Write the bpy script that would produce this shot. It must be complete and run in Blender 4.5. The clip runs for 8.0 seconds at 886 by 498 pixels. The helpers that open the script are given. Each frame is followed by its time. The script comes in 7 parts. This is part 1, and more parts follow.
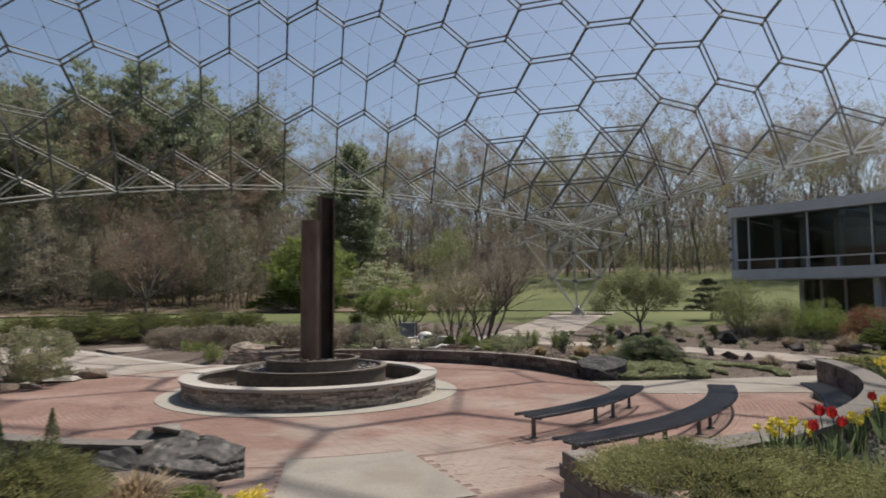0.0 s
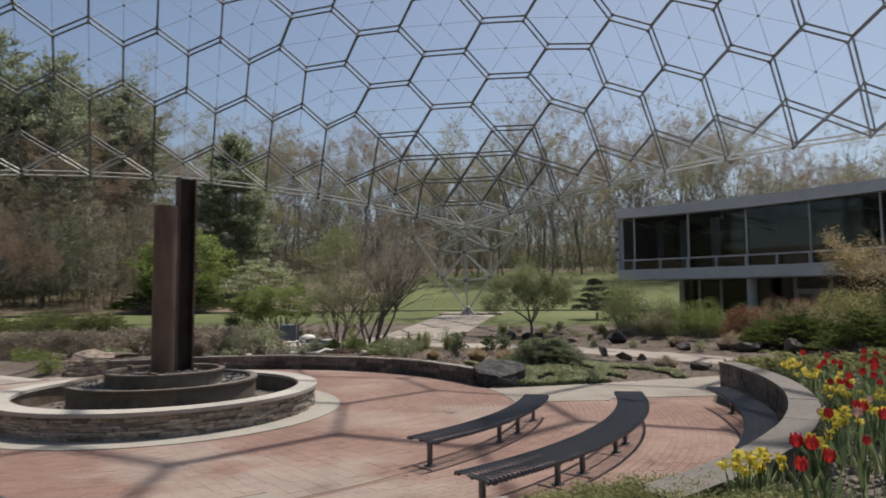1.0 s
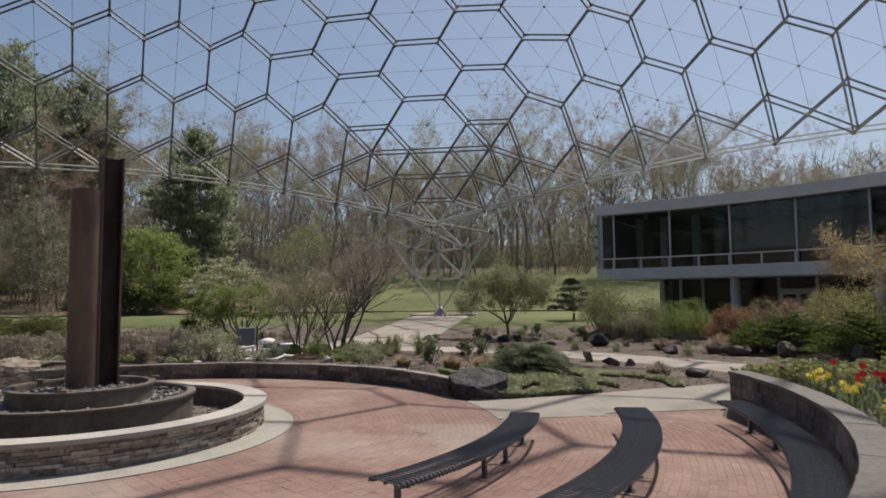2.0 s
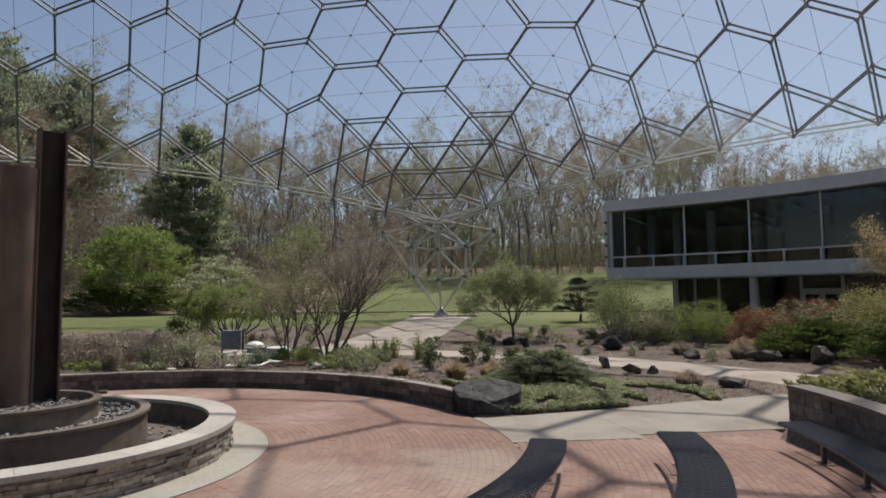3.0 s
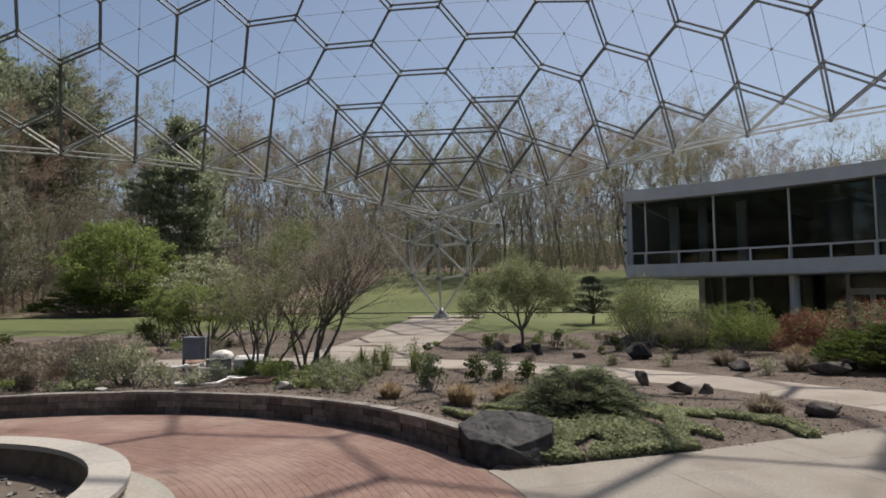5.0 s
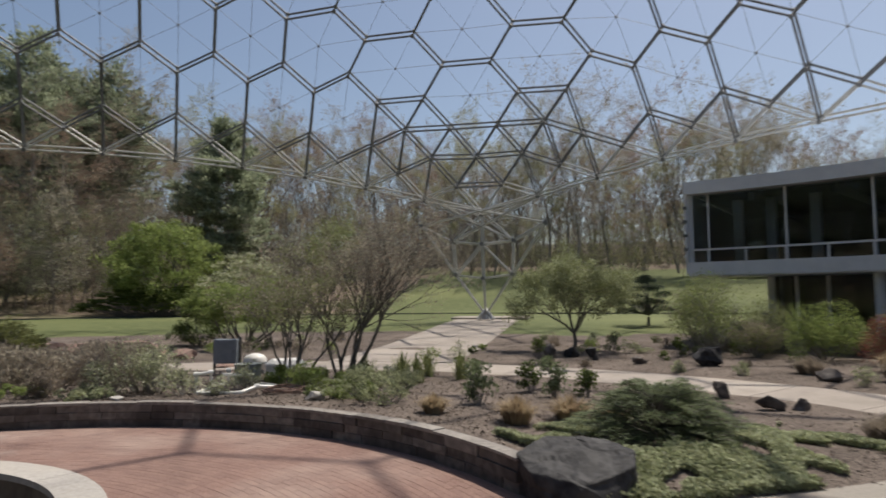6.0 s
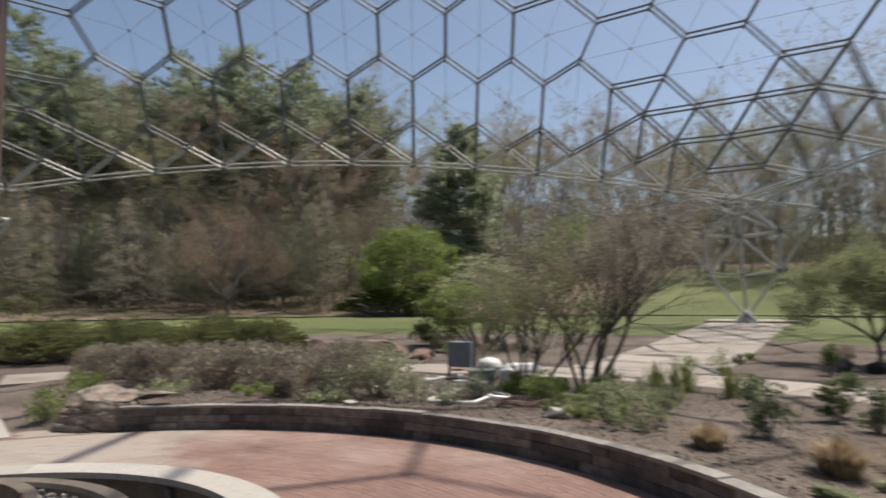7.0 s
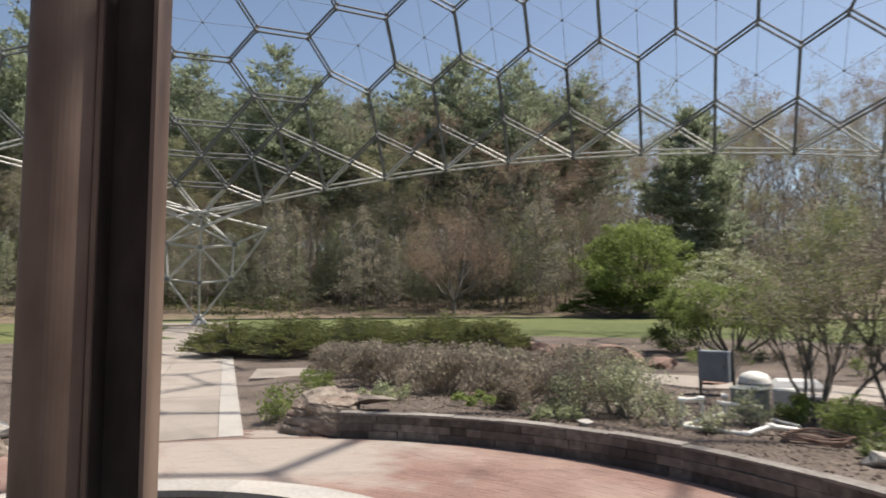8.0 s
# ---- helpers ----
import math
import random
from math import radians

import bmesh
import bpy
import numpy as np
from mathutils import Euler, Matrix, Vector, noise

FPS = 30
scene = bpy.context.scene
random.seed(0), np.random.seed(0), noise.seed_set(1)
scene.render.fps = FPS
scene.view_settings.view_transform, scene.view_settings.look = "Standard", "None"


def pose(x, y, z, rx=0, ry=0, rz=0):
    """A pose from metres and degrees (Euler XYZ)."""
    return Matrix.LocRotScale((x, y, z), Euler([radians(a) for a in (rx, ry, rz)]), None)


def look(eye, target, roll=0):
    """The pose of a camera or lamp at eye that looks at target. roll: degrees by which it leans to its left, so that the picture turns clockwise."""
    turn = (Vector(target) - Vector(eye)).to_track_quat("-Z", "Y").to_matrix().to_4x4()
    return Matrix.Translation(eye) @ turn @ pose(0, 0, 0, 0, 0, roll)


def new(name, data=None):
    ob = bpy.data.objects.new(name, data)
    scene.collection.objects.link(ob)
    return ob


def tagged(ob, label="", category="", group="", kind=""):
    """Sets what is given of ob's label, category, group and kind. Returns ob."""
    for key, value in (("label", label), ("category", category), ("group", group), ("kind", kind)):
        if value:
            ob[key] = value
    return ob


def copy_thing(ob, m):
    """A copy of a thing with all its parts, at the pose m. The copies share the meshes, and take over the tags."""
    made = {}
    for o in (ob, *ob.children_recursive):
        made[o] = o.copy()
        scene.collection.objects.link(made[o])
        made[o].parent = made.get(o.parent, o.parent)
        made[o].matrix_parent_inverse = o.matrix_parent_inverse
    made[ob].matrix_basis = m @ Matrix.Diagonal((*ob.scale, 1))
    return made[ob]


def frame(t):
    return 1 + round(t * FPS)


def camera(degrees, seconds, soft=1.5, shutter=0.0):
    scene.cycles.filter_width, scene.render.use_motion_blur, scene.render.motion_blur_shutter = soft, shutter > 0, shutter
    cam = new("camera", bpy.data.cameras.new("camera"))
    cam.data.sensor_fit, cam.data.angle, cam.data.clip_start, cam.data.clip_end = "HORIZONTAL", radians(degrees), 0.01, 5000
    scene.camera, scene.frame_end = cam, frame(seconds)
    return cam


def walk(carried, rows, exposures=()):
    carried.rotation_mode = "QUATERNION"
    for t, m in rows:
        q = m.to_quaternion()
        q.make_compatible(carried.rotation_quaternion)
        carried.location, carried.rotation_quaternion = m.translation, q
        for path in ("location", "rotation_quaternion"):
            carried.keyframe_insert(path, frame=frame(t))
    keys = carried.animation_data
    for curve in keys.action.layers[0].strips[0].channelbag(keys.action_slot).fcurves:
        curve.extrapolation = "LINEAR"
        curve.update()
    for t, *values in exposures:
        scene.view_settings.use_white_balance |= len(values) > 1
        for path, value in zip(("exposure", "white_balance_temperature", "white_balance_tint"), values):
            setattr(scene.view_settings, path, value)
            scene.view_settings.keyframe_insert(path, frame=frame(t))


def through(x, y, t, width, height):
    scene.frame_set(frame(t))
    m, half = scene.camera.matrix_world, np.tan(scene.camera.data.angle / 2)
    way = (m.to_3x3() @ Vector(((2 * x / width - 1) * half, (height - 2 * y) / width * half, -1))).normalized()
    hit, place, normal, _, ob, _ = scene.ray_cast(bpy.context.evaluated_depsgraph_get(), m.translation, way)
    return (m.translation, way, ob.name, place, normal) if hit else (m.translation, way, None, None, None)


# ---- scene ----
cam = camera(69.5, 8.0, soft=1.75, shutter=0.4)
METRES, EYE, TILT, LEAN, TURN = 14.8, 2.31, 0.0, 0.0, 0.0
ROWS = [
    (0.0, 0.0, 0.0, 0.0, 0.03, 4.33, 0.46),
    (0.5, 0.0, 0.0606, -0.0003, -4.53, 4.29, 0.47),
    (1.0, 0.0088, 0.125, -0.0, -9.88, 4.23, 0.5),
    (1.5, 0.0195, 0.1884, 0.0, -12.41, 4.22, 0.54),
    (3.0, 0.0557, 0.3859, -0.0007, -12.42, 4.26, 0.49),
    (3.5, 0.0676, 0.445, -0.0015, -12.44, 4.26, 0.48),
    (4.0, 0.08, 0.5062, -0.0007, -12.46, 4.26, 0.49),
    (5.5, 0.1153, 0.68, 0.0008, -12.42, 4.26, 0.45),
    (6.0, 0.1213, 0.7365, 0.0004, -8.61, 4.3, 0.46),
    (6.5, 0.1232, 0.7989, 0.0006, -0.16, 4.38, 0.46),
    (7.0, 0.1143, 0.8635, 0.0005, 12.23, 4.51, 0.47),
    (7.5, 0.0938, 0.919, 0.0013, 24.76, 4.63, 0.38),
    (8.0, 0.0612, 0.9755, -0.0, 31.9, 4.69, 0.27),
]
walk(cam, [(t, pose(0, 0, EYE, TILT, LEAN, TURN) @ pose(METRES * x, METRES * y, METRES * z, 90 + pitch, roll, yaw)) for t, x, y, z, yaw, pitch, roll in ROWS],
     exposures=[(0.0, 0.04, 6850, 10), (1.5, 0.0, 6850, 10), (5.5, 0.0, 6850, 10), (6.5, 0.15, 6850, 10), (7.0, 0.25, 6850, 10), (8.0, 0.50, 6850, 10)])

# ---- sky and sun ----
SUN_AZ, SUN_EL = 41.7, 64.0
sky = bpy.data.worlds.new("sky")
scene.world = sky
sky.use_nodes = True
sky_nodes, sky_links = sky.node_tree.nodes, sky.node_tree.links
sky_tex = sky_nodes.new("ShaderNodeTexSky")
sky_tex.sky_type, sky_tex.sun_disc = "NISHITA", False
sky_tex.sun_elevation, sky_tex.sun_rotation = radians(SUN_EL), radians(90 - SUN_AZ)
sky_tex.air_density, sky_tex.dust_density, sky_tex.ozone_density = 1.0, 1.8, 1.6
sky_links.new(sky_tex.outputs[0], sky_nodes["Background"].inputs[0])
sky_nodes["Background"].inputs[1].default_value = 0.103
sun_dir = Vector((math.cos(radians(SUN_AZ)) * math.cos(radians(SUN_EL)), math.sin(radians(SUN_AZ)) * math.cos(radians(SUN_EL)), math.sin(radians(SUN_EL))))
sun = new("sun", bpy.data.lights.new("sun", "SUN"))
sun.data.energy, sun.data.angle, sun.data.color = 4.6, radians(0.5), (1.0, 0.95, 0.88)
sun.matrix_world = look(sun_dir * 300, (0, 0, 0))

# ---- materials ----
def surface(name, dark, light, grain=8.0, rough=0.8, metal=0.0, bump=0.2, patch=0.7, patch_col=None, patch_amt=0.0, pieces=0.0, spec=0.3, bump_dist=0.01, stretch=(1, 1, 1)):
    """A procedural surface: fine grain between two colours, larger patches, an own shade for each piece, and relief."""
    m = bpy.data.materials.new(name)
    m.use_nodes = True
    nodes, links = m.node_tree.nodes, m.node_tree.links
    bsdf = nodes["Principled BSDF"]
    co = nodes.new("ShaderNodeTexCoord")
    mp = nodes.new("ShaderNodeMapping")
    mp.inputs["Scale"].default_value = stretch
    links.new(co.outputs["Object"], mp.inputs[0])
    fine = nodes.new("ShaderNodeTexNoise")
    fine.inputs["Scale"].default_value, fine.inputs["Detail"].default_value = grain, 4
    links.new(mp.outputs[0], fine.inputs["Vector"])
    ramp = nodes.new("ShaderNodeValToRGB")
    ramp.color_ramp.elements[0].position, ramp.color_ramp.elements[1].position = 0.32, 0.68
    ramp.color_ramp.elements[0].color, ramp.color_ramp.elements[1].color = (*dark, 1), (*light, 1)
    links.new(fine.outputs[0], ramp.inputs[0])
    colour = ramp.outputs[0]
    wide = nodes.new("ShaderNodeTexNoise")
    wide.inputs["Scale"].default_value, wide.inputs["Detail"].default_value = patch, 3
    links.new(mp.outputs[0], wide.inputs["Vector"])
    if patch_col:
        step = nodes.new("ShaderNodeMapRange")
        step.inputs[1].default_value, step.inputs[2].default_value, step.inputs[4].default_value = 0.47, 0.66, patch_amt
        links.new(wide.outputs[0], step.inputs[0])
        mix = nodes.new("ShaderNodeMix")
        mix.data_type = "RGBA"
        links.new(step.outputs[0], mix.inputs[0])
        links.new(colour, mix.inputs[6])
        mix.inputs[7].default_value = (*patch_col, 1)
        colour = mix.outputs[2]
    hue = nodes.new("ShaderNodeHueSaturation")
    links.new(colour, hue.inputs["Color"])
    val = nodes.new("ShaderNodeMath")
    val.operation, val.inputs[1].default_value, val.inputs[2].default_value = "MULTIPLY_ADD", 0.5, 0.75
    links.new(wide.outputs[0], val.inputs[0])
    value = val.outputs[0]
    if pieces:
        info, geo = nodes.new("ShaderNodeObjectInfo"), nodes.new("ShaderNodeNewGeometry")
        add = nodes.new("ShaderNodeMath")
        add.operation = "ADD"
        links.new(info.outputs["Random"], add.inputs[0])
        links.new(geo.outputs["Random Per Island"], add.inputs[1])
        fr = nodes.new("ShaderNodeMath")
        fr.operation = "FRACT"
        links.new(add.outputs[0], fr.inputs[0])
        sc = nodes.new("ShaderNodeMath")
        sc.operation, sc.inputs[1].default_value, sc.inputs[2].default_value = "MULTIPLY_ADD", 2 * pieces, 1 - pieces
        links.new(fr.outputs[0], sc.inputs[0])
        mul = nodes.new("ShaderNodeMath")
        mul.operation = "MULTIPLY"
        links.new(sc.outputs[0], mul.inputs[0])
        links.new(value, mul.inputs[1])
        value = mul.outputs[0]
        hs = nodes.new("ShaderNodeMath")
        hs.operation, hs.inputs[1].default_value, hs.inputs[2].default_value = "MULTIPLY_ADD", 0.05 * pieces, 0.5 - 0.025 * pieces
        links.new(fr.outputs[0], hs.inputs[0])
        links.new(hs.outputs[0], hue.inputs["Hue"])
    links.new(value, hue.inputs["Value"])
    links.new(hue.outputs[0], bsdf.inputs["Base Color"])
    bsdf.inputs["Roughness"].default_value, bsdf.inputs["Metallic"].default_value = rough, metal
    bsdf.inputs["Specular IOR Level"].default_value = spec
    if bump:
        bp = nodes.new("ShaderNodeBump")
        bp.inputs["Strength"].default_value, bp.inputs["Distance"].default_value = bump, bump_dist
        links.new(fine.outputs[0], bp.inputs["Height"])
        links.new(bp.outputs[0], bsdf.inputs["Normal"])
    return m


def leafy(name, dark, light, pieces=0.35, through=0.35, rough=0.6):
    """Leaves or needles: each with its own shade, and some light passing through."""
    m = surface(name, dark, light, grain=3.0, rough=rough, bump=0, patch=0.5, pieces=pieces, spec=0.25)
    nodes, links = m.node_tree.nodes, m.node_tree.links
    bsdf = nodes["Principled BSDF"]
    tr = nodes.new("ShaderNodeBsdfTranslucent")
    links.new(bsdf.inputs["Base Color"].links[0].from_socket, tr.inputs[0])
    mix = nodes.new("ShaderNodeMixShader")
    mix.inputs[0].default_value = through
    links.new(bsdf.outputs[0], mix.inputs[1])
    links.new(tr.outputs[0], mix.inputs[2])
    links.new(mix.outputs[0], nodes["Material Output"].inputs[0])
    return m


BRICK = surface("red_brick_paver", (0.190, 0.116, 0.096), (0.258, 0.165, 0.139), grain=30, rough=0.9, bump=0.15, patch=0.42, patch_col=(0.29, 0.225, 0.192), patch_amt=0.5, pieces=0.085, bump_dist=0.004)
JOINT = surface("joint_sand", (0.165, 0.112, 0.096), (0.23, 0.162, 0.138), grain=40, rough=0.95)
CONCRETE = surface("pale_concrete", (0.292, 0.256, 0.224), (0.372, 0.33, 0.292), grain=25, rough=0.9, bump=0.25, patch=0.6, patch_col=(0.225, 0.198, 0.17), patch_amt=0.85, pieces=0.08, bump_dist=0.004)
APRON_CONCRETE = surface("stained_grey_concrete", (0.235, 0.213, 0.186), (0.315, 0.288, 0.253), grain=25, rough=0.9, bump=0.25, patch=0.8, patch_col=(0.19, 0.165, 0.142), patch_amt=0.8, bump_dist=0.004)
RING_CONCRETE = surface("lime_stained_concrete", (0.285, 0.262, 0.232), (0.37, 0.345, 0.308), grain=25, rough=0.9, bump=0.2, patch=1.5, patch_col=(0.235, 0.262, 0.232), patch_amt=0.7, bump_dist=0.004)
COPING = surface("limestone_coping", (0.345, 0.325, 0.298), (0.435, 0.41, 0.38), grain=20, rough=0.85, bump=0.2, patch=1.2, patch_col=(0.34, 0.31, 0.27), patch_amt=0.5, pieces=0.1)
LEDGE = surface("stacked_ledge_stone", (0.20, 0.175, 0.155), (0.42, 0.37, 0.32), grain=14, rough=0.9, bump=0.6, patch=2.0, patch_col=(0.24, 0.18, 0.14), patch_amt=0.5, pieces=0.45, bump_dist=0.012)
SANDSTONE = surface("weathered_sandstone", (0.104, 0.092, 0.084), (0.198, 0.176, 0.160), grain=9, rough=0.9, bump=0.5, patch=1.3, patch_col=(0.066, 0.058, 0.054), patch_amt=0.8, pieces=0.45, bump_dist=0.012)
FLAG = surface("flagstone", (0.155, 0.142, 0.131), (0.23, 0.21, 0.192), grain=12, rough=0.85, bump=0.35, patch=1.1, patch_col=(0.16, 0.14, 0.12), patch_amt=0.6, pieces=0.15)
CAPSTONE = surface("grey_capstone", (0.118, 0.108, 0.10), (0.178, 0.163, 0.149), grain=12, rough=0.85, bump=0.35, patch=1.1, patch_col=(0.14, 0.128, 0.116), patch_amt=0.6, pieces=0.10)
PALE_CAP = surface("pale_weathered_capstone", (0.155, 0.142, 0.130), (0.255, 0.233, 0.212), grain=12, rough=0.85, bump=0.35, patch=1.1, patch_col=(0.27, 0.25, 0.225), patch_amt=0.5, pieces=0.25)
DRUM = surface("faded_grey_green_plastic", (0.26, 0.275, 0.25), (0.36, 0.375, 0.345), grain=5, rough=0.6, bump=0.03, patch=1.5)
DARK_ROCK = surface("dark_glassy_rock", (0.016, 0.016, 0.018), (0.055, 0.054, 0.056), grain=9, rough=0.7, bump=0.7, patch=2.6, patch_col=(0.075, 0.073, 0.072), patch_amt=0.5, bump_dist=0.016, spec=0.22)
SLAB_ROCK = surface("weathered_dark_slab", (0.038, 0.036, 0.035), (0.098, 0.093, 0.089), grain=9, rough=0.6, bump=0.6, patch=2.4, patch_col=(0.145, 0.138, 0.13), patch_amt=0.45, bump_dist=0.012, spec=0.4)
TAN_ROCK = surface("tan_sandstone_boulder", (0.150, 0.122, 0.100), (0.33, 0.285, 0.240), grain=5, rough=0.9, bump=0.8, patch=1.6, patch_col=(0.20, 0.135, 0.105), patch_amt=0.5, bump_dist=0.03, stretch=(1, 1, 2.5))
RED_ROCK = surface("red_sandstone", (0.19, 0.122, 0.098), (0.335, 0.232, 0.192), grain=4, rough=0.9, bump=0.7, patch=1.5, bump_dist=0.04, stretch=(1, 1, 2.5))
BROWN_ROCK = surface("dark_brown_field_rock", (0.045, 0.038, 0.036), (0.120, 0.103, 0.096), grain=6, rough=0.8, bump=0.8, patch=2.2, patch_col=(0.16, 0.145, 0.135), patch_amt=0.45, bump_dist=0.025)
GREY_ROCK = surface("grey_field_stone", (0.08, 0.069, 0.063), (0.185, 0.162, 0.147), grain=6, rough=0.9, bump=0.7, patch=2.0, bump_dist=0.03)
RUST = surface("weathering_steel", (0.118, 0.076, 0.057), (0.180, 0.125, 0.097), grain=3, rough=0.55, metal=0.0, bump=0.05, patch=0.7, patch_col=(0.245, 0.185, 0.145), patch_amt=0.45, spec=0.35, stretch=(1.2, 1.2, 0.45))
SHADE_STEEL = surface("recess_shaded_steel", (0.040, 0.029, 0.025), (0.072, 0.055, 0.047), grain=4, rough=0.7, bump=0.05, patch=1.0, spec=0.2, stretch=(1, 1, 0.4))
BASIN = surface("bronze_brown_basin", (0.095, 0.078, 0.063), (0.165, 0.137, 0.112), grain=7, rough=0.55, metal=0.15, bump=0.1, patch=1.0, patch_col=(0.20, 0.17, 0.14), patch_amt=0.4, spec=0.45)
CHIP = surface("slate_chips", (0.09, 0.085, 0.085), (0.26, 0.25, 0.24), grain=10, rough=0.7, bump=0.2, pieces=0.5)
BLACK_STEEL = surface("black_coated_steel", (0.055, 0.060, 0.069), (0.082, 0.088, 0.099), grain=40, rough=0.27, bump=0.05, patch=2.0, spec=0.6)
# one metal, light put into its colour: shaded overhead, lit on arches and legs
ALU = surface("shaded_aluminium", (0.125, 0.130, 0.140), (0.175, 0.182, 0.195), grain=3, rough=0.6, metal=0.25, bump=0, patch=0.2, spec=0.4)
LIT_ALU = surface("lit_aluminium", (0.42, 0.42, 0.41), (0.52, 0.52, 0.51), grain=3, rough=0.55, metal=0.2, bump=0, patch=0.3, spec=0.5)
ROD = surface("dull_steel_rod", (0.15, 0.152, 0.155), (0.22, 0.222, 0.225), grain=3, rough=0.6, bump=0, patch=0.2)
HUB = surface("aluminium_hub", (0.13, 0.135, 0.145), (0.19, 0.195, 0.205), grain=3, rough=0.6, metal=0.0, bump=0, patch=0.3)
PANEL = surface("grey_metal_panel", (0.60, 0.625, 0.65), (0.68, 0.70, 0.725), grain=2, rough=0.5, bump=0.02, patch=0.12, spec=0.4)
FRAME = surface("grey_window_frame", (0.58, 0.60, 0.62), (0.66, 0.68, 0.70), grain=3, rough=0.45, bump=0, patch=0.2)
# room surfaces coloured dark, standing in for the gloom behind the panes
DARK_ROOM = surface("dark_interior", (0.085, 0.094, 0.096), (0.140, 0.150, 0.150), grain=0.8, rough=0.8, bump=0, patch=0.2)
SOIL = surface("bark_mulch", (0.058, 0.045, 0.038), (0.185, 0.148, 0.124), grain=22, rough=0.95, bump=1.0, patch=0.6, patch_col=(0.185, 0.152, 0.130), patch_amt=0.5, bump_dist=0.035)
SOIL_CHIP = surface("loose_bark_chips", (0.075, 0.058, 0.048), (0.24, 0.198, 0.165), grain=6, rough=0.95, bump=0, patch=0.8, pieces=0.45)
LAWN = surface("spring_lawn", (0.074, 0.094, 0.031), (0.118, 0.136, 0.052), grain=1.6, rough=0.9, bump=0.5, patch=0.06, patch_col=(0.145, 0.158, 0.062), patch_amt=0.7, bump_dist=0.04)
FOREST = surface("leaf_litter", (0.10, 0.076, 0.056), (0.235, 0.180, 0.135), grain=0.9, rough=0.95, bump=0.5, patch=0.09, patch_col=(0.075, 0.082, 0.035), patch_amt=0.85, bump_dist=0.1)
BARK = surface("grey_brown_bark", (0.098, 0.09, 0.081), (0.19, 0.177, 0.16), grain=6, rough=0.9, bump=0.5, patch=0.8, bump_dist=0.03, stretch=(3, 3, 0.6))
TWIG = surface("fine_brown_twigs", (0.19, 0.174, 0.157), (0.32, 0.297, 0.268), grain=2, rough=0.9, bump=0, patch=0.3)
WOOD_BARK = surface("grey_woodland_bark", (0.128, 0.116, 0.103), (0.24, 0.22, 0.197), grain=1.2, rough=0.95, bump=0, patch=0.25, pieces=0.2)
FAR_TWIG = surface("hazy_distant_twigs", (0.165, 0.150, 0.140), (0.27, 0.25, 0.235), grain=0.5, rough=0.9, bump=0, patch=0.05)
PINE_BARK = surface("grey_pine_bark", (0.21, 0.185, 0.165), (0.36, 0.322, 0.288), grain=5, rough=0.95, bump=0.5, bump_dist=0.04, stretch=(3, 3, 0.6))
NEEDLE = leafy("pine_needles", (0.222, 0.256, 0.172), (0.362, 0.402, 0.276), pieces=0.45, through=0.5)
DARK_PINE = leafy("blue_black_pine_needles", (0.030, 0.045, 0.030), (0.060, 0.080, 0.055), through=0.2)
SAGE = leafy("pale_sage_sprays", (0.23, 0.25, 0.165), (0.36, 0.38, 0.26), pieces=0.4, through=0.5)
HEDGE = leafy("olive_hedge_needles", (0.105, 0.120, 0.044), (0.210, 0.220, 0.090), through=0.4)
YEW = leafy("dark_yew_needles", (0.066, 0.098, 0.026), (0.132, 0.165, 0.046), through=0.4)
JUNIPER = leafy("olive_juniper_foliage", (0.195, 0.205, 0.088), (0.325, 0.330, 0.155), through=0.42)
SPRUCE = leafy("spruce_foliage", (0.125, 0.158, 0.082), (0.225, 0.265, 0.145), through=0.45)
FRESH = leafy("fresh_green_leaves", (0.168, 0.222, 0.064), (0.300, 0.355, 0.130), through=0.55)
PALE_LEAF = leafy("pale_green_leaves", (0.18, 0.205, 0.085), (0.30, 0.325, 0.155), through=0.45)
COVER = leafy("groundcover_leaves", (0.25, 0.275, 0.155), (0.43, 0.455, 0.285), through=0.45)
BLOSSOM = leafy("cream_blossom", (0.38, 0.40, 0.26), (0.58, 0.58, 0.44), through=0.45)
GREY_BUD = leafy("grey_tan_buds", (0.255, 0.225, 0.172), (0.375, 0.335, 0.265), through=0.5)
SOFT_BUD = leafy("soft_tan_buds", (0.285, 0.262, 0.205), (0.42, 0.39, 0.31), through=0.45)
BUD = leafy("pinkish_brown_buds", (0.235, 0.165, 0.125), (0.355, 0.26, 0.20), through=0.4)
YELLOW_BUD = leafy("yellow_green_buds", (0.275, 0.265, 0.150), (0.40, 0.385, 0.235), through=0.45)
MAPLE = leafy("amber_maple_leaves", (0.31, 0.245, 0.135), (0.45, 0.37, 0.225), through=0.5)
RED_LEAF = leafy("dark_red_leaves", (0.21, 0.078, 0.06), (0.34, 0.14, 0.105), through=0.4)
STRAW = leafy("dry_straw_grass", (0.30, 0.222, 0.14), (0.46, 0.37, 0.25), through=0.4)
HEATH = leafy("grey_brown_heath", (0.215, 0.178, 0.140), (0.345, 0.292, 0.232), through=0.45)
TULIP_RED = leafy("red_tulip_petals", (0.46, 0.03, 0.032), (0.64, 0.075, 0.072), pieces=0.2, through=0.35, rough=0.45)
TULIP_PINK = leafy("pale_tulip_petals", (0.62, 0.40, 0.36), (0.78, 0.58, 0.52), pieces=0.15, through=0.35, rough=0.45)
DAFFODIL = leafy("yellow_daffodil_petals", (0.76, 0.62, 0.08), (0.90, 0.78, 0.20), pieces=0.15, through=0.35, rough=0.5)
BULB_LEAF = leafy("bulb_leaves", (0.14, 0.19, 0.092), (0.24, 0.30, 0.155), through=0.35, rough=0.45)
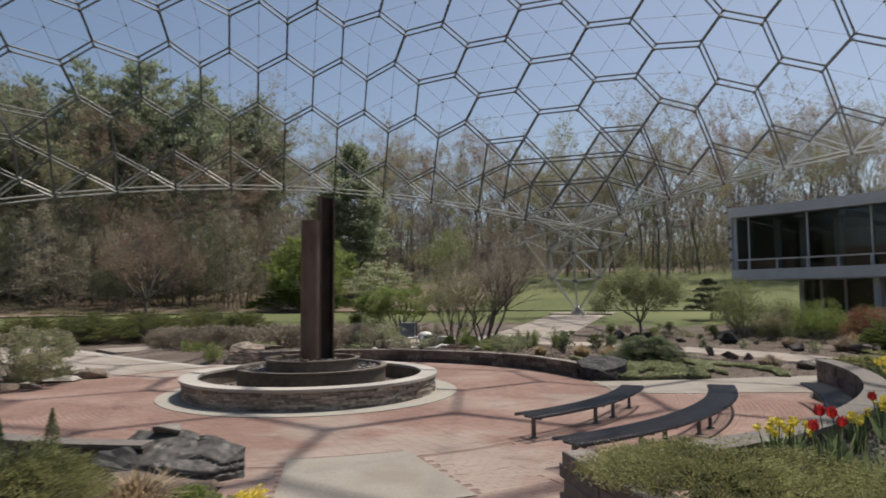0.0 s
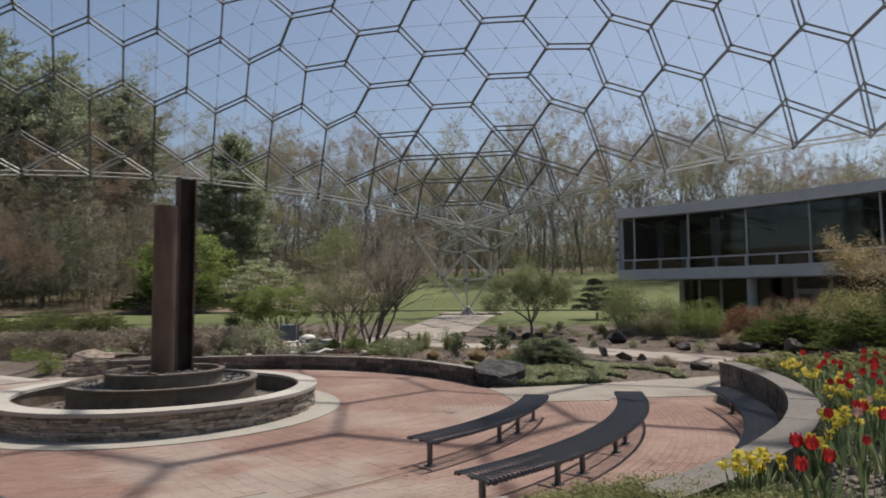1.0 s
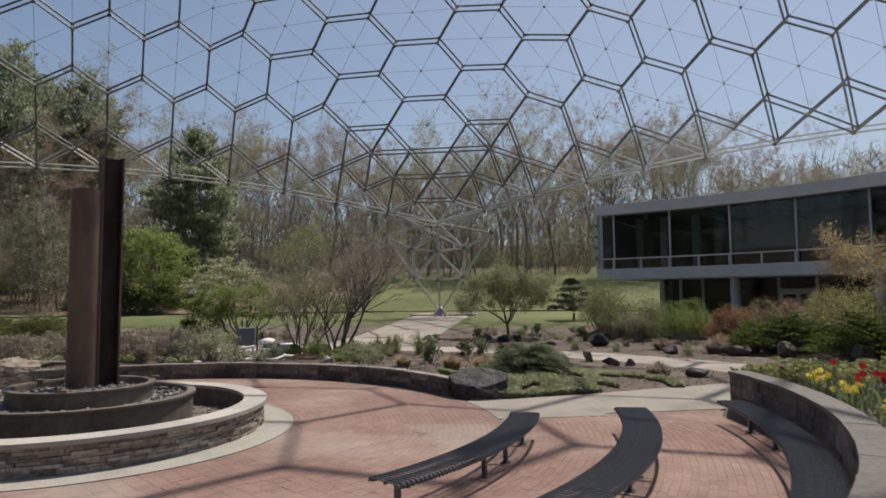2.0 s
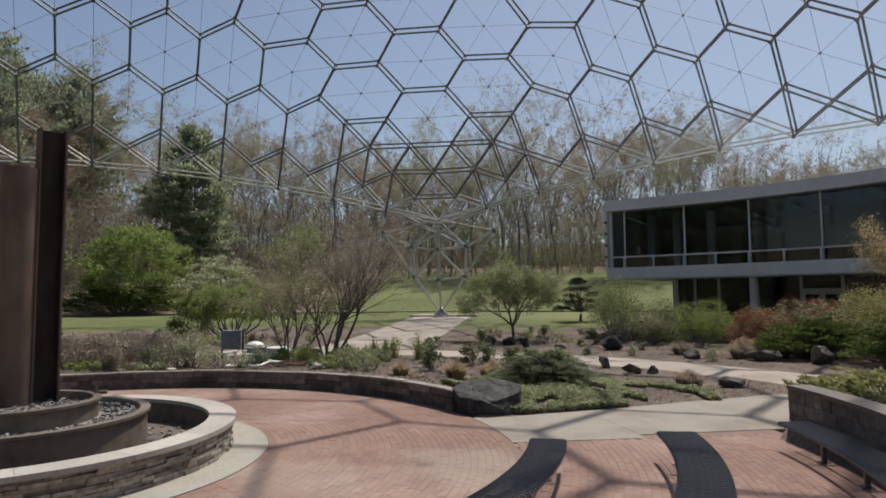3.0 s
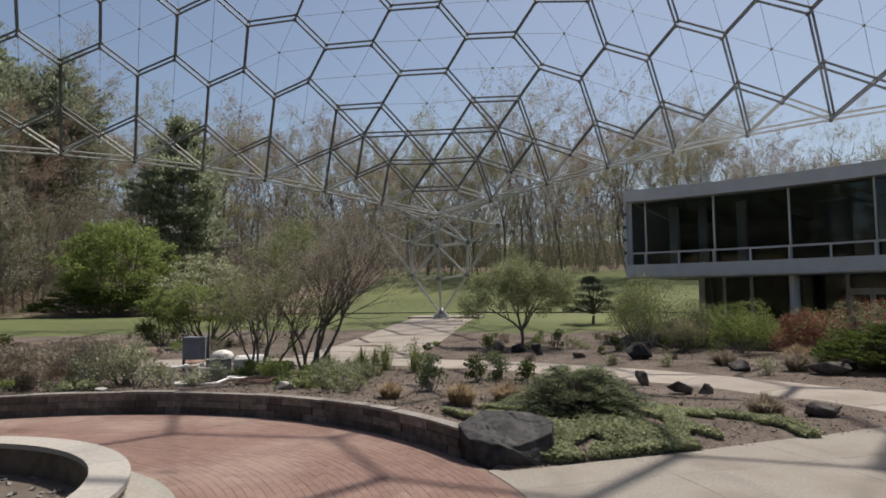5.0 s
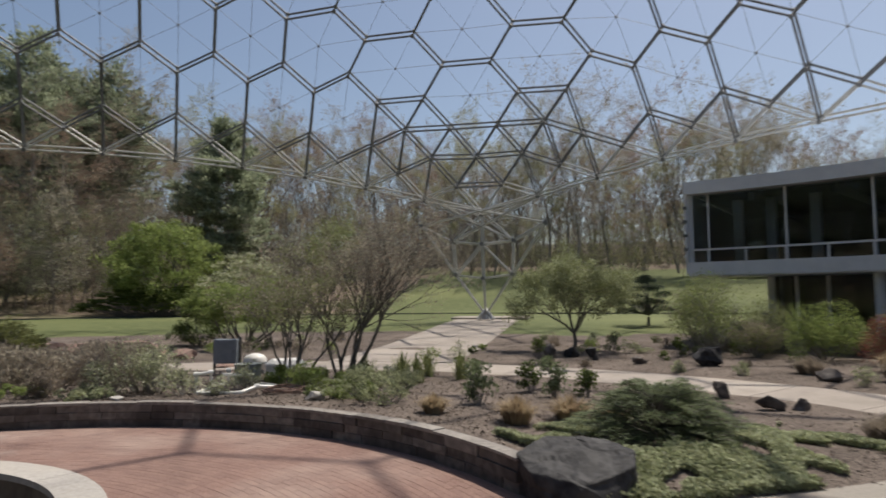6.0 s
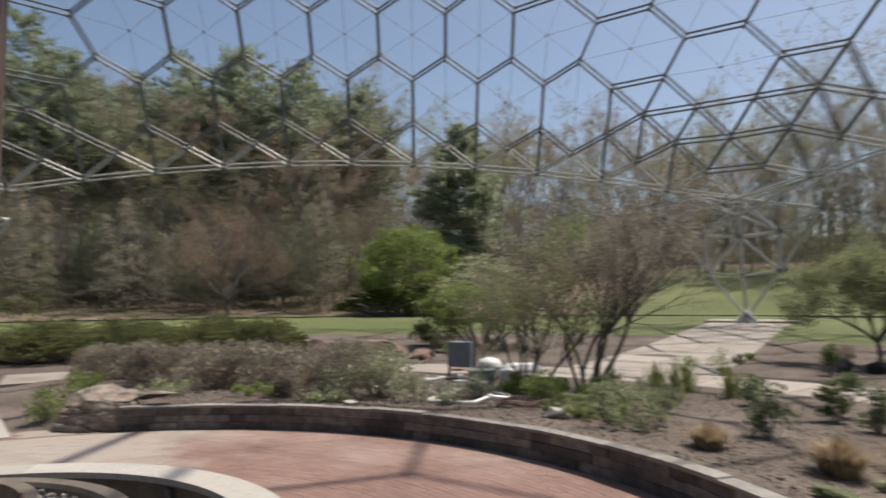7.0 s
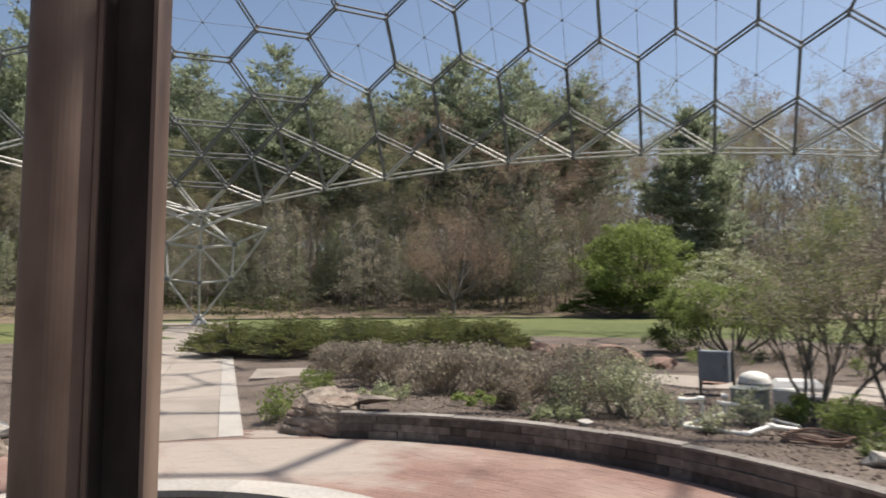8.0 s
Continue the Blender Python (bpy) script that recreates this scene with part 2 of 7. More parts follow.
WHITE_PVC = surface("white_plastic_pipe", (0.68, 0.67, 0.63), (0.80, 0.79, 0.75), grain=6, rough=0.4, bump=0, patch=2)
GREY_BOX = surface("blue_grey_painted_steel", (0.20, 0.225, 0.26), (0.26, 0.285, 0.32), grain=5, rough=0.5, bump=0.03, patch=1.5)


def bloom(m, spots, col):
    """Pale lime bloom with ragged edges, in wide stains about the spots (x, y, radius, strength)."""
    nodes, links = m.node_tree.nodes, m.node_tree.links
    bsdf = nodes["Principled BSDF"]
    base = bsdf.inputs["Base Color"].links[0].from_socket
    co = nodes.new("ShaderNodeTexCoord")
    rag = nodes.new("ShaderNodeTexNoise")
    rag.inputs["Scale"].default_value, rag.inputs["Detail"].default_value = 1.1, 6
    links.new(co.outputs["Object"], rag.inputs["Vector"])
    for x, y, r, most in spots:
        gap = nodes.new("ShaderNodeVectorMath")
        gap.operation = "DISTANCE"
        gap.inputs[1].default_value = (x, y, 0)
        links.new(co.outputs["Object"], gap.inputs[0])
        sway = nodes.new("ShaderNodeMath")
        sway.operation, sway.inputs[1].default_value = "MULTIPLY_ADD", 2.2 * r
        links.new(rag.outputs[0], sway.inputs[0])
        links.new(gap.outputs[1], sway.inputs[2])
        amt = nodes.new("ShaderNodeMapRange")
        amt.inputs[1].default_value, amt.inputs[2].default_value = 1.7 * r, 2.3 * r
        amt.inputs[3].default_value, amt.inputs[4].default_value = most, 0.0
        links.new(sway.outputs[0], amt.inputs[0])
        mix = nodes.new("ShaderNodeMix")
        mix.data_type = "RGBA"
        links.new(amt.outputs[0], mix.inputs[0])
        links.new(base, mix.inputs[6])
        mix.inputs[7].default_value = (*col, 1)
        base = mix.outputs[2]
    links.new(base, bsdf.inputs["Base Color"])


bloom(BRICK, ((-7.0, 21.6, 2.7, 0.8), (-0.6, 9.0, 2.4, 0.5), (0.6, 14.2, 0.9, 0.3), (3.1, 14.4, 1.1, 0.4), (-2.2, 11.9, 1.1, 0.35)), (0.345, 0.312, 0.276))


def window_glass():
    m = bpy.data.materials.new("dark_tinted_glass")
    m.use_nodes = True
    bsdf = m.node_tree.nodes["Principled BSDF"]
    bsdf.inputs["Base Color"].default_value = (0.50, 0.57, 0.59, 1)
    bsdf.inputs["Roughness"].default_value, bsdf.inputs["IOR"].default_value = 0.0, 1.45
    bsdf.inputs["Transmission Weight"].default_value = 1.0
    return m


GLASS = window_glass()


# ---- building helpers ----
CX, CY = -3.30, 16.25          # the middle of the plaza, and of all its rings
BX, BY = -2.75, 16.70          # the middle of the bench rings


class Geo:
    """Vertices and faces gathered for one mesh."""

    def __init__(self):
        self.v, self.f = [], []

    def add(self, verts, faces):
        n = len(self.v)
        self.v.extend([tuple(p) for p in verts])
        self.f.extend([tuple(n + i for i in f) for f in faces])
        return self

    def tube(self, p, q, r0, r1=None, n=6, caps=False):
        p, q = Vector(p), Vector(q)
        r1 = r0 if r1 is None else r1
        d = (q - p).normalized()
        a = d.cross(Vector((0, 0, 1)) if abs(d.z) < 0.9 else Vector((1, 0, 0))).normalized()
        b = d.cross(a)
        ring = [a * math.cos(2 * math.pi * k / n) + b * math.sin(2 * math.pi * k / n) for k in range(n)]
        faces = [(k, (k + 1) % n, n + (k + 1) % n, n + k) for k in range(n)]
        if caps:
            faces += [tuple(range(n - 1, -1, -1)), tuple(range(n, 2 * n))]
        return self.add([p + u * r0 for u in ring] + [q + u * r1 for u in ring], faces)

    def box(self, m, sx, sy, sz, c=0.0):
        """A box centred on m's origin; c: the chamfer of its upper edges."""
        x, y, z = sx / 2, sy / 2, sz / 2
        if c:
            vs = [(-x, -y, -z), (x, -y, -z), (x, y, -z), (-x, y, -z), (-x, -y, z - c), (x, -y, z - c), (x, y, z - c), (-x, y, z - c),
                  (-x + c, -y + c, z), (x - c, -y + c, z), (x - c, y - c, z), (-x + c, y - c, z)]
            fs = [(3, 2, 1, 0), (0, 1, 5, 4), (1, 2, 6, 5), (2, 3, 7, 6), (3, 0, 4, 7), (4, 5, 9, 8), (5, 6, 10, 9), (6, 7, 11, 10), (7, 4, 8, 11), (8, 9, 10, 11)]
        else:
            vs = [(-x, -y, -z), (x, -y, -z), (x, y, -z), (-x, y, -z), (-x, -y, z), (x, -y, z), (x, y, z), (-x, y, z)]
            fs = [(3, 2, 1, 0), (0, 1, 5, 4), (1, 2, 6, 5), (2, 3, 7, 6), (3, 0, 4, 7), (4, 5, 6, 7)]
        return self.add([m @ Vector(p) for p in vs], fs)

    def sector(self, r0, r1, a0, a1, z0, z1, cx=CX, cy=CY, step=2.0):
        """A solid piece of a ring, from radius r0 to r1, angle a0 to a1 (degrees) and height z0 to z1."""
        n = max(1, round(abs(a1 - a0) / step))
        whole = abs(abs(a1 - a0) - 360) < 1e-6
        vs = []
        for k in range(n if whole else n + 1):
            a = radians(a0 + (a1 - a0) * k / n)
            c, s = math.cos(a), math.sin(a)
            vs += [(cx + r0 * c, cy + r0 * s, z0), (cx + r1 * c, cy + r1 * s, z0), (cx + r1 * c, cy + r1 * s, z1), (cx + r0 * c, cy + r0 * s, z1)]
        m, fs = len(vs) // 4, []
        for k in range(n):
            i, j = 4 * k, 4 * ((k + 1) % m)
            fs += [(i + e, j + e, j + (e + 1) % 4, i + (e + 1) % 4) for e in range(4)]
        if not whole:
            fs += [(3, 2, 1, 0), tuple(4 * n + e for e in range(4))]
        return self.add(vs, fs)

    def lathe(self, profile, cx, cy, n=64):
        """A turned shape: a closed profile of (radius, height)."""
        vs = [(cx + r * math.cos(2 * math.pi * k / n), cy + r * math.sin(2 * math.pi * k / n), z) for k in range(n) for r, z in profile]
        p = len(profile)
        return self.add(vs, [(k * p + e, ((k + 1) % n) * p + e, ((k + 1) % n) * p + (e + 1) % p, k * p + (e + 1) % p) for k in range(n) for e in range(p)])


def mesh_of(name, geo, mat, smooth=False):
    me = bpy.data.meshes.new(name)
    me.from_pydata(geo.v, [], geo.f)
    me.materials.append(mat)
    if smooth:
        me.polygons.foreach_set("use_smooth", [True] * len(me.polygons))
    me.update()
    return me


def part(name, geo, mat, parent=None, label="", smooth=False, kind=""):
    """One mesh object, under a thing or a part."""
    ob = new(name, geo if isinstance(geo, bpy.types.Mesh) else mesh_of(name, geo, mat, smooth))
    if parent:
        ob.parent = parent
    return tagged(ob, label, kind=kind)


def thing(name, x=0, y=0, z=0, label="", category="", group="", kind="", turn=0):
    ob = new(name)
    ob.matrix_world = pose(x, y, z, 0, 0, turn)
    ob.empty_display_size = 0.1
    return tagged(ob, label, category, group, kind)


def polar(r, a, cx=CX, cy=CY):
    return cx + r * math.cos(radians(a)), cy + r * math.sin(radians(a))


def ease(x, a, b):
    t = min(1, max(0, (x - a) / (b - a)))
    return t * t * (3 - 2 * t)


def soft_noise(x, y, s):
    return noise.noise(Vector((x * s, y * s, 3.7)))


def height(x, y):
    """The height of the ground: flat paving, raised beds, lawn, and the wooded slope beyond."""
    dx, dy = x - CX, y - CY
    r, a = math.hypot(dx, dy), math.degrees(math.atan2(dy, dx))
    z = -0.06
    # bed behind the round wall
    edge = y - (17.27 + (x - 4.6) * 0.105)
    walk_nw = (x + 8.7) * 0.643 + (y - 22.5) * 0.766
    if r > 7.5 and edge > 0 and walk_nw > 0 and r < 15.9:
        f = ease(edge, 0, 1.4) * ease(walk_nw, 0.2, 2.0) * ease(r, 7.5, 7.62 + 0.9 * ease(a, 112, 116))
        z += f * (0.40 - 0.27 * ease(r, 7.8, 14.5) + 0.05 * soft_noise(x, y, 0.8)) + 0.02
    elif r >= 15.9:
        z += 0.10 * ease(r, 18.5, 20) + 0.06 * soft_noise(x, y, 0.5) * ease(r, 18.6, 20) - 0.0
    # raised bed behind the curved bench
    bx, by = x - BX, y - BY
    rb, ab = math.hypot(bx, by), math.degrees(math.atan2(by, bx))
    if -64 < ab < -10.1 and rb > 11.5 and r < 30:
        z = 0.56 + 0.06 * soft_noise(x, y, 0.9)
    elif -10.1 <= ab < -4.5 and rb > 11.8 and r < 30:
        z += (0.62 + 0.06 * soft_noise(x, y, 0.9)) * ease(-ab, 4.5, 8.5) * ease(rb, 11.8, 12.4)
    # beds beside the way in
    if r > 7.85 and -122 < a < -86.5 and r < 30:
        z = 0.05 + 0.15 * ease(-a, 87, 96) + 0.05 * soft_noise(x, y, 0.9)
    if r > 8.15 and (a > 152 or a < -125) and r < 30:
        z = 0.10 + 0.06 * soft_noise(x, y, 0.7)
    z += 0.62 * ease(r, 22, 44)
    z += 7.0 * ease(r, 57, 120) + 17 * ease(r, 105, 290) + 0.5 * soft_noise(x, y, 0.03) * ease(r, 60, 90)
    return z


# ---- ground ----
def build_ground():
    rings = [0, 3, 5.5, 7.46, 7.5, 7.56, 7.64, 7.84, 7.87, 8.1, 8.2] + [8.4 + 0.4 * k for k in range(19)] + [15.85, 15.95, 16.5, 17.5, 18.5, 19, 19.5, 20] + [21 + 1.5 * k for k in range(20)] + [52 + 3 * k for k in range(18)]
    rings += [108, 114, 120, 128, 136, 146, 158, 172, 190, 215, 250, 300, 380, 520, 800, 1300, 2200, 3800]
    n = 450
    verts, faces, mats = [], [], []
    for r in rings:
        for k in range(n):
            x, y = polar(r, 360 * k / n)
            verts.append((x, y, height(x, y)))
    for i in range(len(rings) - 1):
        rm = (rings[i] + rings[i + 1]) / 2
        for k in range(n):
            a = 360 * (k + 0.5) / n
            faces.append((i * n + k, (i + 1) * n + k, (i + 1) * n + (k + 1) % n, i * n + (k + 1) % n))
            x, y = polar(rm, a)
            wob = 2.5 * soft_noise(x, y, 0.06)
            lawn_to = 59.5 + 0.3 * wob
            if a < 84:
                lawn_to = 59.5 + 42 * ease(a, 86, 77) + 0.5 * wob
            lawn_from = 32.5 + 2 * soft_noise(x, y, 0.11)
            mats.append(2 if rm > lawn_to else 1 if rm > lawn_from else 0)
    me = bpy.data.meshes.new("ground")
    me.from_pydata(verts, [], faces)
    for m in (SOIL, LAWN, FOREST):
        me.materials.append(m)
    me.polygons.foreach_set("material_index", mats)
    me.polygons.foreach_set("use_smooth", [True] * len(faces))
    me.update()
    tagged(new("ground", me), "mulched garden beds, mown spring lawn and leaf-strewn woodland slope", "ground", kind="structure")


build_ground()


# ---- paving ----
def pavings():
    base = Geo().sector(0.5, 7.44, 0, 360, -0.3, -0.006, step=2)
    base.sector(7.0, 11.5, -66, -3, -0.3, -0.007, BX, BY)
    base.sector(7.3, 8.15, 118, 275, -0.3, -0.008)
    base.sector(7.3, 20.0, -86.2, -58, -0.3, -0.009)
    part("plaza_floor", base, JOINT, label="sand bedding under the brick plaza", kind="structure")["category"] = "floor"
    con = thing("pavement", label="pale concrete walkways with tooled joints leading off the plaza", category="pavement", kind="structure")
    slabs = []
    # ring walk and radial walks, in slabs
    for k in range(17):
        slabs.append((15.75, 18.55, -2.5 + 8 * k, -2.5 + 8 * k + 7.93, 0.06))
    for r0, r1 in ((7.415, 9.605), (9.612, 11.905), (11.912, 14.305), (14.312, 15.72)):
        slabs.append((r0, r1, -6 + 1.5 * (r0 > 9), 3.47, 0.004))
        slabs.append((r0, r1, 3.50, 10.5 - 1.5 * (r0 > 12), 0.004))
    slabs.append((6.95, 9.35, -81.4, -66.8, 0.006))
    for r0, r1, a0, a1, z in slabs:
        part("slab", Geo().sector(r0, r1, a0, a1, z - 0.12, z, step=1.5), APRON_CONCRETE if z < 0.01 else CONCRETE, con)
    # straight walks out to the dome's feet
    for az, r0, r1, w0, w1, off in ((140.7, 7.43, 44, -1.62, 2.3, 0.0), (69.14, 18.6, 44, -2.3, 2.3, 0.0)):
        d = Vector((math.cos(radians(az)), math.sin(radians(az)), 0))
        s = Vector((d.y, -d.x, 0))
        r = r0
        while r < r1:
            q = min(r + 2.6, r1)
            spans = [(w0, (w0 + w1) / 2 - 0.01, CONCRETE), ((w0 + w1) / 2 + 0.01, w1, CONCRETE)]
            if az > 100:
                spans = [(w0, w0 + 0.42, COPING), (w0 + 0.43, 0.5, CONCRETE), (0.52, w1, CONCRETE)]
            for e0, e1, mat in spans:
                g = Geo()
                p = [Vector((CX, CY, 0)) + d * a + s * b for a, b in ((r, -e1), (q - 0.015, -e1), (q - 0.015, -e0), (r, -e0))]
                zz = [0.005 + 0.06 * ease(math.hypot(u.x - CX, u.y - CY), 14, 19) + 0.62 * ease(math.hypot(u.x - CX, u.y - CY), 22, 44) for u in p]
                g.add([(u.x, u.y, z - 0.3) for u, z in zip(p, zz)] + [(u.x, u.y, z) for u, z in zip(p, zz)],
                      [(3, 2, 1, 0), (4, 5, 6, 7), (0, 1, 5, 4), (1, 2, 6, 5), (2, 3, 7, 6), (3, 0, 4, 7)])
                part("slab", g, mat, con)
            r = q
    for az in (69.14, 141.14):
        x, y = polar(44.6, az)
        part("slab", Geo().box(pose(x, y, height(x, y) + 0.02, 0, 0, az), 3.4, 5.5, 0.3, 0.02), CONCRETE, con)
    part("kerb", Geo().sector(58.0, 58.16, 30, 150, 0.3, 0.78, step=1), BLACK_STEEL, label="thin dark edging round the lawn", kind="structure")["category"] = "kerb"


pavings()


# ---- round retaining walls of dressed stone ----
def stone_wall(name, label, r0, r1, a0, a1, top, courses, length, cap, cx, cy, mat, seed, lip=0.04, rugged=0.35):
    rnd = random.Random(seed)
    wall = thing(name, label=label, category="wall", kind="structure")
    part("core", Geo().sector(r0 + 0.05, r1 - 0.05, min(a0, a1) + 0.3, max(a0, a1) - 0.3, -0.1, top - cap, cx, cy), SOIL, wall)
    lo, hi = min(a0, a1), max(a0, a1)
    h = (top - cap) / courses
    for c in range(courses):
        a = lo
        while a < hi - 0.1:
            w = math.degrees(length * rnd.choice((0.45, 0.6, 0.8, 1.1, 1.5)) * rnd.uniform(0.8, 1.2) / r0)
            b = min(a + w, hi)
            if hi - b < w * 0.3:
                b = hi
            inn = r0 - rugged * rnd.uniform(-0.012, 0.030)
            part("stone", Geo().sector(inn, r1 - 0.02, a + 0.03, b - 0.03, c * h + 0.003 - (0.05 if c == 0 else 0), (c + 1) * h - 0.003, cx, cy, step=1.5), mat, wall)
            a = b
    a = lo
    while a < hi - 0.1:
        w = math.degrees(length * rnd.uniform(1.3, 2.0) / r0)
        b = min(a + w, hi)
        if hi - b < w * 0.3:
            b = hi
        dz = rugged * rnd.uniform(-0.014, 0.012)
        part("coping_stone", Geo().sector(r0 - lip - rugged * rnd.uniform(-0.008, 0.022), r1 + 0.02, a + 0.02, b - 0.02, top - cap + 0.002, top + dz, cx, cy, step=1.5), PALE_CAP if rugged > 0.9 else CAPSTONE, wall)
        a = b
    return wall


stone_wall("wall_north", "low curved retaining wall of weathered sandstone round the plaza", 7.40, 7.58, 16.5, 115.4, 0.43, 3, 0.55, 0.045, CX, CY, SANDSTONE, 3, lip=0.015, rugged=1.0)
stone_wall("wall_east", "curved stone seat-back wall with broad flagstone coping", 11.42, 11.74, -63, -10, 0.83, 4, 0.5, 0.06, BX, BY, SANDSTONE, 4, lip=0.025)
stone_wall("wall_south", "low dark stone wall of the planting bed beside the way in", 7.70, 7.95, -122, -94, 0.46, 3, 0.5, 0.05, CX, CY, SANDSTONE, 5)


def straight_wall():
    rnd = random.Random(8)
    wall = thing("wall_entry", label="short straight retaining wall along the way in", category="wall", kind="structure")
    p, q = Vector((1.42, 7.35, 0)), Vector((2.75, 1.6, 0))
    d = (q - p).normalized()
    turn = math.degrees(math.atan2(d.y, d.x))
    n = 12
    for c in range(4):
        for k in range(n):
            s = (q - p).length / n
            m = p + d * s * (k + 0.5 + (0.25 if c % 2 else 0))
            part("stone", Geo().box(pose(m.x, m.y, 0.075 + 0.155 * c, 0, 0, turn), s - 0.012, 0.3 + rnd.uniform(-0.02, 0.02), 0.15, 0.01), FLAG, wall)


straight_wall()


# ---- geodesic dome ----
DOME_X, DOME_Y, DOME_Z, DOME_R, DOME_AZ = -3.39, 16.20, -12.32, 45.67, 69.08
EDGE_ARC = 1.1071487


def dome_unit(p, az):
    return Vector((math.sin(radians(p)) * math.cos(radians(az)), math.sin(radians(p)) * math.sin(radians(az)), math.cos(radians(p))))


D_TOP, D_FOOT, D_NEXT = Vector((0, 0, 1)), dome_unit(63.4349488, 0), dome_unit(63.4349488, -72)
D_FACE = (D_TOP + D_FOOT + D_NEXT).normalized()
ROW = math.sqrt(3) / 2


def dome_point(i, j):
    """The direction of node (i, j), counted along the two bars that rise from a foot."""
    x, y = i + j / 2, j * ROW
    flip, x = x < -1e-9, abs(x)
    best = None
    for a, va, b, vb in (((0, 0), D_FOOT, (0, 24 * ROW), D_TOP), ((0, 0), D_FOOT, (18, 12 * ROW), D_NEXT), ((0, 24 * ROW), D_TOP, (18, 12 * ROW), D_NEXT)):
        w = np.linalg.solve(np.array([[a[0], b[0], 6], [a[1], b[1], 12 * ROW], [1, 1, 1]]), [x, y, 1])
        if best is None or w.min() > best[0]:
            best = (w.min(), w, va, vb)
    _, w, va, vb = best
    u = w[0] + w[1]
    if u < 1e-9:
        p = D_FACE.copy()
    else:
        s = w[0] / u
        s += 0.031 * (s - 0.5) * s * (1 - s)
        e = (math.sin(EDGE_ARC * s) * va + math.sin(EDGE_ARC * (1 - s)) * vb).normalized()
        g = math.acos(max(-1, min(1, e.dot(D_FACE))))
        u -= 0.081 * u * (1 - u)
        p = (math.sin(g * u) * e + math.sin(g * (1 - u)) * D_FACE).normalized()
    if flip:
        p.y = -p.y
    return p


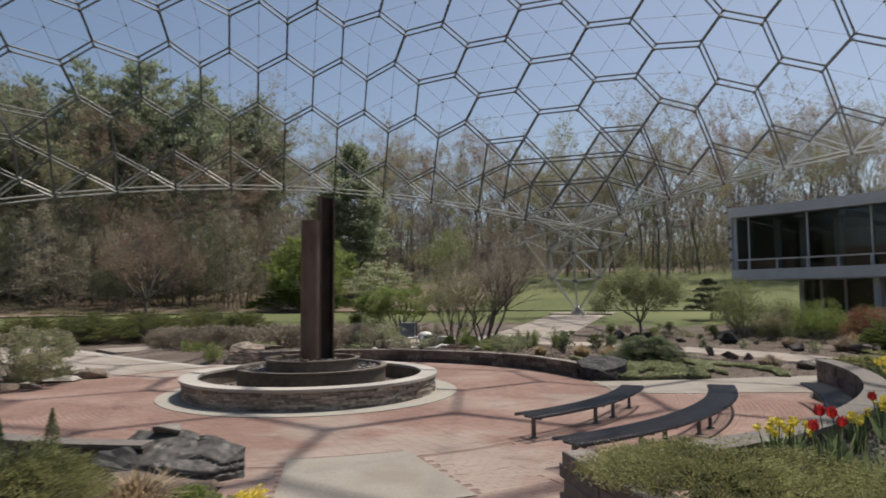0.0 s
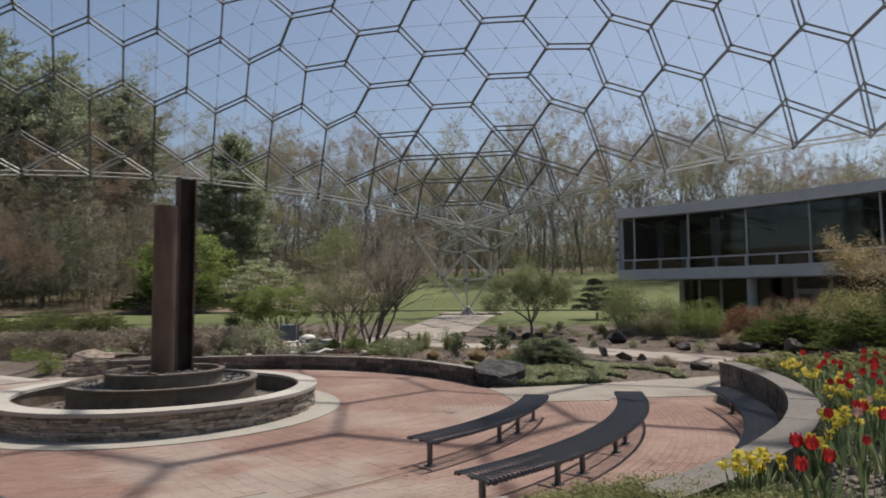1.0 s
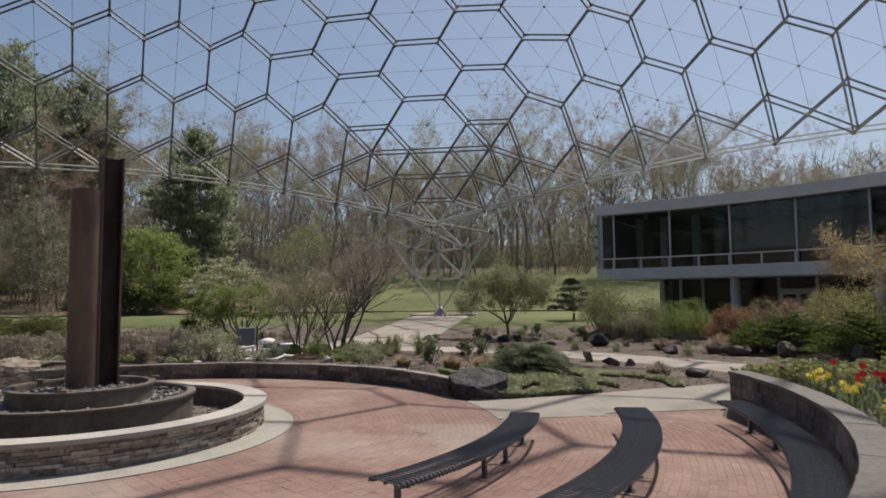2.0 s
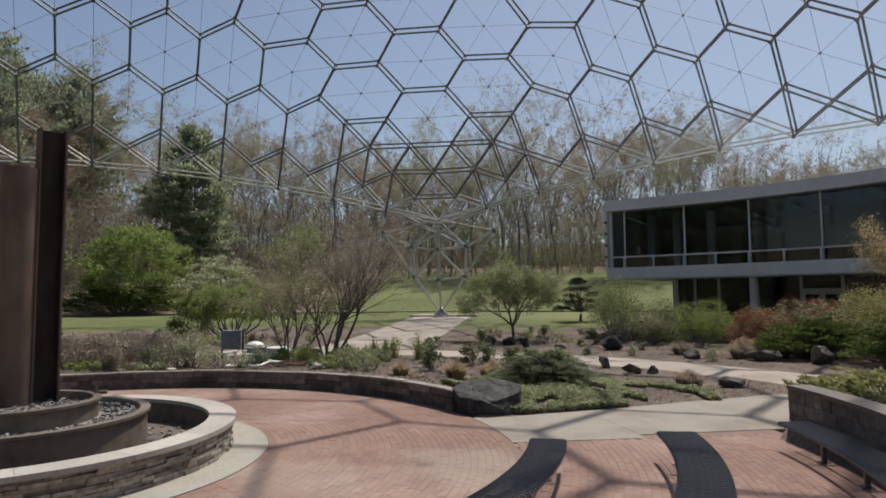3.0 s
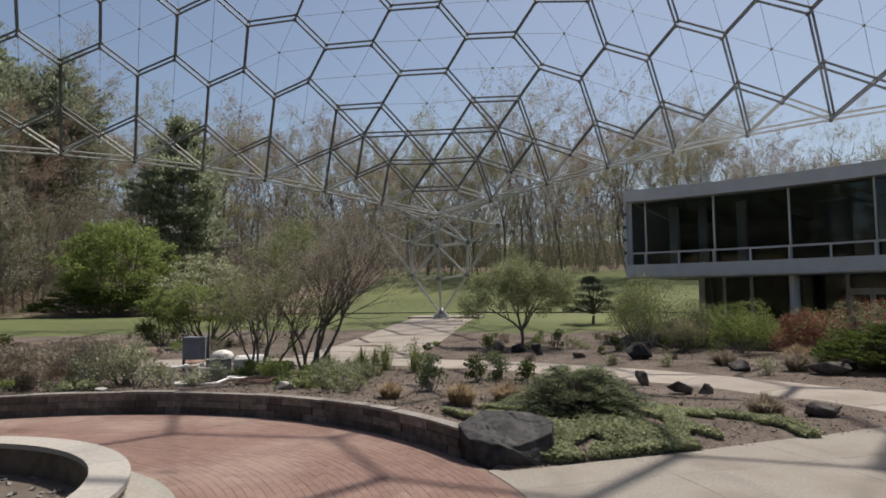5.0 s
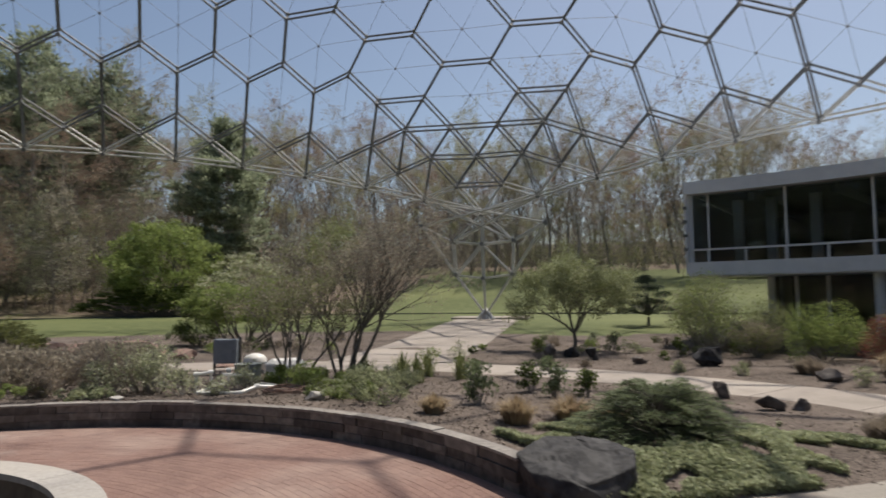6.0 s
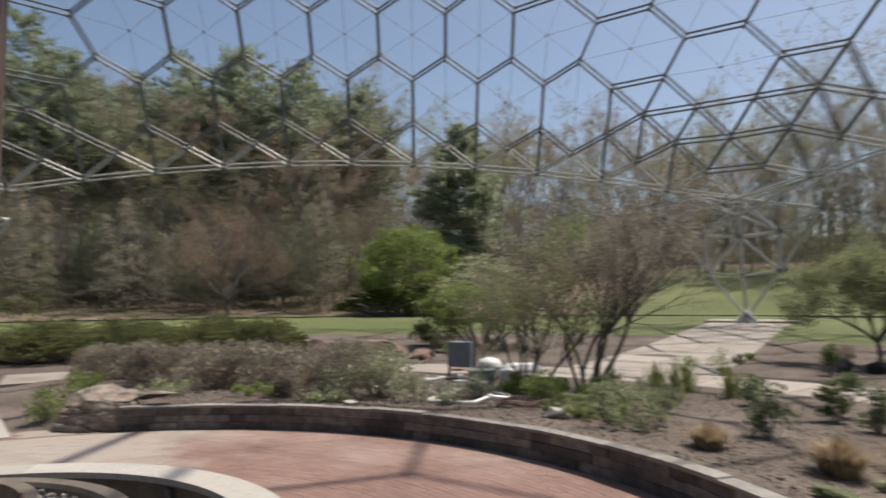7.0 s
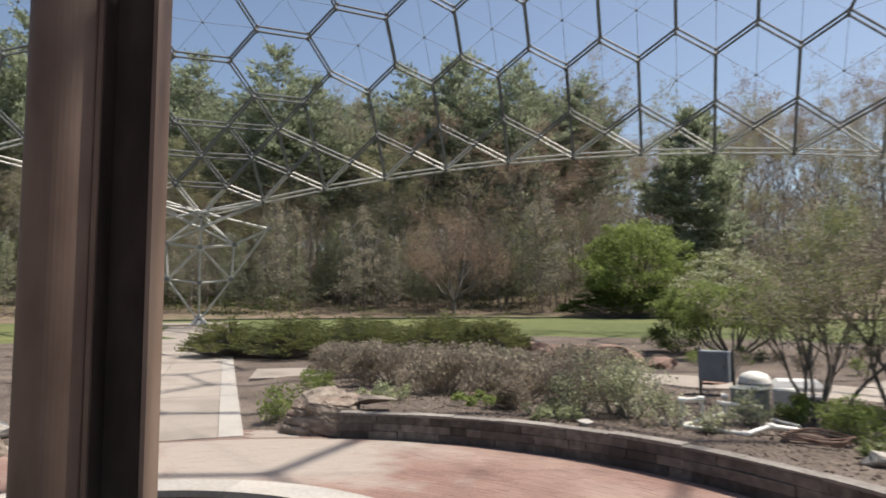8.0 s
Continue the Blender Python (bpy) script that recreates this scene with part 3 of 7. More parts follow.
def build_dome():
    nodes, hollow = {}, {}
    for i in range(-26, 14):
        for j in range(25):
            x, y = abs(i + j / 2), j * ROW
            rise = y * ROW - x * 0.5
            if rise < -1e-6 or (x - 9) * ROW + (y - 6 * ROW) * 0.5 > 1e-6:
                continue
            keep = (i + 2 * j) % 3 != 0 or rise < 0.9 or j <= 3
            (nodes if keep else hollow)[i, j] = dome_point(i, j)
    steps = ((1, 0), (0, 1), (-1, 1), (-1, 0), (0, -1), (1, -1))
    bars = [(a, (a[0] + s[0], a[1] + s[1])) for a in nodes for s in steps[:3] if (a[0] + s[0], a[1] + s[1]) in nodes]
    rods = [(a, (a[0] + s[0], a[1] + s[1])) for a in hollow for s in steps if (a[0] + s[0], a[1] + s[1]) in nodes]
    dome = thing("geodesic_dome", DOME_X, DOME_Y, 0, "open aluminium geodesic dome of double hexagon bars on tapering legs", "dome")
    r_in, r_out, mid = DOME_R - 0.42, DOME_R + 0.42, Vector((0, 0, DOME_Z))

    def at(p, r):
        return mid + p * r

    def rise_of(n):
        x, y = abs(n[0] + n[1] / 2), n[1] * ROW
        return y * ROW - x * 0.5
    for k in range(5):
        turn = Matrix.Rotation(radians(DOME_AZ + 72 * k), 3, "Z")
        pt = {n: turn @ p for n, p in {**nodes, **hollow}.items()}
        inner, outer, posts, wires, hubs = Geo(), Geo(), Geo(), Geo(), Geo()
        for a, b in bars:
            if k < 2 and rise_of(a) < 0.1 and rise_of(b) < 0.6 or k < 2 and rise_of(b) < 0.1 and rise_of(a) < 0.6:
                part("strut", Geo().tube(at(pt[a], r_in), at(pt[b], r_in), 0.062), LIT_ALU, dome)
                part("strut", Geo().tube(at(pt[a], r_out), at(pt[b], r_out), 0.062), LIT_ALU, dome)
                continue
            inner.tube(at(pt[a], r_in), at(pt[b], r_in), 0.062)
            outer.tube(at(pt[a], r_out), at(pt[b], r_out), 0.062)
        # lower chord of the arches
        edge = sorted([n for n in nodes if rise_of(n) < 1e-6], key=lambda n: n[0] + n[1] / 2)
        for a, b in zip(edge, edge[1:]):
            for r in (r_in, r_out):
                part("arch_chord", Geo().tube(at(pt[a], r), at(pt[b], r), 0.064), LIT_ALU, dome)
        for n in nodes:
            posts.tube(at(pt[n], r_in), at(pt[n], r_out), 0.035, n=5)
            for r in (r_in, r_out):
                d = pt[n]
                hubs.tube(at(d, r - 0.07), at(d, r + 0.07), 0.12, n=8, caps=True)
        for a, b in rods:
            wires.tube(at(pt[a], DOME_R), at(pt[b], DOME_R + 0.1), 0.012, n=4)
        for n in hollow:
            hubs.tube(at(pt[n], DOME_R - 0.05), at(pt[n], DOME_R + 0.05), 0.075, n=6, caps=True)
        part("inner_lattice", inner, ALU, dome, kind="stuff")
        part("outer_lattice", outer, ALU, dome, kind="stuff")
        part("post_layer", posts, ROD, dome, kind="stuff")
        part("tie_rod_layer", wires, ROD, dome, "thin tie rods meeting over each hexagon", kind="stuff")
        part("hub_layer", hubs, HUB, dome, kind="stuff")
        # the leg below the foot of the shell
        p0 = at(pt[0, 0], DOME_R)
        out = Vector((p0.x, p0.y, 0)).normalized()
        side = Vector((-out.y, out.x, 0))
        gx, gy = p0.x + DOME_X + out.x * 1.1, p0.y + DOME_Y + out.y * 1.1
        ground_z = height(gx, gy) + 0.1
        base = Vector((p0.x, p0.y, ground_z)) + out * 1.1
        left = [at(pt[-2, 1], r) for r in (r_in, r_out)]
        right = [at(pt[1, 1], r) for r in (r_in, r_out)]
        top = [at(pt[0, 0], r) for r in (r_in, r_out)]
        levels = []
        for z, w in ((6.2, 2.15), (3.85, 2.0)):
            f = (8.5 - z) / (8.5 - ground_z)
            c = Vector((p0.x, p0.y, z)) + out * 1.1 * f
            levels.append([[c - side * w + out * o, c + side * w + out * o, c + out * (o - 0.35) - Vector((0, 0, 0.25))] for o in (-0.42, 0.42)])
        leg = part("leg", Geo().tube(base, base + Vector((0, 0, 0.35)), 0.34, 0.26, n=12, caps=True), LIT_ALU, dome, "tapering lattice leg standing on a steel shoe")
        runs = []
        for h in (0, 1):
            a, b = levels[0][h], levels[1][h]
            runs += [(top[h], a[2]), (a[2], b[2]), (b[2], base), (left[h], a[0]), (right[h], a[1]), (top[h], a[0]), (top[h], a[1]), (a[0], b[0]), (a[1], b[1]), (a[0], a[2]), (a[1], a[2]),
                     (b[0], b[2]), (b[1], b[2]), (a[2], b[0]), (a[2], b[1]), (b[0], base), (b[1], base)]
        wings = []
        for s, near, far in ((-1, 0, left), (1, 1, right)):
            pair = [Vector((p0.x, p0.y, 7.35)) + side * s * 4.35 + out * o for o in (-0.30, 0.54)]
            wings.append(pair)
            for h in (0, 1):
                runs += [(pair[h], levels[0][h][near]), (pair[h], far[h]), (pair[h], levels[1][h][near])]
            runs.append((pair[0], pair[1]))
        for h in (0, 1, 2):
            runs += [(levels[0][0][h], levels[0][1][h]), (levels[1][0][h], levels[1][1][h])]
        for a, b in runs:
            part("leg_strut", Geo().tube(a, b + Vector((0, 0, 0.3)) if b is base else b, 0.068), LIT_ALU, leg)
        for pair in wings:
            for q in pair:
                part("leg_hub", Geo().tube(q - out * 0.1, q + out * 0.1, 0.15, n=8, caps=True), HUB, leg)
        for lv in levels:
            for h in (0, 1):
                for q in lv[h]:
                    part("leg_hub", Geo().tube(q - out * 0.1, q + out * 0.1, 0.15, n=8, caps=True), HUB, leg)
        for da in (45, 135, 225, 315):
            u = out * math.cos(radians(da)) + side * math.sin(radians(da))
            part("shoe_rib", Geo().tube(base + u * 0.75 + Vector((0, 0, 0.02)), base + Vector((0, 0, 0.75)), 0.09, n=6), LIT_ALU, leg)


build_dome()


# ---- curved two-storey building ----
def build_house():
    b = thing("curved_building", CX, CY, 0, "curved two-storey building with grey metal bands and dark glass", "building")
    lo, hi = -14.0, 46.9
    low = 41.4

    def S(r0, r1, a0, a1, z0, z1, st=2.0):
        return Geo().sector(r0, r1, a0, a1, z0, z1, 0, 0, st)
    part("floor_band", S(30.1, 31.0, lo, hi, 3.20, 3.80), PANEL, b, "grey metal floor edge band")
    part("roof_band", S(29.95, 31.0, lo, hi, 6.93, 7.50), PANEL, b, "grey metal roof edge band")
    part("roof", S(31.0, 43.0, lo, hi, 7.1, 7.46), PANEL, b)
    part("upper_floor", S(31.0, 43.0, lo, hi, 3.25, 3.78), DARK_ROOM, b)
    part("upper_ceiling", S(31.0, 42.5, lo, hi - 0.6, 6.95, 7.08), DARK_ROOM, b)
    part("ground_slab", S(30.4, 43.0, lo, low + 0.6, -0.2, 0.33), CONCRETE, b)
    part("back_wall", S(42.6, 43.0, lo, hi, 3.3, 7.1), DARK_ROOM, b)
    part("soffit", S(30.2, 33.0, lo, hi - 0.2, 3.14, 3.195), PANEL, b)
    # end wall of the upper storey: panelled and louvred
    part("end_wall", S(30.35, 43.0, hi - 0.55, hi - 0.05, 3.8, 6.93), PANEL, b)
    part("end_return", S(30.05, 30.55, hi - 0.22, hi + 0.02, 3.8, 6.93, 1), PANEL, b, "narrow grey corner return with louvres")
    for k in range(9):
        part("louvre", S(30.0, 31.6, hi - 0.20, hi + 0.10, 4.0 + 0.32 * k, 4.15 + 0.32 * k, 1), DARK_ROOM if k % 2 else FRAME, b)
    part("lower_end_wall", S(34.6, 43.0, low, low + 0.4, 0.3, 3.2), PANEL, b)
    # upper glazing
    for k in range(-9, 7):
        a = 45.1 - 6.0 * (6 - k) if k < 7 else 45.1
        a = 9.1 + 6.0 * k
        part("mullion", S(30.42, 30.62, a - 0.065, a + 0.065, 3.8, 6.93, 1), FRAME, b)
        w = part("window", S(30.50, 30.53, a + 0.065, a + 5.935, 3.80, 6.93, 1.5), GLASS, b, "tall dark tinted window pane") if a + 6 < hi else None
        if w:
            w.visible_shadow = False
    w = part("window", S(30.50, 30.53, 45.23, hi - 0.22, 3.80, 6.93, 1), GLASS, b, "tall dark tinted window pane")
    w.visible_shadow = False
    rail = part("handrail", S(30.18, 30.26, lo, hi - 0.22, 4.33, 4.41), FRAME, b, "thin grey handrail before the glass")
    for k in range(20):
        a = 45.1 - 3.0 * k
        part("rail_post", S(30.18, 30.25, a - 0.07, a + 0.07, 3.80, 4.33, 1), FRAME, rail)
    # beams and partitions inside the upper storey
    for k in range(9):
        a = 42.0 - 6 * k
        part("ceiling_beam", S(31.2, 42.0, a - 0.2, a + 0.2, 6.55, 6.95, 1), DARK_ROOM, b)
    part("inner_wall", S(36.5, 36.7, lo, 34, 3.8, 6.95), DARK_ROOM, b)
    for a in (44.0, 41.5, 38.3):
        part("inner_column", S(33.5, 33.9, a - 0.35, a + 0.35, 3.8, 6.95, 1), FRAME, b)
    # ground storey
    for a in (33.2, 21.0, 8.9, -3.2):
        x, y = 30.9 * math.cos(radians(a)), 30.9 * math.sin(radians(a))
        part("column", Geo().tube((x, y, -0.1), (x, y, 3.2), 0.21, n=20), FRAME, b, "round grey column", smooth=True)
    door_at = (27.1, 30.3)
    edges = [lo + 0.2, -10, -6, -2, 2, 6, 10, 14, 18, 22.5, 27.1, 30.3, 33.9, 37.3, 39.5, low]
    for a0, a1 in zip(edges, edges[1:]):
        part("mullion", S(32.6, 32.75, a1 - 0.12, a1 + 0.12, 0.33, 3.2, 1), FRAME, b)
        if (a0, a1) == door_at:
            continue
        g = part("lower_window", S(32.66, 32.69, a0 + 0.12, a1 - 0.12, 0.36, 3.18, 1.5), GLASS, b, "dark ground-floor window pane")
        g.visible_shadow = False
    d = part("double_door", S(32.6, 32.75, 27.22, 30.18, 2.42, 2.54, 1), FRAME, b, "glazed double door with a pale frame")
    g = part("transom", S(32.66, 32.69, 27.25, 30.15, 2.54, 3.18, 1), GLASS, d)
    g.visible_shadow = False
    for a0, a1 in ((27.22, 28.68), (28.72, 30.18)):
        for e0, e1, z0, z1 in ((a0, a0 + 0.16, 0.35, 2.42), (a1 - 0.16, a1, 0.35, 2.42), (a0 + 0.16, a1 - 0.16, 2.26, 2.42), (a0 + 0.16, a1 - 0.16, 0.35, 0.6)):
            part("door_rail", S(32.61, 32.73, e0, e1, z0, z1, 1), FRAME, d)
        g = part("door_pane", S(32.66, 32.68, a0 + 0.16, a1 - 0.16, 0.6, 2.26, 1), GLASS, d)
        g.visible_shadow = False
    for r in (32.75, 34.5):
        part("corner_post", S(r - 0.14, r + 0.14, low - 0.28, low + 0.22, 0.33, 3.2, 1), FRAME, b, "pale square post at the glazed corner")
    g = part("lower_window", S(32.9, 34.35, low - 0.02, low + 0.04, 0.36, 3.18, 1), GLASS, b, "dark ground-floor window pane")
    g.visible_shadow = False
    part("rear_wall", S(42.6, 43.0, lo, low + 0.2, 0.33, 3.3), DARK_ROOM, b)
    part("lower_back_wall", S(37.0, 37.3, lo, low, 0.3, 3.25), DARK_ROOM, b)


build_house()


# ---- fountain ----
def build_fountain():
    rnd = random.Random(21)
    f = thing("fountain", CX, CY, 0, "round tiered fountain of ledge stone and bronze-brown basins, drained", "fountain")
    part("apron", Geo().lathe([(3.62, -0.1), (3.62, 0.012), (3.0, 0.014), (3.0, -0.1)], 0, 0, 128), RING_CONCRETE, f, "pale concrete ring round the fountain")
    part("basin_core", Geo().lathe([(3.02, 0.0), (3.02, 0.395), (2.76, 0.395), (2.76, 0.0)], 0, 0, 96), BASIN, f, smooth=False)
    part("basin_floor", Geo().lathe([(2.8, 0.0), (2.8, 0.06), (0.3, 0.06), (0.3, 0.0)], 0, 0, 64), BASIN, f)
    for k in range(16):
        part("coping_stone", Geo().sector(2.72, 3.13, 22.5 * k + 0.05, 22.5 * k + 22.45, 0.397, 0.462, 0, 0, 2.25), COPING, f)
    rest = Geo()
    for c in range(8):
        a = rnd.uniform(0, 5)
        end = a + 359.0
        while a < end:
            w = math.degrees(rnd.uniform(0.14, 0.42) / 3.05)
            b = min(a + w, end + 0.8)
            z0 = 0.014 + c * 0.0478
            o = 3.065 + rnd.uniform(-0.012, 0.03)
            g = Geo().sector(3.0, o, a + 0.08, b - 0.08, z0 + 0.002, z0 + 0.0455, 0, 0, 3)
            seen = (a % 360 > 215 or a % 360 < 30)
            if seen:
                part("ledge_stone", g, LEDGE, f)
            else:
                rest.add(g.v, g.f)
            a = b
    part("ledge_stones", rest, LEDGE, f, kind="stuff")
    mid = part("middle_basin", Geo().lathe([(1.82, 0.05), (1.82, 0.58), (1.86, 0.60), (1.86, 0.64), (1.72, 0.64), (1.70, 0.60), (1.70, 0.05)], 0, 0, 96), BASIN, f, "bronze-brown middle basin filled with slate chips")
    part("bed", Geo().lathe([(1.71, 0.3), (1.71, 0.53), (0.9, 0.56), (0.9, 0.3)], 0, 0, 48), CHIP, mid)
    top = part("upper_basin", Geo().lathe([(1.14, 0.3), (1.14, 0.78), (1.18, 0.80), (1.18, 0.835), (1.06, 0.835), (1.05, 0.80), (1.05, 0.3)], 0, 0, 80), BASIN, f, "bronze-brown upper basin ring")
    part("bed", Geo().lathe([(1.05, 0.4), (1.05, 0.70), (0.05, 0.72), (0.05, 0.4)], 0, 0, 48), CHIP, top)
    chips = Geo()
    for k in range(1500):
        if k < 900:
            r, z = math.sqrt(rnd.uniform(1.22 ** 2, 1.68 ** 2)), 0.555
        elif k < 1200:
            r, z = math.sqrt(rnd.uniform(0, 1.0)), 0.725
        else:
            r, z = rnd.uniform(1.9, 2.7), 0.075
        a = rnd.uniform(0, 360)
        s = rnd.uniform(0.03, 0.075)
        chips.box(pose(r * math.cos(radians(a)), r * math.sin(radians(a)), z + rnd.uniform(-0.01, 0.02), rnd.uniform(-28, 28), rnd.uniform(-28, 28), rnd.uniform(0, 360)), s, s * 0.7, s * 0.3)
    part("slate_chip_fill", chips, CHIP, f, kind="stuff")
    # small spigots on the upper rim
    for a in (28, 150, 268):
        x, y = 1.12 * math.cos(radians(a)), 1.12 * math.sin(radians(a))
        part("spigot", Geo().tube((x, y, 0.83), (x, y, 0.95), 0.018, n=8, caps=True).tube((x - 0.06, y, 0.87), (x + 0.06, y, 0.87), 0.014, n=6, caps=True).box(pose(x + 0.09, y + 0.03, 0.85), 0.12, 0.08, 0.05, 0.01), RUST, f)
    for a in (200, 75):
        x, y = 2.74 * math.cos(radians(a)), 2.74 * math.sin(radians(a))
        part("outlet", Geo().box(pose(x, y, 0.3, 0, 0, a), 0.06, 0.09, 0.12, 0.01), BLACK_STEEL, f)
    # round-backed steel column: a pipe with an open seam to the north
    g = Geo()
    n, r, t = 44, 0.247, 0.025
    prof = []
    for k in range(n + 1):
        a = radians(128 + (360 - 46) * k / n)
        prof.append((math.cos(a), math.sin(a)))
    vs = [(-0.165 + rr * c, 0.440 + rr * s, z) for z in (0.70, 4.34) for rr in (r, r - t) for c, s in prof]
    m = n + 1
    fs = []
    for k in range(n):
        fs += [(k, k + 1, 2 * m + k + 1, 2 * m + k), (m + k + 1, m + k, 3 * m + k, 3 * m + k + 1), (2 * m + k, 2 * m + k + 1, 3 * m + k + 1, 3 * m + k), (k + 1, k, m + k, m + k + 1)]
    fs += [(0, 2 * m, 3 * m, m), (n, m + n, 3 * m + n, 2 * m + n)]
    part("round_column", g.add(vs, fs), RUST, f, "shorter rounded weathering-steel column")
    ch = Geo()
    w, d, t = 0.39, 0.23, 0.03
    c = pose(0.188, 0.680, 0, 0, 0, 34)
    out = [(-w / 2, -d / 2), (-w / 2, d / 2), (w / 2, d / 2), (w / 2, -d / 2), (w / 2 - t, -d / 2), (w / 2 - t, d / 2 - t), (-w / 2 + t, d / 2 - t), (-w / 2 + t, -d / 2)]
    m = len(out)
    ch.add([c @ Vector((x, y, z)) for z in (0.70, 5.02) for x, y in out], [(k, (k + 1) % m, m + (k + 1) % m, m + k) for k in range(m)] + [(m, m + 7, m + 6, m + 1), (m + 1, m + 6, m + 5, m + 2), (m + 2, m + 5, m + 4, m + 3)])
    column = part("channel_column", ch, RUST, f, "taller weathering-steel channel column, open to the plaza")
    # thin dark sheets that put the recess's shade into the inner faces' colour
    part("lining", Geo().box(c @ pose(0, d / 2 - t - 0.004, 2.86), w - 2 * t - 0.004, 0.008, 4.30), SHADE_STEEL, column, "inner face of the channel, coloured dark for the recess's shade")
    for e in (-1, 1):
        part("lining", Geo().box(c @ pose(e * (w / 2 - t - 0.004), -0.008, 2.86), 0.008, d - t - 0.03, 4.30), SHADE_STEEL, column, "inner face of the channel, coloured dark for the recess's shade")


build_fountain()


# ---- curved benches ----
def bench(label, r0, r1, a0, a1, legs, top=0.40):
    """A curved bench: two bent side rails, a rod under the middle, cross straps, and paired posts."""
    x0, y0 = polar((r0 + r1) / 2, (a0 + a1) / 2, BX, BY)
    b = thing("curved_bench", x0, y0, 0, label, "bench", "curved benches on the plaza")
    ox, oy = BX - x0, BY - y0
    for r in (r0 + 0.03, r1 - 0.03):
        part("side_rail", Geo().sector(r - 0.022, r + 0.022, a0, a1, top - 0.05, top - 0.016, ox, oy, 1.2), BLACK_STEEL, b)
    part("middle_rail", Geo().sector((r0 + r1) / 2 - 0.012, (r0 + r1) / 2 + 0.012, a0, a1, top - 0.045, top - 0.016, ox, oy, 1.2), BLACK_STEEL, b)
    w = r1 - r0
    strap = Geo()
    prof = [(0, -0.045), (-0.006, -0.022), (0.012, -0.002), (0.05, 0.004), (w / 2, 0.0), (w - 0.05, 0.004), (w - 0.012, -0.002), (w + 0.006, -0.022), (w, -0.045)]
    # a rounded strap: six-sided in section
    cut = ((-0.0105, -0.007), (-0.006, 0.001), (0.006, 0.001), (0.0105, -0.007), (0.006, -0.015), (-0.006, -0.015))
    vs = [(r0 + u, s, z + dz) for u, z in prof for s, dz in cut]
    fs = []
    for k in range(len(prof) - 1):
        fs += [(6 * k + e, 6 * (k + 1) + e, 6 * (k + 1) + (e + 1) % 6, 6 * k + (e + 1) % 6) for e in range(6)]
    fs += [tuple(range(6)), tuple(6 * (len(prof) - 1) + e for e in range(5, -1, -1))]
    me = mesh_of("slat", strap.add(vs, fs), BLACK_STEEL)
    n = round(radians(a1 - a0) * (r0 + r1) / 2 / 0.066)
    for k in range(n + 1):
        ob = part("slat", me, BLACK_STEEL, b)
        ob.matrix_basis = pose(ox, oy, top, 0, 0, a0 + (a1 - a0) * k / n)
    for a in legs:
        for r in ((r0 + r1) / 2,):
            x, y = polar(r, a, ox, oy)
            leg = part("leg", Geo().box(pose(x, y, (top - 0.04) / 2, 0, 0, a), 0.055, 0.055, top - 0.04), BLACK_STEEL, b)
            part("foot_plate", Geo().box(pose(x, y, 0.006, 0, 0, a), 0.13, 0.13, 0.012, 0.003), BLACK_STEEL, leg)
        c = polar((r0 + r1) / 2, a, ox, oy)
        part("cross_bar", Geo().box(pose(c[0], c[1], top - 0.07, 0, 0, a), w - 0.12, 0.05, 0.035), BLACK_STEEL, b)
    return b


bench("short curved black steel strap bench on slim posts", 7.11, 7.59, -56.5, -22.6, (-55, -41.5, -35.5, -26.5))
bench("long curved black steel strap bench on slim posts", 8.86, 9.40, -61.5, -18.2, (-60.5, -52, -48, -40, -36, -22))
bench("curved black steel strap bench along the stone seat wall", 10.82, 11.34, -62, -14, (-60, -47, -35, -24, -18))


# ---- trees, shrubs and stones: how each kind is made ----
def leaf_geo(points, size, rnd, aspect=0.5, lie=1.0, axis=None):
    """Small four-cornered leaves at the points. axis: a function of the point that gives the way the leaf runs."""
    g = Geo()
    for p in points:
        s = size * rnd.uniform(0.65, 1.35)
        if axis:
            d = axis(p) + Vector((rnd.gauss(0, 0.35), rnd.gauss(0, 0.35), rnd.gauss(0, 0.35)))
        else:
            d = Vector((rnd.gauss(0, 1), rnd.gauss(0, 1), rnd.gauss(0, 1) * lie))
        d.normalize()
        e = d.cross(Vector((rnd.gauss(0, 1) * lie, rnd.gauss(0, 1) * lie, rnd.gauss(0, 1)))).normalized() * (s * aspect / 2)
        p = Vector(p)
        n = len(g.v)
        g.v += [tuple(p - d * (s / 2)), tuple(p + e), tuple(p + d * (s / 2)), tuple(p - e)]
        g.f.append((n, n + 1, n + 2, n + 3))
    return g


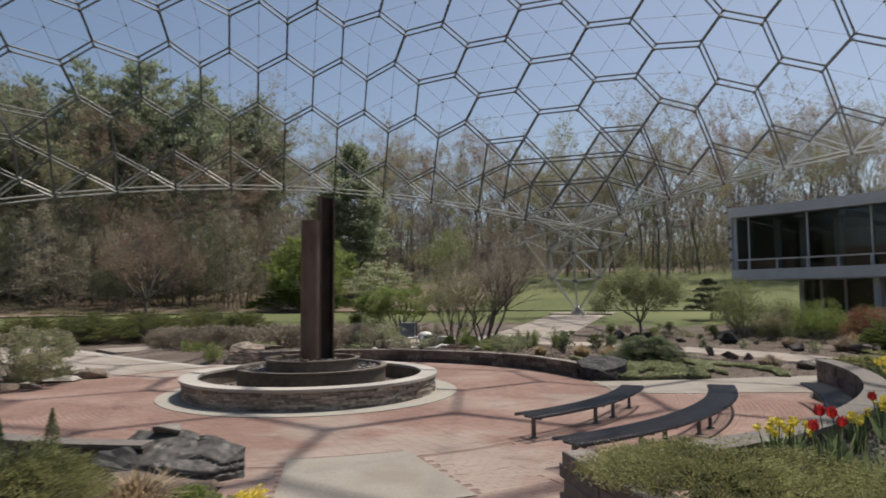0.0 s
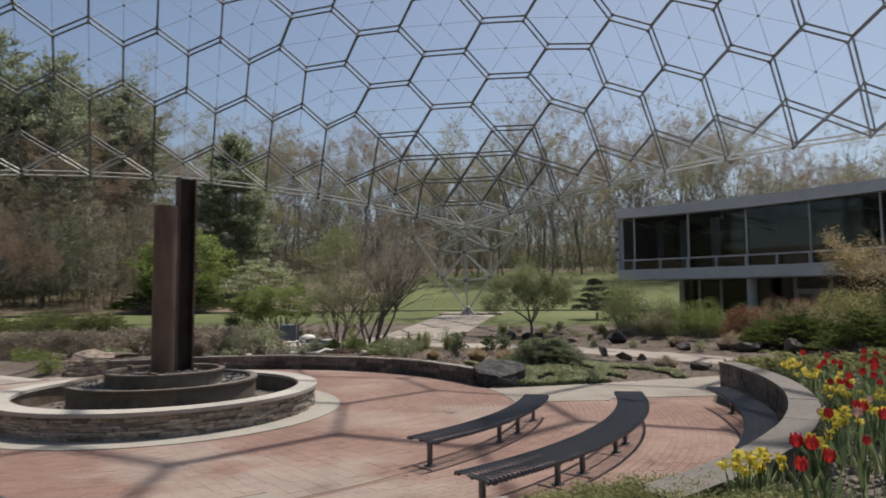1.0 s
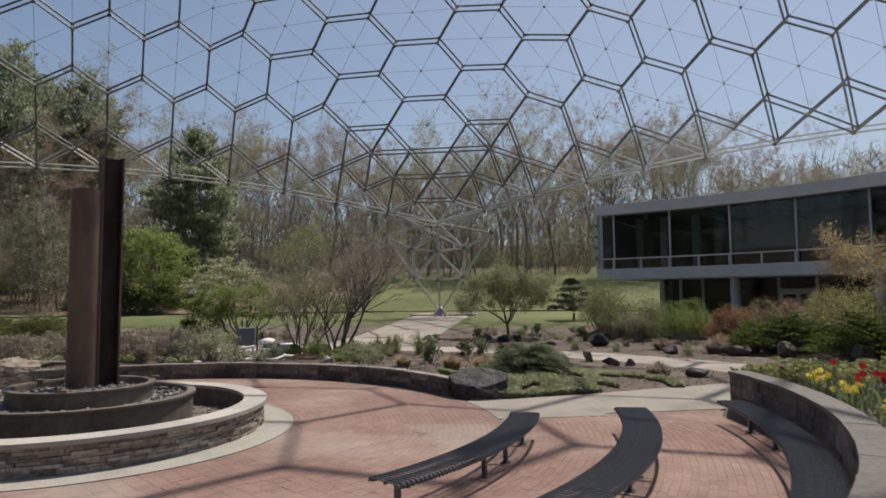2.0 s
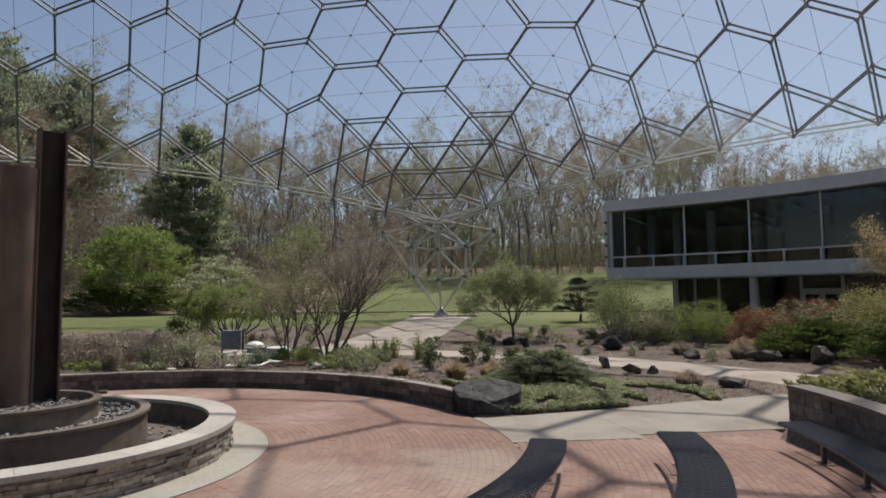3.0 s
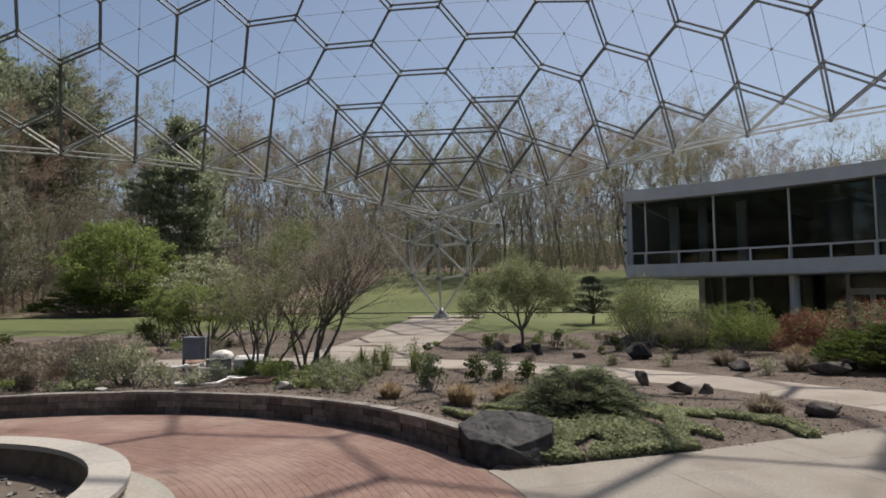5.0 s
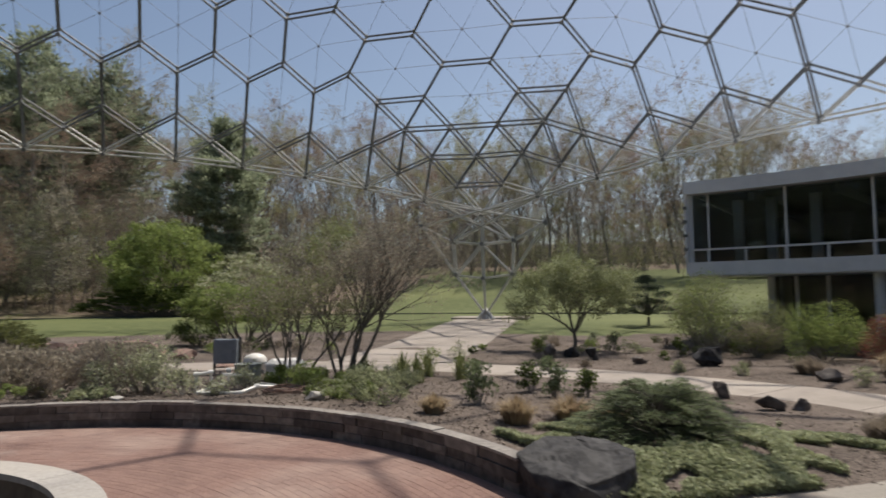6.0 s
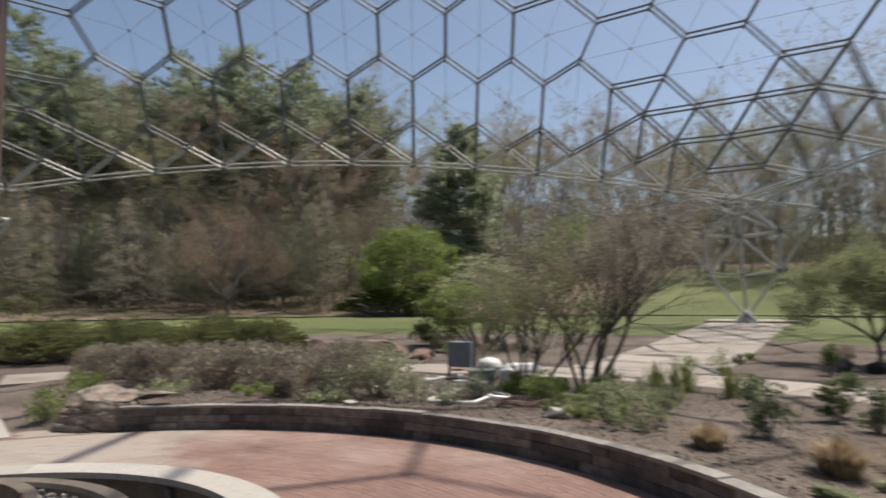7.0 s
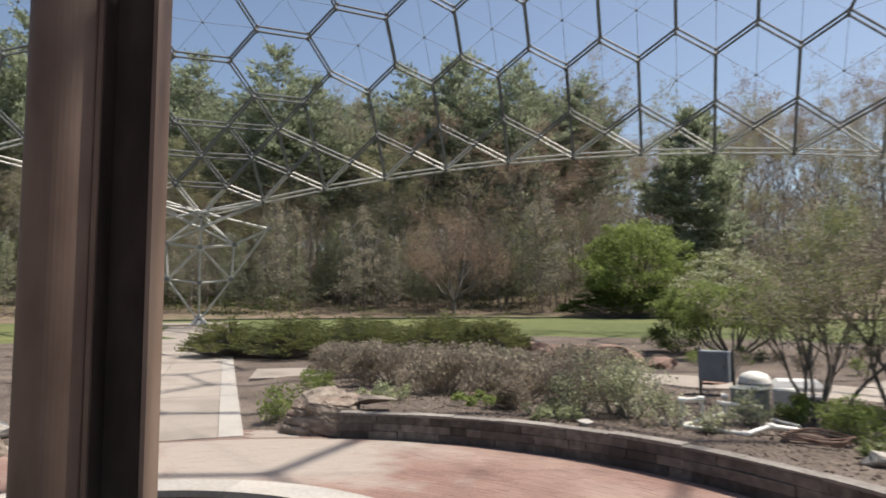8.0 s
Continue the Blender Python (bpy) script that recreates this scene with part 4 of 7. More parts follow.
def grow(g, tips, rnd, p, d, length, r, level, fan, up, sides=5, bends=3, taper=0.55, kids=(5, 4, 4), first=0.3, wander=0.16):
    """A limb of bent pieces with side limbs; tips gathers the ends of the finest ones."""
    n = max(2, bends if level else bends + 1)
    pts, ways = [p], []
    for k in range(n):
        ways.append(d)
        pts.append(pts[-1] + d * (length / n))
        d = (d + Vector((rnd.gauss(0, wander), rnd.gauss(0, wander), rnd.gauss(0, wander * 0.5) + up))).normalized()
    for k in range(n):
        g.tube(pts[k], pts[k + 1], r * (1 - (1 - taper) * k / n), r * (1 - (1 - taper) * (k + 1) / n), n=max(3, sides))
    if level >= len(kids):
        tips += pts[1:]
        return
    for k in range(kids[level]):
        f = rnd.uniform(first, 1.0) if k else 1.0
        i = min(n - 1, int(f * n))
        b = pts[i].lerp(pts[i + 1], min(1, f * n - i))
        a = ways[i].cross(Vector((rnd.gauss(0, 1), rnd.gauss(0, 1), rnd.gauss(0, 1)))).normalized()
        w = rnd.uniform(0.5, 1.0) * fan
        grow(g, tips, rnd, b, (ways[i] * math.cos(w) + a * math.sin(w)).normalized(), length * rnd.uniform(0.42, 0.7), r * (1 - (1 - taper) * f) * rnd.uniform(0.5, 0.75), level + 1, fan, up, max(3, sides - 1), 2, taper, kids, 0.25, wander)


def bare_tree(seed, h, bud_mat, buds=2600, size=0.15, fork=0.45, leaders=3, spread=1.0, kids=(5, 4, 3), label="tall bare deciduous tree with a thin haze of spring buds", bark=None):
    """A deciduous tree before its leaves: a winding trunk that forks into rising leaders, fine twigs and a haze of buds."""
    rnd = random.Random(seed)
    t = thing("deciduous_tree", 0, 0, -50, label, "tree", "woodland trees")
    trunk, twigs, tips = Geo(), Geo(), []
    n, r0 = 6, h * 0.0085
    p, d = Vector((0, 0, -0.6)), Vector((rnd.gauss(0, 0.10), rnd.gauss(0, 0.10), 1)).normalized()
    pts = [p]
    for k in range(n):
        p = p + d * (h * fork + 0.6) / n
        pts.append(p)
        d = (d + Vector((rnd.gauss(0, 0.09), rnd.gauss(0, 0.09), 0.05))).normalized()
    for k in range(n):
        trunk.tube(pts[k], pts[k + 1], r0 * (1.12 - 0.07 * k), r0 * (1.12 - 0.07 * (k + 1)), n=6)
    # rising leaders, which carry the crown
    for k in range(leaders):
        a = 2 * math.pi * (k + rnd.random() * 0.7) / leaders
        tilt = radians(rnd.uniform(6, 24) * spread)
        v = Vector((math.cos(a) * math.sin(tilt), math.sin(a) * math.sin(tilt), math.cos(tilt)))
        grow(twigs, tips, rnd, pts[-1 - (k % 2)], v, h * (1 - fork) * rnd.uniform(0.72, 0.95), r0 * rnd.uniform(0.5, 0.66), 0, 0.62 * spread, 0.07, 4, 4, 0.36, kids, 0.25, 0.10)
    # a few limbs from the trunk below the fork
    for k in range(3):
        f = rnd.uniform(0.55, 0.95)
        i = int(f * n)
        a, tilt = rnd.uniform(0, 2 * math.pi), radians(rnd.uniform(35, 65))
        v = Vector((math.cos(a) * math.sin(tilt), math.sin(a) * math.sin(tilt), math.cos(tilt)))
        grow(twigs, tips, rnd, pts[i].lerp(pts[i + 1], f * n - i), v, h * 0.17 * rnd.uniform(0.6, 1.3) * spread, r0 * 0.3, 0, 0.7, 0.10, 3, 3, 0.4, kids[1:], 0.25, 0.12)
    part("trunk", trunk.add(twigs.v, twigs.f), bark or WOOD_BARK, t)
    where = [rnd.choice(tips) + Vector((rnd.gauss(0, 0.34), rnd.gauss(0, 0.34), rnd.gauss(0, 0.34))) for _ in range(buds)]
    part("crown", leaf_geo(where, size, rnd, 0.20, axis=lambda p: Vector((p.x * 0.08, p.y * 0.08, 0.5))), bud_mat, t)
    return t


def pine_tree(seed, h, bare=0.30, spread=0.20, thick=12, step=0.9, size=0.40, cone=0.0):
    """A tall white pine: straight trunk, dead stubs below, whorls of level limbs with flat plumes of upturned needles and gaps between the tiers."""
    rnd = random.Random(seed)
    t = thing("pine_tree", 0, 0, -50, "tall dark green pine with a bare lower trunk", "tree", "pines at the wood's edge")
    trunk, limbs, g = Geo(), Geo(), Geo()
    for k in range(6):
        trunk.tube((0, 0, h * k / 6 - 0.6), (0, 0, h * (k + 1) / 6 - 0.6), h * 0.0118 * (1 - k / 6.6), h * 0.0118 * (1 - (k + 1) / 6.6), n=7)
    for k in range(16):
        z, a = h * rnd.uniform(0.08, bare + 0.1), rnd.uniform(0, 2 * math.pi)
        ln = rnd.uniform(0.6, 2.6)
        limbs.tube((0, 0, z), (math.cos(a) * ln, math.sin(a) * ln, z + rnd.uniform(-0.3, 0.5)), 0.035, 0.012, n=3)
    z, fine = h * bare, []
    while z < h * 0.985:
        f = (z / h - bare) / (1 - bare)
        reach = h * spread * ((0.62 + 0.42 * math.sin(math.pi * min(1, f * 1.15))) * (1 - cone) + cone * (1.12 - f)) * (1.0 - 0.70 * f ** 3)
        lean = rnd.uniform(0, 2 * math.pi)
        for k in range(rnd.randint(4, 6)):
            if rnd.random() < 0.20 - 0.1 * f:
                continue
            a = lean + k * 1.2 + rnd.gauss(0, 0.3)
            ln = reach * rnd.uniform(0.62, 1.22)
            d = Vector((math.cos(a), math.sin(a), rnd.uniform(-0.06, 0.16) + 0.55 * f * f))
            p = Vector((0, 0, z + rnd.uniform(-0.25, 0.25)))
            q = p + d * ln + Vector((0, 0, 0.10 * ln))
            limbs.tube(p, q, 0.06 * (1.3 - f), 0.015, n=3)
            m = max(3, int(ln * 1.7))
            side = Vector((-d.y, d.x, 0))
            for j in range(m):
                u = 0.30 + 0.70 * (j + rnd.random()) / m
                c = p.lerp(q, u) + side * rnd.gauss(0, 0.16 * ln * (1.15 - u) + 0.14) + Vector((0, 0, 0.12))
                for _ in range(thick):
                    w = c + d * rnd.gauss(0, 0.36) + side * rnd.gauss(0, 0.40) + Vector((0, 0, rnd.gauss(0.05, 0.17)))
                    fine.append((w, d))
        z += rnd.uniform(0.7, 1.3) * step
    for w, d in fine:
        l = size * rnd.uniform(0.6, 1.35)
        v = (d * 0.8 + Vector((rnd.gauss(0, 0.45), rnd.gauss(0, 0.45), 0.55 + rnd.gauss(0, 0.3)))).normalized() * l
        e = v.cross(Vector((rnd.gauss(0, 1), rnd.gauss(0, 1), rnd.gauss(0, 1)))).normalized() * (l * 0.22)
        n = len(g.v)
        g.v += [tuple(w - v * 0.4), tuple(w + e), tuple(w + v * 0.6), tuple(w - e)]
        g.f.append((n, n + 1, n + 2, n + 3))
    part("trunk", trunk.add(limbs.v, limbs.f), PINE_BARK, t)
    part("crown", g, NEEDLE, t)
    return t


def stand(tree, x, y, s=1.0, turn=0.0, sink=0.0, sz=None):
    """A copy of a tree on the ground at (x, y)."""
    tip = 3.0 * math.sin(x * 12.9 + y * 7.3)
    ob = copy_thing(tree, pose(x, y, height(x, y) - sink, tip, tip * 0.6, turn))
    ob.scale = (s, s, sz or s)
    return ob


def drop(tree):
    for o in (*tree.children_recursive, tree):
        bpy.data.objects.remove(o)


def lumps(rnd, n, w, d, h, z0):
    """Middles and radii of the lumps that make an uneven crown."""
    out = []
    for _ in range(n):
        a, u = rnd.uniform(0, 2 * math.pi), math.sqrt(rnd.random()) * 0.72
        z = z0 + (h - z0) * rnd.uniform(0.18, 0.86)
        k = math.sqrt(max(0.1, 1 - ((z - z0) / (h - z0) - 0.42) ** 2 * 2.2))
        out.append((Vector((math.cos(a) * u * w / 2 * k, math.sin(a) * u * d / 2 * k, z)), rnd.uniform(0.20, 0.36) * min(w, d, (h - z0) * 1.3)))
    return out


def in_lumps(rnd, ls, n, flat=0.75):
    pts = []
    for _ in range(n):
        c, r = rnd.choice(ls)
        v = Vector((rnd.gauss(0, 1), rnd.gauss(0, 1), rnd.gauss(0, 1))).normalized() * r * rnd.uniform(0.55, 1.08)
        pts.append(c + Vector((v.x, v.y, v.z * flat)))
    return pts


def shrub(label, x, y, w, h, mat, n, size, seed, d=None, z0=None, lump=14, name="shrub", category="shrub", group="", stems=9, aspect=0.5, flat=0.75, second=None, axis=None, bark=None, sink=0.03, thick=1.0):
    rnd = random.Random(seed)
    d = d or w
    z0 = h * 0.12 if z0 is None else z0
    s = thing(name, x, y, height(x, y) - sink, label, category, group, turn=rnd.uniform(0, 360) if d == w else 0)
    g, ls = Geo(), lumps(rnd, lump, w, d, h, z0)
    for k in range(stems):
        c, r = ls[k % len(ls)]
        b = Vector((c.x * 0.12 + rnd.gauss(0, 0.04) * w * 0.3, c.y * 0.12 + rnd.gauss(0, 0.04) * w * 0.3, -0.05))
        m = b.lerp(c, 0.5) + Vector((c.x * 0.14, c.y * 0.14, 0))
        rr = (0.009 * h + 0.006) * thick
        g.tube(b, m, rr, rr * 0.7, n=5).tube(m, c, rr * 0.7, rr * 0.3, n=4)
        for _ in range(4):
            g.tube(m.lerp(c, rnd.random()), c + Vector((rnd.gauss(0, r * 0.6), rnd.gauss(0, r * 0.6), rnd.gauss(r * 0.3, r * 0.4))), rr * 0.35, rr * 0.12, n=3)
    part("branchwork", g, bark or TWIG, s)
    n2 = int(n * second[1]) if second else 0
    part("foliage", leaf_geo(in_lumps(rnd, ls, n - n2, flat), size, rnd, aspect, axis=axis), mat, s)
    if second:
        part("blossom" if second[0] is BLOSSOM else "new_leaves", leaf_geo(in_lumps(rnd, [(c + Vector((0, 0, r * 0.25)), r) for c, r in ls], n2, flat), size * 0.9, rnd, 0.8), second[0], s)
    return s


def juniper(label, x, y, w, d, h, mat, n, seed, size=0.13, name="juniper", turn=0, group="spreading junipers"):
    """A low spreading evergreen: sprays that fan out and rise at their tips, in overlapping tiers."""
    rnd = random.Random(seed)
    s = thing(name, x, y, height(x, y) - 0.02, label, "shrub", group, turn=turn)
    g, pts, dirs = Geo(), [], {}
    k = 0
    sprays = max(30, int(n / 42))
    for k in range(sprays):
        a = rnd.uniform(0, 2 * math.pi)
        u = rnd.random() ** 0.6
        base = Vector((math.cos(a) * u * w * 0.42, math.sin(a) * u * d * 0.42, h * (0.25 + 0.62 * (1 - u * u)) * rnd.uniform(0.8, 1.08)))
        base.z *= 1 + 0.40 * noise.noise(Vector((base.x * 2.4, base.y * 2.4, seed))) + 0.45 * noise.noise(Vector((base.x * 6.5, base.y * 6.5, seed)))
        out = Vector((math.cos(a) * w, math.sin(a) * d, 0)).normalized()
        ln = rnd.uniform(0.16, 0.34) * min(w, d) * 0.62 + 0.1
        g.tube((base.x * 0.25, base.y * 0.25, 0), base, 0.012, 0.006, n=4)
        for m in range(n // sprays):
            f = rnd.random()
            p = base + out * ln * (f - 0.3) + Vector((-out.y, out.x, 0)) * rnd.gauss(0, 0.16 * ln + 0.03) * (1.2 - f) + Vector((0, 0, 0.10 * ln * f * f + rnd.gauss(0, 0.022)))
            pts.append(p)
            dirs[id(p)] = out + Vector((0, 0, 0.45))
    part("branchwork", g, BARK, s)
    part("foliage", leaf_geo(pts, size, rnd, 0.30, axis=lambda p: dirs[id(p)]), mat, s)
    return s


def tiered_evergreen(label, x, y, w, d, h, mat, n, seed, size=0.06):
    """A broad evergreen of flat, overlapping sprays whose fingers spread and droop at the tips, with dark gaps between the tiers."""
    rnd = random.Random(seed)
    s = thing("juniper", x, y, height(x, y) - 0.02, label, "shrub", "spreading junipers")
    g, leaf = Geo(), Geo()
    fingers = 330
    for k in range(fingers):
        tier = (k % 11) / 10
        a = rnd.uniform(0, 2 * math.pi)
        o = Vector((math.cos(a), math.sin(a), 0))
        reach = (1 - 0.62 * tier ** 1.5) * rnd.uniform(0.72, 1.06)
        tip = Vector((o.x * w / 2 * reach, o.y * d / 2 * reach, h * (0.16 + 0.78 * tier) * rnd.uniform(0.88, 1.08)))
        root = Vector((tip.x * 0.42, tip.y * 0.42, tip.z * 0.86))
        g.tube((tip.x * 0.1, tip.y * 0.1, tip.z * 0.3), root, 0.010, 0.006, n=4).tube(root, tip, 0.006, 0.003, n=3)
        side = Vector((-o.y, o.x, 0))
        ln = (tip - root).length
        for _ in range(n // fingers):
            f = rnd.random() ** 0.7
            wide = 0.16 * ln * (1.15 - f) + 0.02
            q = root.lerp(tip, f) + side * rnd.gauss(0, wide) + Vector((0, 0, 0.05 * math.sin(3.1 * f) - 0.05 * f * f + rnd.gauss(0, 0.012)))
            v = (o + side * rnd.gauss(0, 0.6) + Vector((0, 0, 0.15 + rnd.gauss(0, 0.2)))).normalized() * size * rnd.uniform(0.7, 1.4)
            e = v.cross(Vector((rnd.gauss(0, 0.4), rnd.gauss(0, 0.4), 1))).normalized() * size * 0.2
            m = len(leaf.v)
            leaf.v += [tuple(q - v * 0.5), tuple(q + e), tuple(q + v * 0.5), tuple(q - e)]
            leaf.f.append((m, m + 1, m + 2, m + 3))
    part("branchwork", g, BARK, s)
    part("foliage", leaf, mat, s)
    return s


def dwarf_spruce(label, x, y, h, seed):
    """A narrow pointed cone of short upturned twigs."""
    rnd = random.Random(seed)
    s = thing("dwarf_spruce", x, y, height(x, y) - 0.03, label, "conifer", "dwarf spruces")
    part("trunk", Geo().tube((0, 0, -0.05), (0, 0, h * 0.97), 0.014, 0.004, n=6), BARK, s)
    g = Geo()
    for _ in range(2600):
        f, a = rnd.random() ** 1.25, rnd.uniform(0, 2 * math.pi)
        r = 0.21 * h * (1 - f) ** 0.85 * rnd.uniform(0.35, 1.1)
        o = Vector((math.cos(a), math.sin(a), 0))
        q = o * r + Vector((0, 0, 0.04 + f * h * 0.96 + 0.25 * r))
        v = (o + Vector((rnd.gauss(0, 0.3), rnd.gauss(0, 0.3), 0.8))).normalized() * 0.028
        e = v.cross(Vector((rnd.gauss(0, 1), rnd.gauss(0, 1), rnd.gauss(0, 1)))).normalized() * 0.005
        m = len(g.v)
        g.v += [tuple(q - v * 0.5), tuple(q + e), tuple(q + v * 0.5), tuple(q - e)]
        g.f.append((m, m + 1, m + 2, m + 3))
    part("foliage", g, SPRUCE, s)
    return s


def tuft(label, x, y, w, h, mat, n, seed, name="grass_tuft", group="ornamental grasses", width=0.012):
    rnd = random.Random(seed)
    s = thing(name, x, y, height(x, y) - 0.02, label, "grass", group)
    g = Geo()
    for _ in range(n):
        a, u = rnd.uniform(0, 2 * math.pi), rnd.random()
        o = Vector((math.cos(a), math.sin(a), 0))
        b = o * w * 0.26 * u
        t = Vector((-o.y, o.x, 0)) * width
        m = b + o * w * 0.15 * u + Vector((0, 0, h * rnd.uniform(0.4, 0.8) * (1 - 0.35 * u)))
        e = m + o * w * 0.30 * u * rnd.uniform(0.6, 1.5) + Vector((0, 0, h * rnd.uniform(0.0, 0.35)))
        k = len(g.v)
        g.v += [tuple(b - t), tuple(b + t), tuple(m + t * 0.8), tuple(m - t * 0.8), tuple(e)]
        g.f += [(k, k + 1, k + 2, k + 3), (k + 3, k + 2, k + 4)]
    part("foliage", g, mat, s)
    return s


def rock(label, x, y, sx, sy, sz, mat, seed, turn=0, name="boulder", group="", corners=16, sink=0.25, tilt=0, rough=0.05, z=None, blocky=0.55):
    """A boulder with broken faces: the hull of random corners, its faces roughened."""
    rnd = random.Random(seed)
    bm = bmesh.new()
    for _ in range(corners):
        v = Vector((rnd.gauss(0, 1), rnd.gauss(0, 1), rnd.gauss(0, 1))).normalized()
        m = max(abs(v.x), abs(v.y), abs(v.z)) ** blocky
        bm.verts.new((v.x / m * sx / 2, v.y / m * sy / 2, v.z / m * sz / 2))
    bmesh.ops.convex_hull(bm, input=bm.verts)
    bmesh.ops.delete(bm, geom=[v for v in bm.verts if not v.link_faces], context="VERTS")
    bmesh.ops.bevel(bm, geom=bm.edges[:], offset=0.03 * min(sx, sy, sz), segments=1, affect="EDGES", profile=0.6)
    bmesh.ops.triangulate(bm, faces=bm.faces)
    bmesh.ops.subdivide_edges(bm, edges=[e for e in bm.edges if e.calc_length() > 0.12 * max(sx, sy)], cuts=2, use_grid_fill=True)
    bmesh.ops.triangulate(bm, faces=bm.faces)
    for v in bm.verts:
        v.co += v.co.normalized() * rough * min(sx, sy, sz) * noise.fractal(v.co * (3.0 / max(sx, sy)) + Vector((seed, 0, 0)), 0.7, 2.2, 4)
    me = bpy.data.meshes.new(name)
    bm.to_mesh(me)
    bm.free()
    me.materials.append(mat)
    ob = new(name, me)
    zz = height(x, y) if z is None else z
    ob.matrix_world = pose(x, y, max(zz, 0) + sz * (0.5 - sink), tilt, tilt * 0.5, turn)
    return tagged(ob, label, "rock", group)


# ---- woodland beyond the lawn ----
def tiered_sapling(seed, h, mat):
    """A thin stem with flat, level sprays in loose tiers."""
    rnd = random.Random(seed)
    t = thing("young_tree", 0, 0, 0, "slender young tree with flat pale sprays under the pines", "tree", "young trees under the pines")
    g, pts = Geo(), []
    top = Vector((rnd.gauss(0, 0.3), rnd.gauss(0, 0.3), h))
    g.tube((0, 0, -0.3), top * 0.5, 0.075, 0.05, n=5).tube(top * 0.5, top, 0.05, 0.015, n=4)
    for k in range(44):
        f = 0.18 + 0.8 * k / 44
        a = k * 2.4 + rnd.gauss(0, 0.4)
        r = (0.32 * h * (1.02 - f) + 0.35) * rnd.uniform(0.6, 1.1)
        o = Vector((math.cos(a), math.sin(a), rnd.uniform(-0.30, 0.40)))
        b = top * (f + rnd.gauss(0, 0.03))
        g.tube(b, b + o * r, 0.02, 0.008, n=3)
        side = Vector((-o.y, o.x, 0))
        for _ in range(46):
            u = rnd.uniform(0.15, 1.1)
            pts.append(b + o * r * u + side * rnd.gauss(0, 0.24 * r * (1.15 - u) + 0.10) + Vector((0, 0, rnd.gauss(0, 0.20))))
    part("trunk", g, WOOD_BARK, t)
    part("crown", leaf_geo(pts, 0.21, rnd, 0.4, lie=0.8), mat, t)
    return t


def plant_wood():
    rnd = random.Random(77)
    tall = [bare_tree(101, 27, GREY_BUD, 8320, 0.40, fork=0.50), bare_tree(102, 24, YELLOW_BUD, 9920, 0.40, fork=0.42, leaders=4), bare_tree(103, 29, BUD, 7360, 0.40, fork=0.56), bare_tree(104, 22, GREY_BUD, 8960, 0.40, fork=0.40, leaders=2, spread=1.25),
            bare_tree(105, 25, YELLOW_BUD, 6720, 0.40, fork=0.48, leaders=2), bare_tree(106, 28, GREY_BUD, 6720, 0.40, fork=0.36, leaders=3, spread=1.1), bare_tree(107, 26, BUD, 8960, 0.40, fork=0.46, leaders=4, spread=1.15)]
    thin = "slender understorey tree with fine bare twigs"
    under = [bare_tree(111, 11, GREY_BUD, 1300, 0.26, 0.30, 3, 1.3, (4, 4, 2), thin), bare_tree(112, 10, YELLOW_BUD, 1700, 0.26, 0.26, 4, 1.3, (4, 4, 2), thin), bare_tree(113, 12, BUD, 1900, 0.26, 0.24, 4, 1.4, (4, 4, 3), thin), bare_tree(114, 9, PALE_LEAF, 1900, 0.26, 0.22, 4, 1.3, (4, 3, 2), thin)]
    pines = [pine_tree(121, 32, 0.40, 0.185, 15, 0.85, 0.50), pine_tree(122, 30, 0.34, 0.20, 15, 0.85, 0.50), pine_tree(123, 33, 0.46, 0.175, 15, 0.85, 0.50), pine_tree(125, 31, 0.30, 0.19, 13, 0.9, 0.50)]
    back = [pine_tree(126, 32, 0.22, 0.19, 6, 1.05, 0.8), pine_tree(127, 30, 0.28, 0.19, 6, 1.05, 0.8)]
    # pines: a dense stand to the north-west, thinner behind its front rows
    for k in range(46):
        a, d = 107.3 + 58 * ((k * 0.618034) % 1), 88 + 13 * rnd.random()
        x, y = 0.5 + d * math.cos(radians(a)), 10 + d * math.sin(radians(a))
        s = rnd.uniform(0.80, 1.04)
        stand(pines[k % 4], x, y, s, rnd.uniform(0, 360))
    for k in range(34):
        a, d = 107.0 + 62 * ((k * 0.618034 + 0.3) % 1), 101 + 22 * rnd.random()
        x, y = 0.5 + d * math.cos(radians(a)), 10 + d * math.sin(radians(a))
        stand(back[k % 2], x, y, rnd.uniform(0.78, 1.0), rnd.uniform(0, 360))
    lone = pine_tree(124, 22.0, 0.14, 0.29, 34, 0.52, 0.46)
    tagged(lone, "lone dark green pine standing before the bare wood")
    stand(lone, -12.7, 93.5, 1.0, 40)
    drop(lone)
    # unseen pines added behind the way in, closing the place and darkening window reflections
    for k in range(66):
        a, d = 188 + 132 * ((k * 0.618) % 1), 62 + 30 * rnd.random()
        x, y = CX + d * math.cos(radians(a)), CY + d * math.sin(radians(a))
        stand(back[k % 2], x, y, rnd.uniform(0.7, 1.0), rnd.uniform(0, 360))
    # tall bare trees, in depth
    for k in range(104):
        a = 30 + 82 * ((k * 0.618034) % 1)
        d = 97 + 66 * rnd.random() ** 1.4
        if a < 52:
            d += 12
        x, y = 0.5 + d * math.cos(radians(a)), 10 + d * math.sin(radians(a))
        stand(tall[(k * 3 + k // 7) % 7], x, y, rnd.uniform(0.62, 0.92) * (0.84 if a < 54 else 1), rnd.uniform(0, 360))
    # a few bare trunks among the pines
    for k in range(20):
        a, d = 110 + 52 * ((k * 0.618034) % 1), 80 + 16 * rnd.random()
        x, y = 0.5 + d * math.cos(radians(a)), 10 + d * math.sin(radians(a))
        stand(tall[k % 7], x, y, rnd.uniform(0.5, 0.75), rnd.uniform(0, 360))
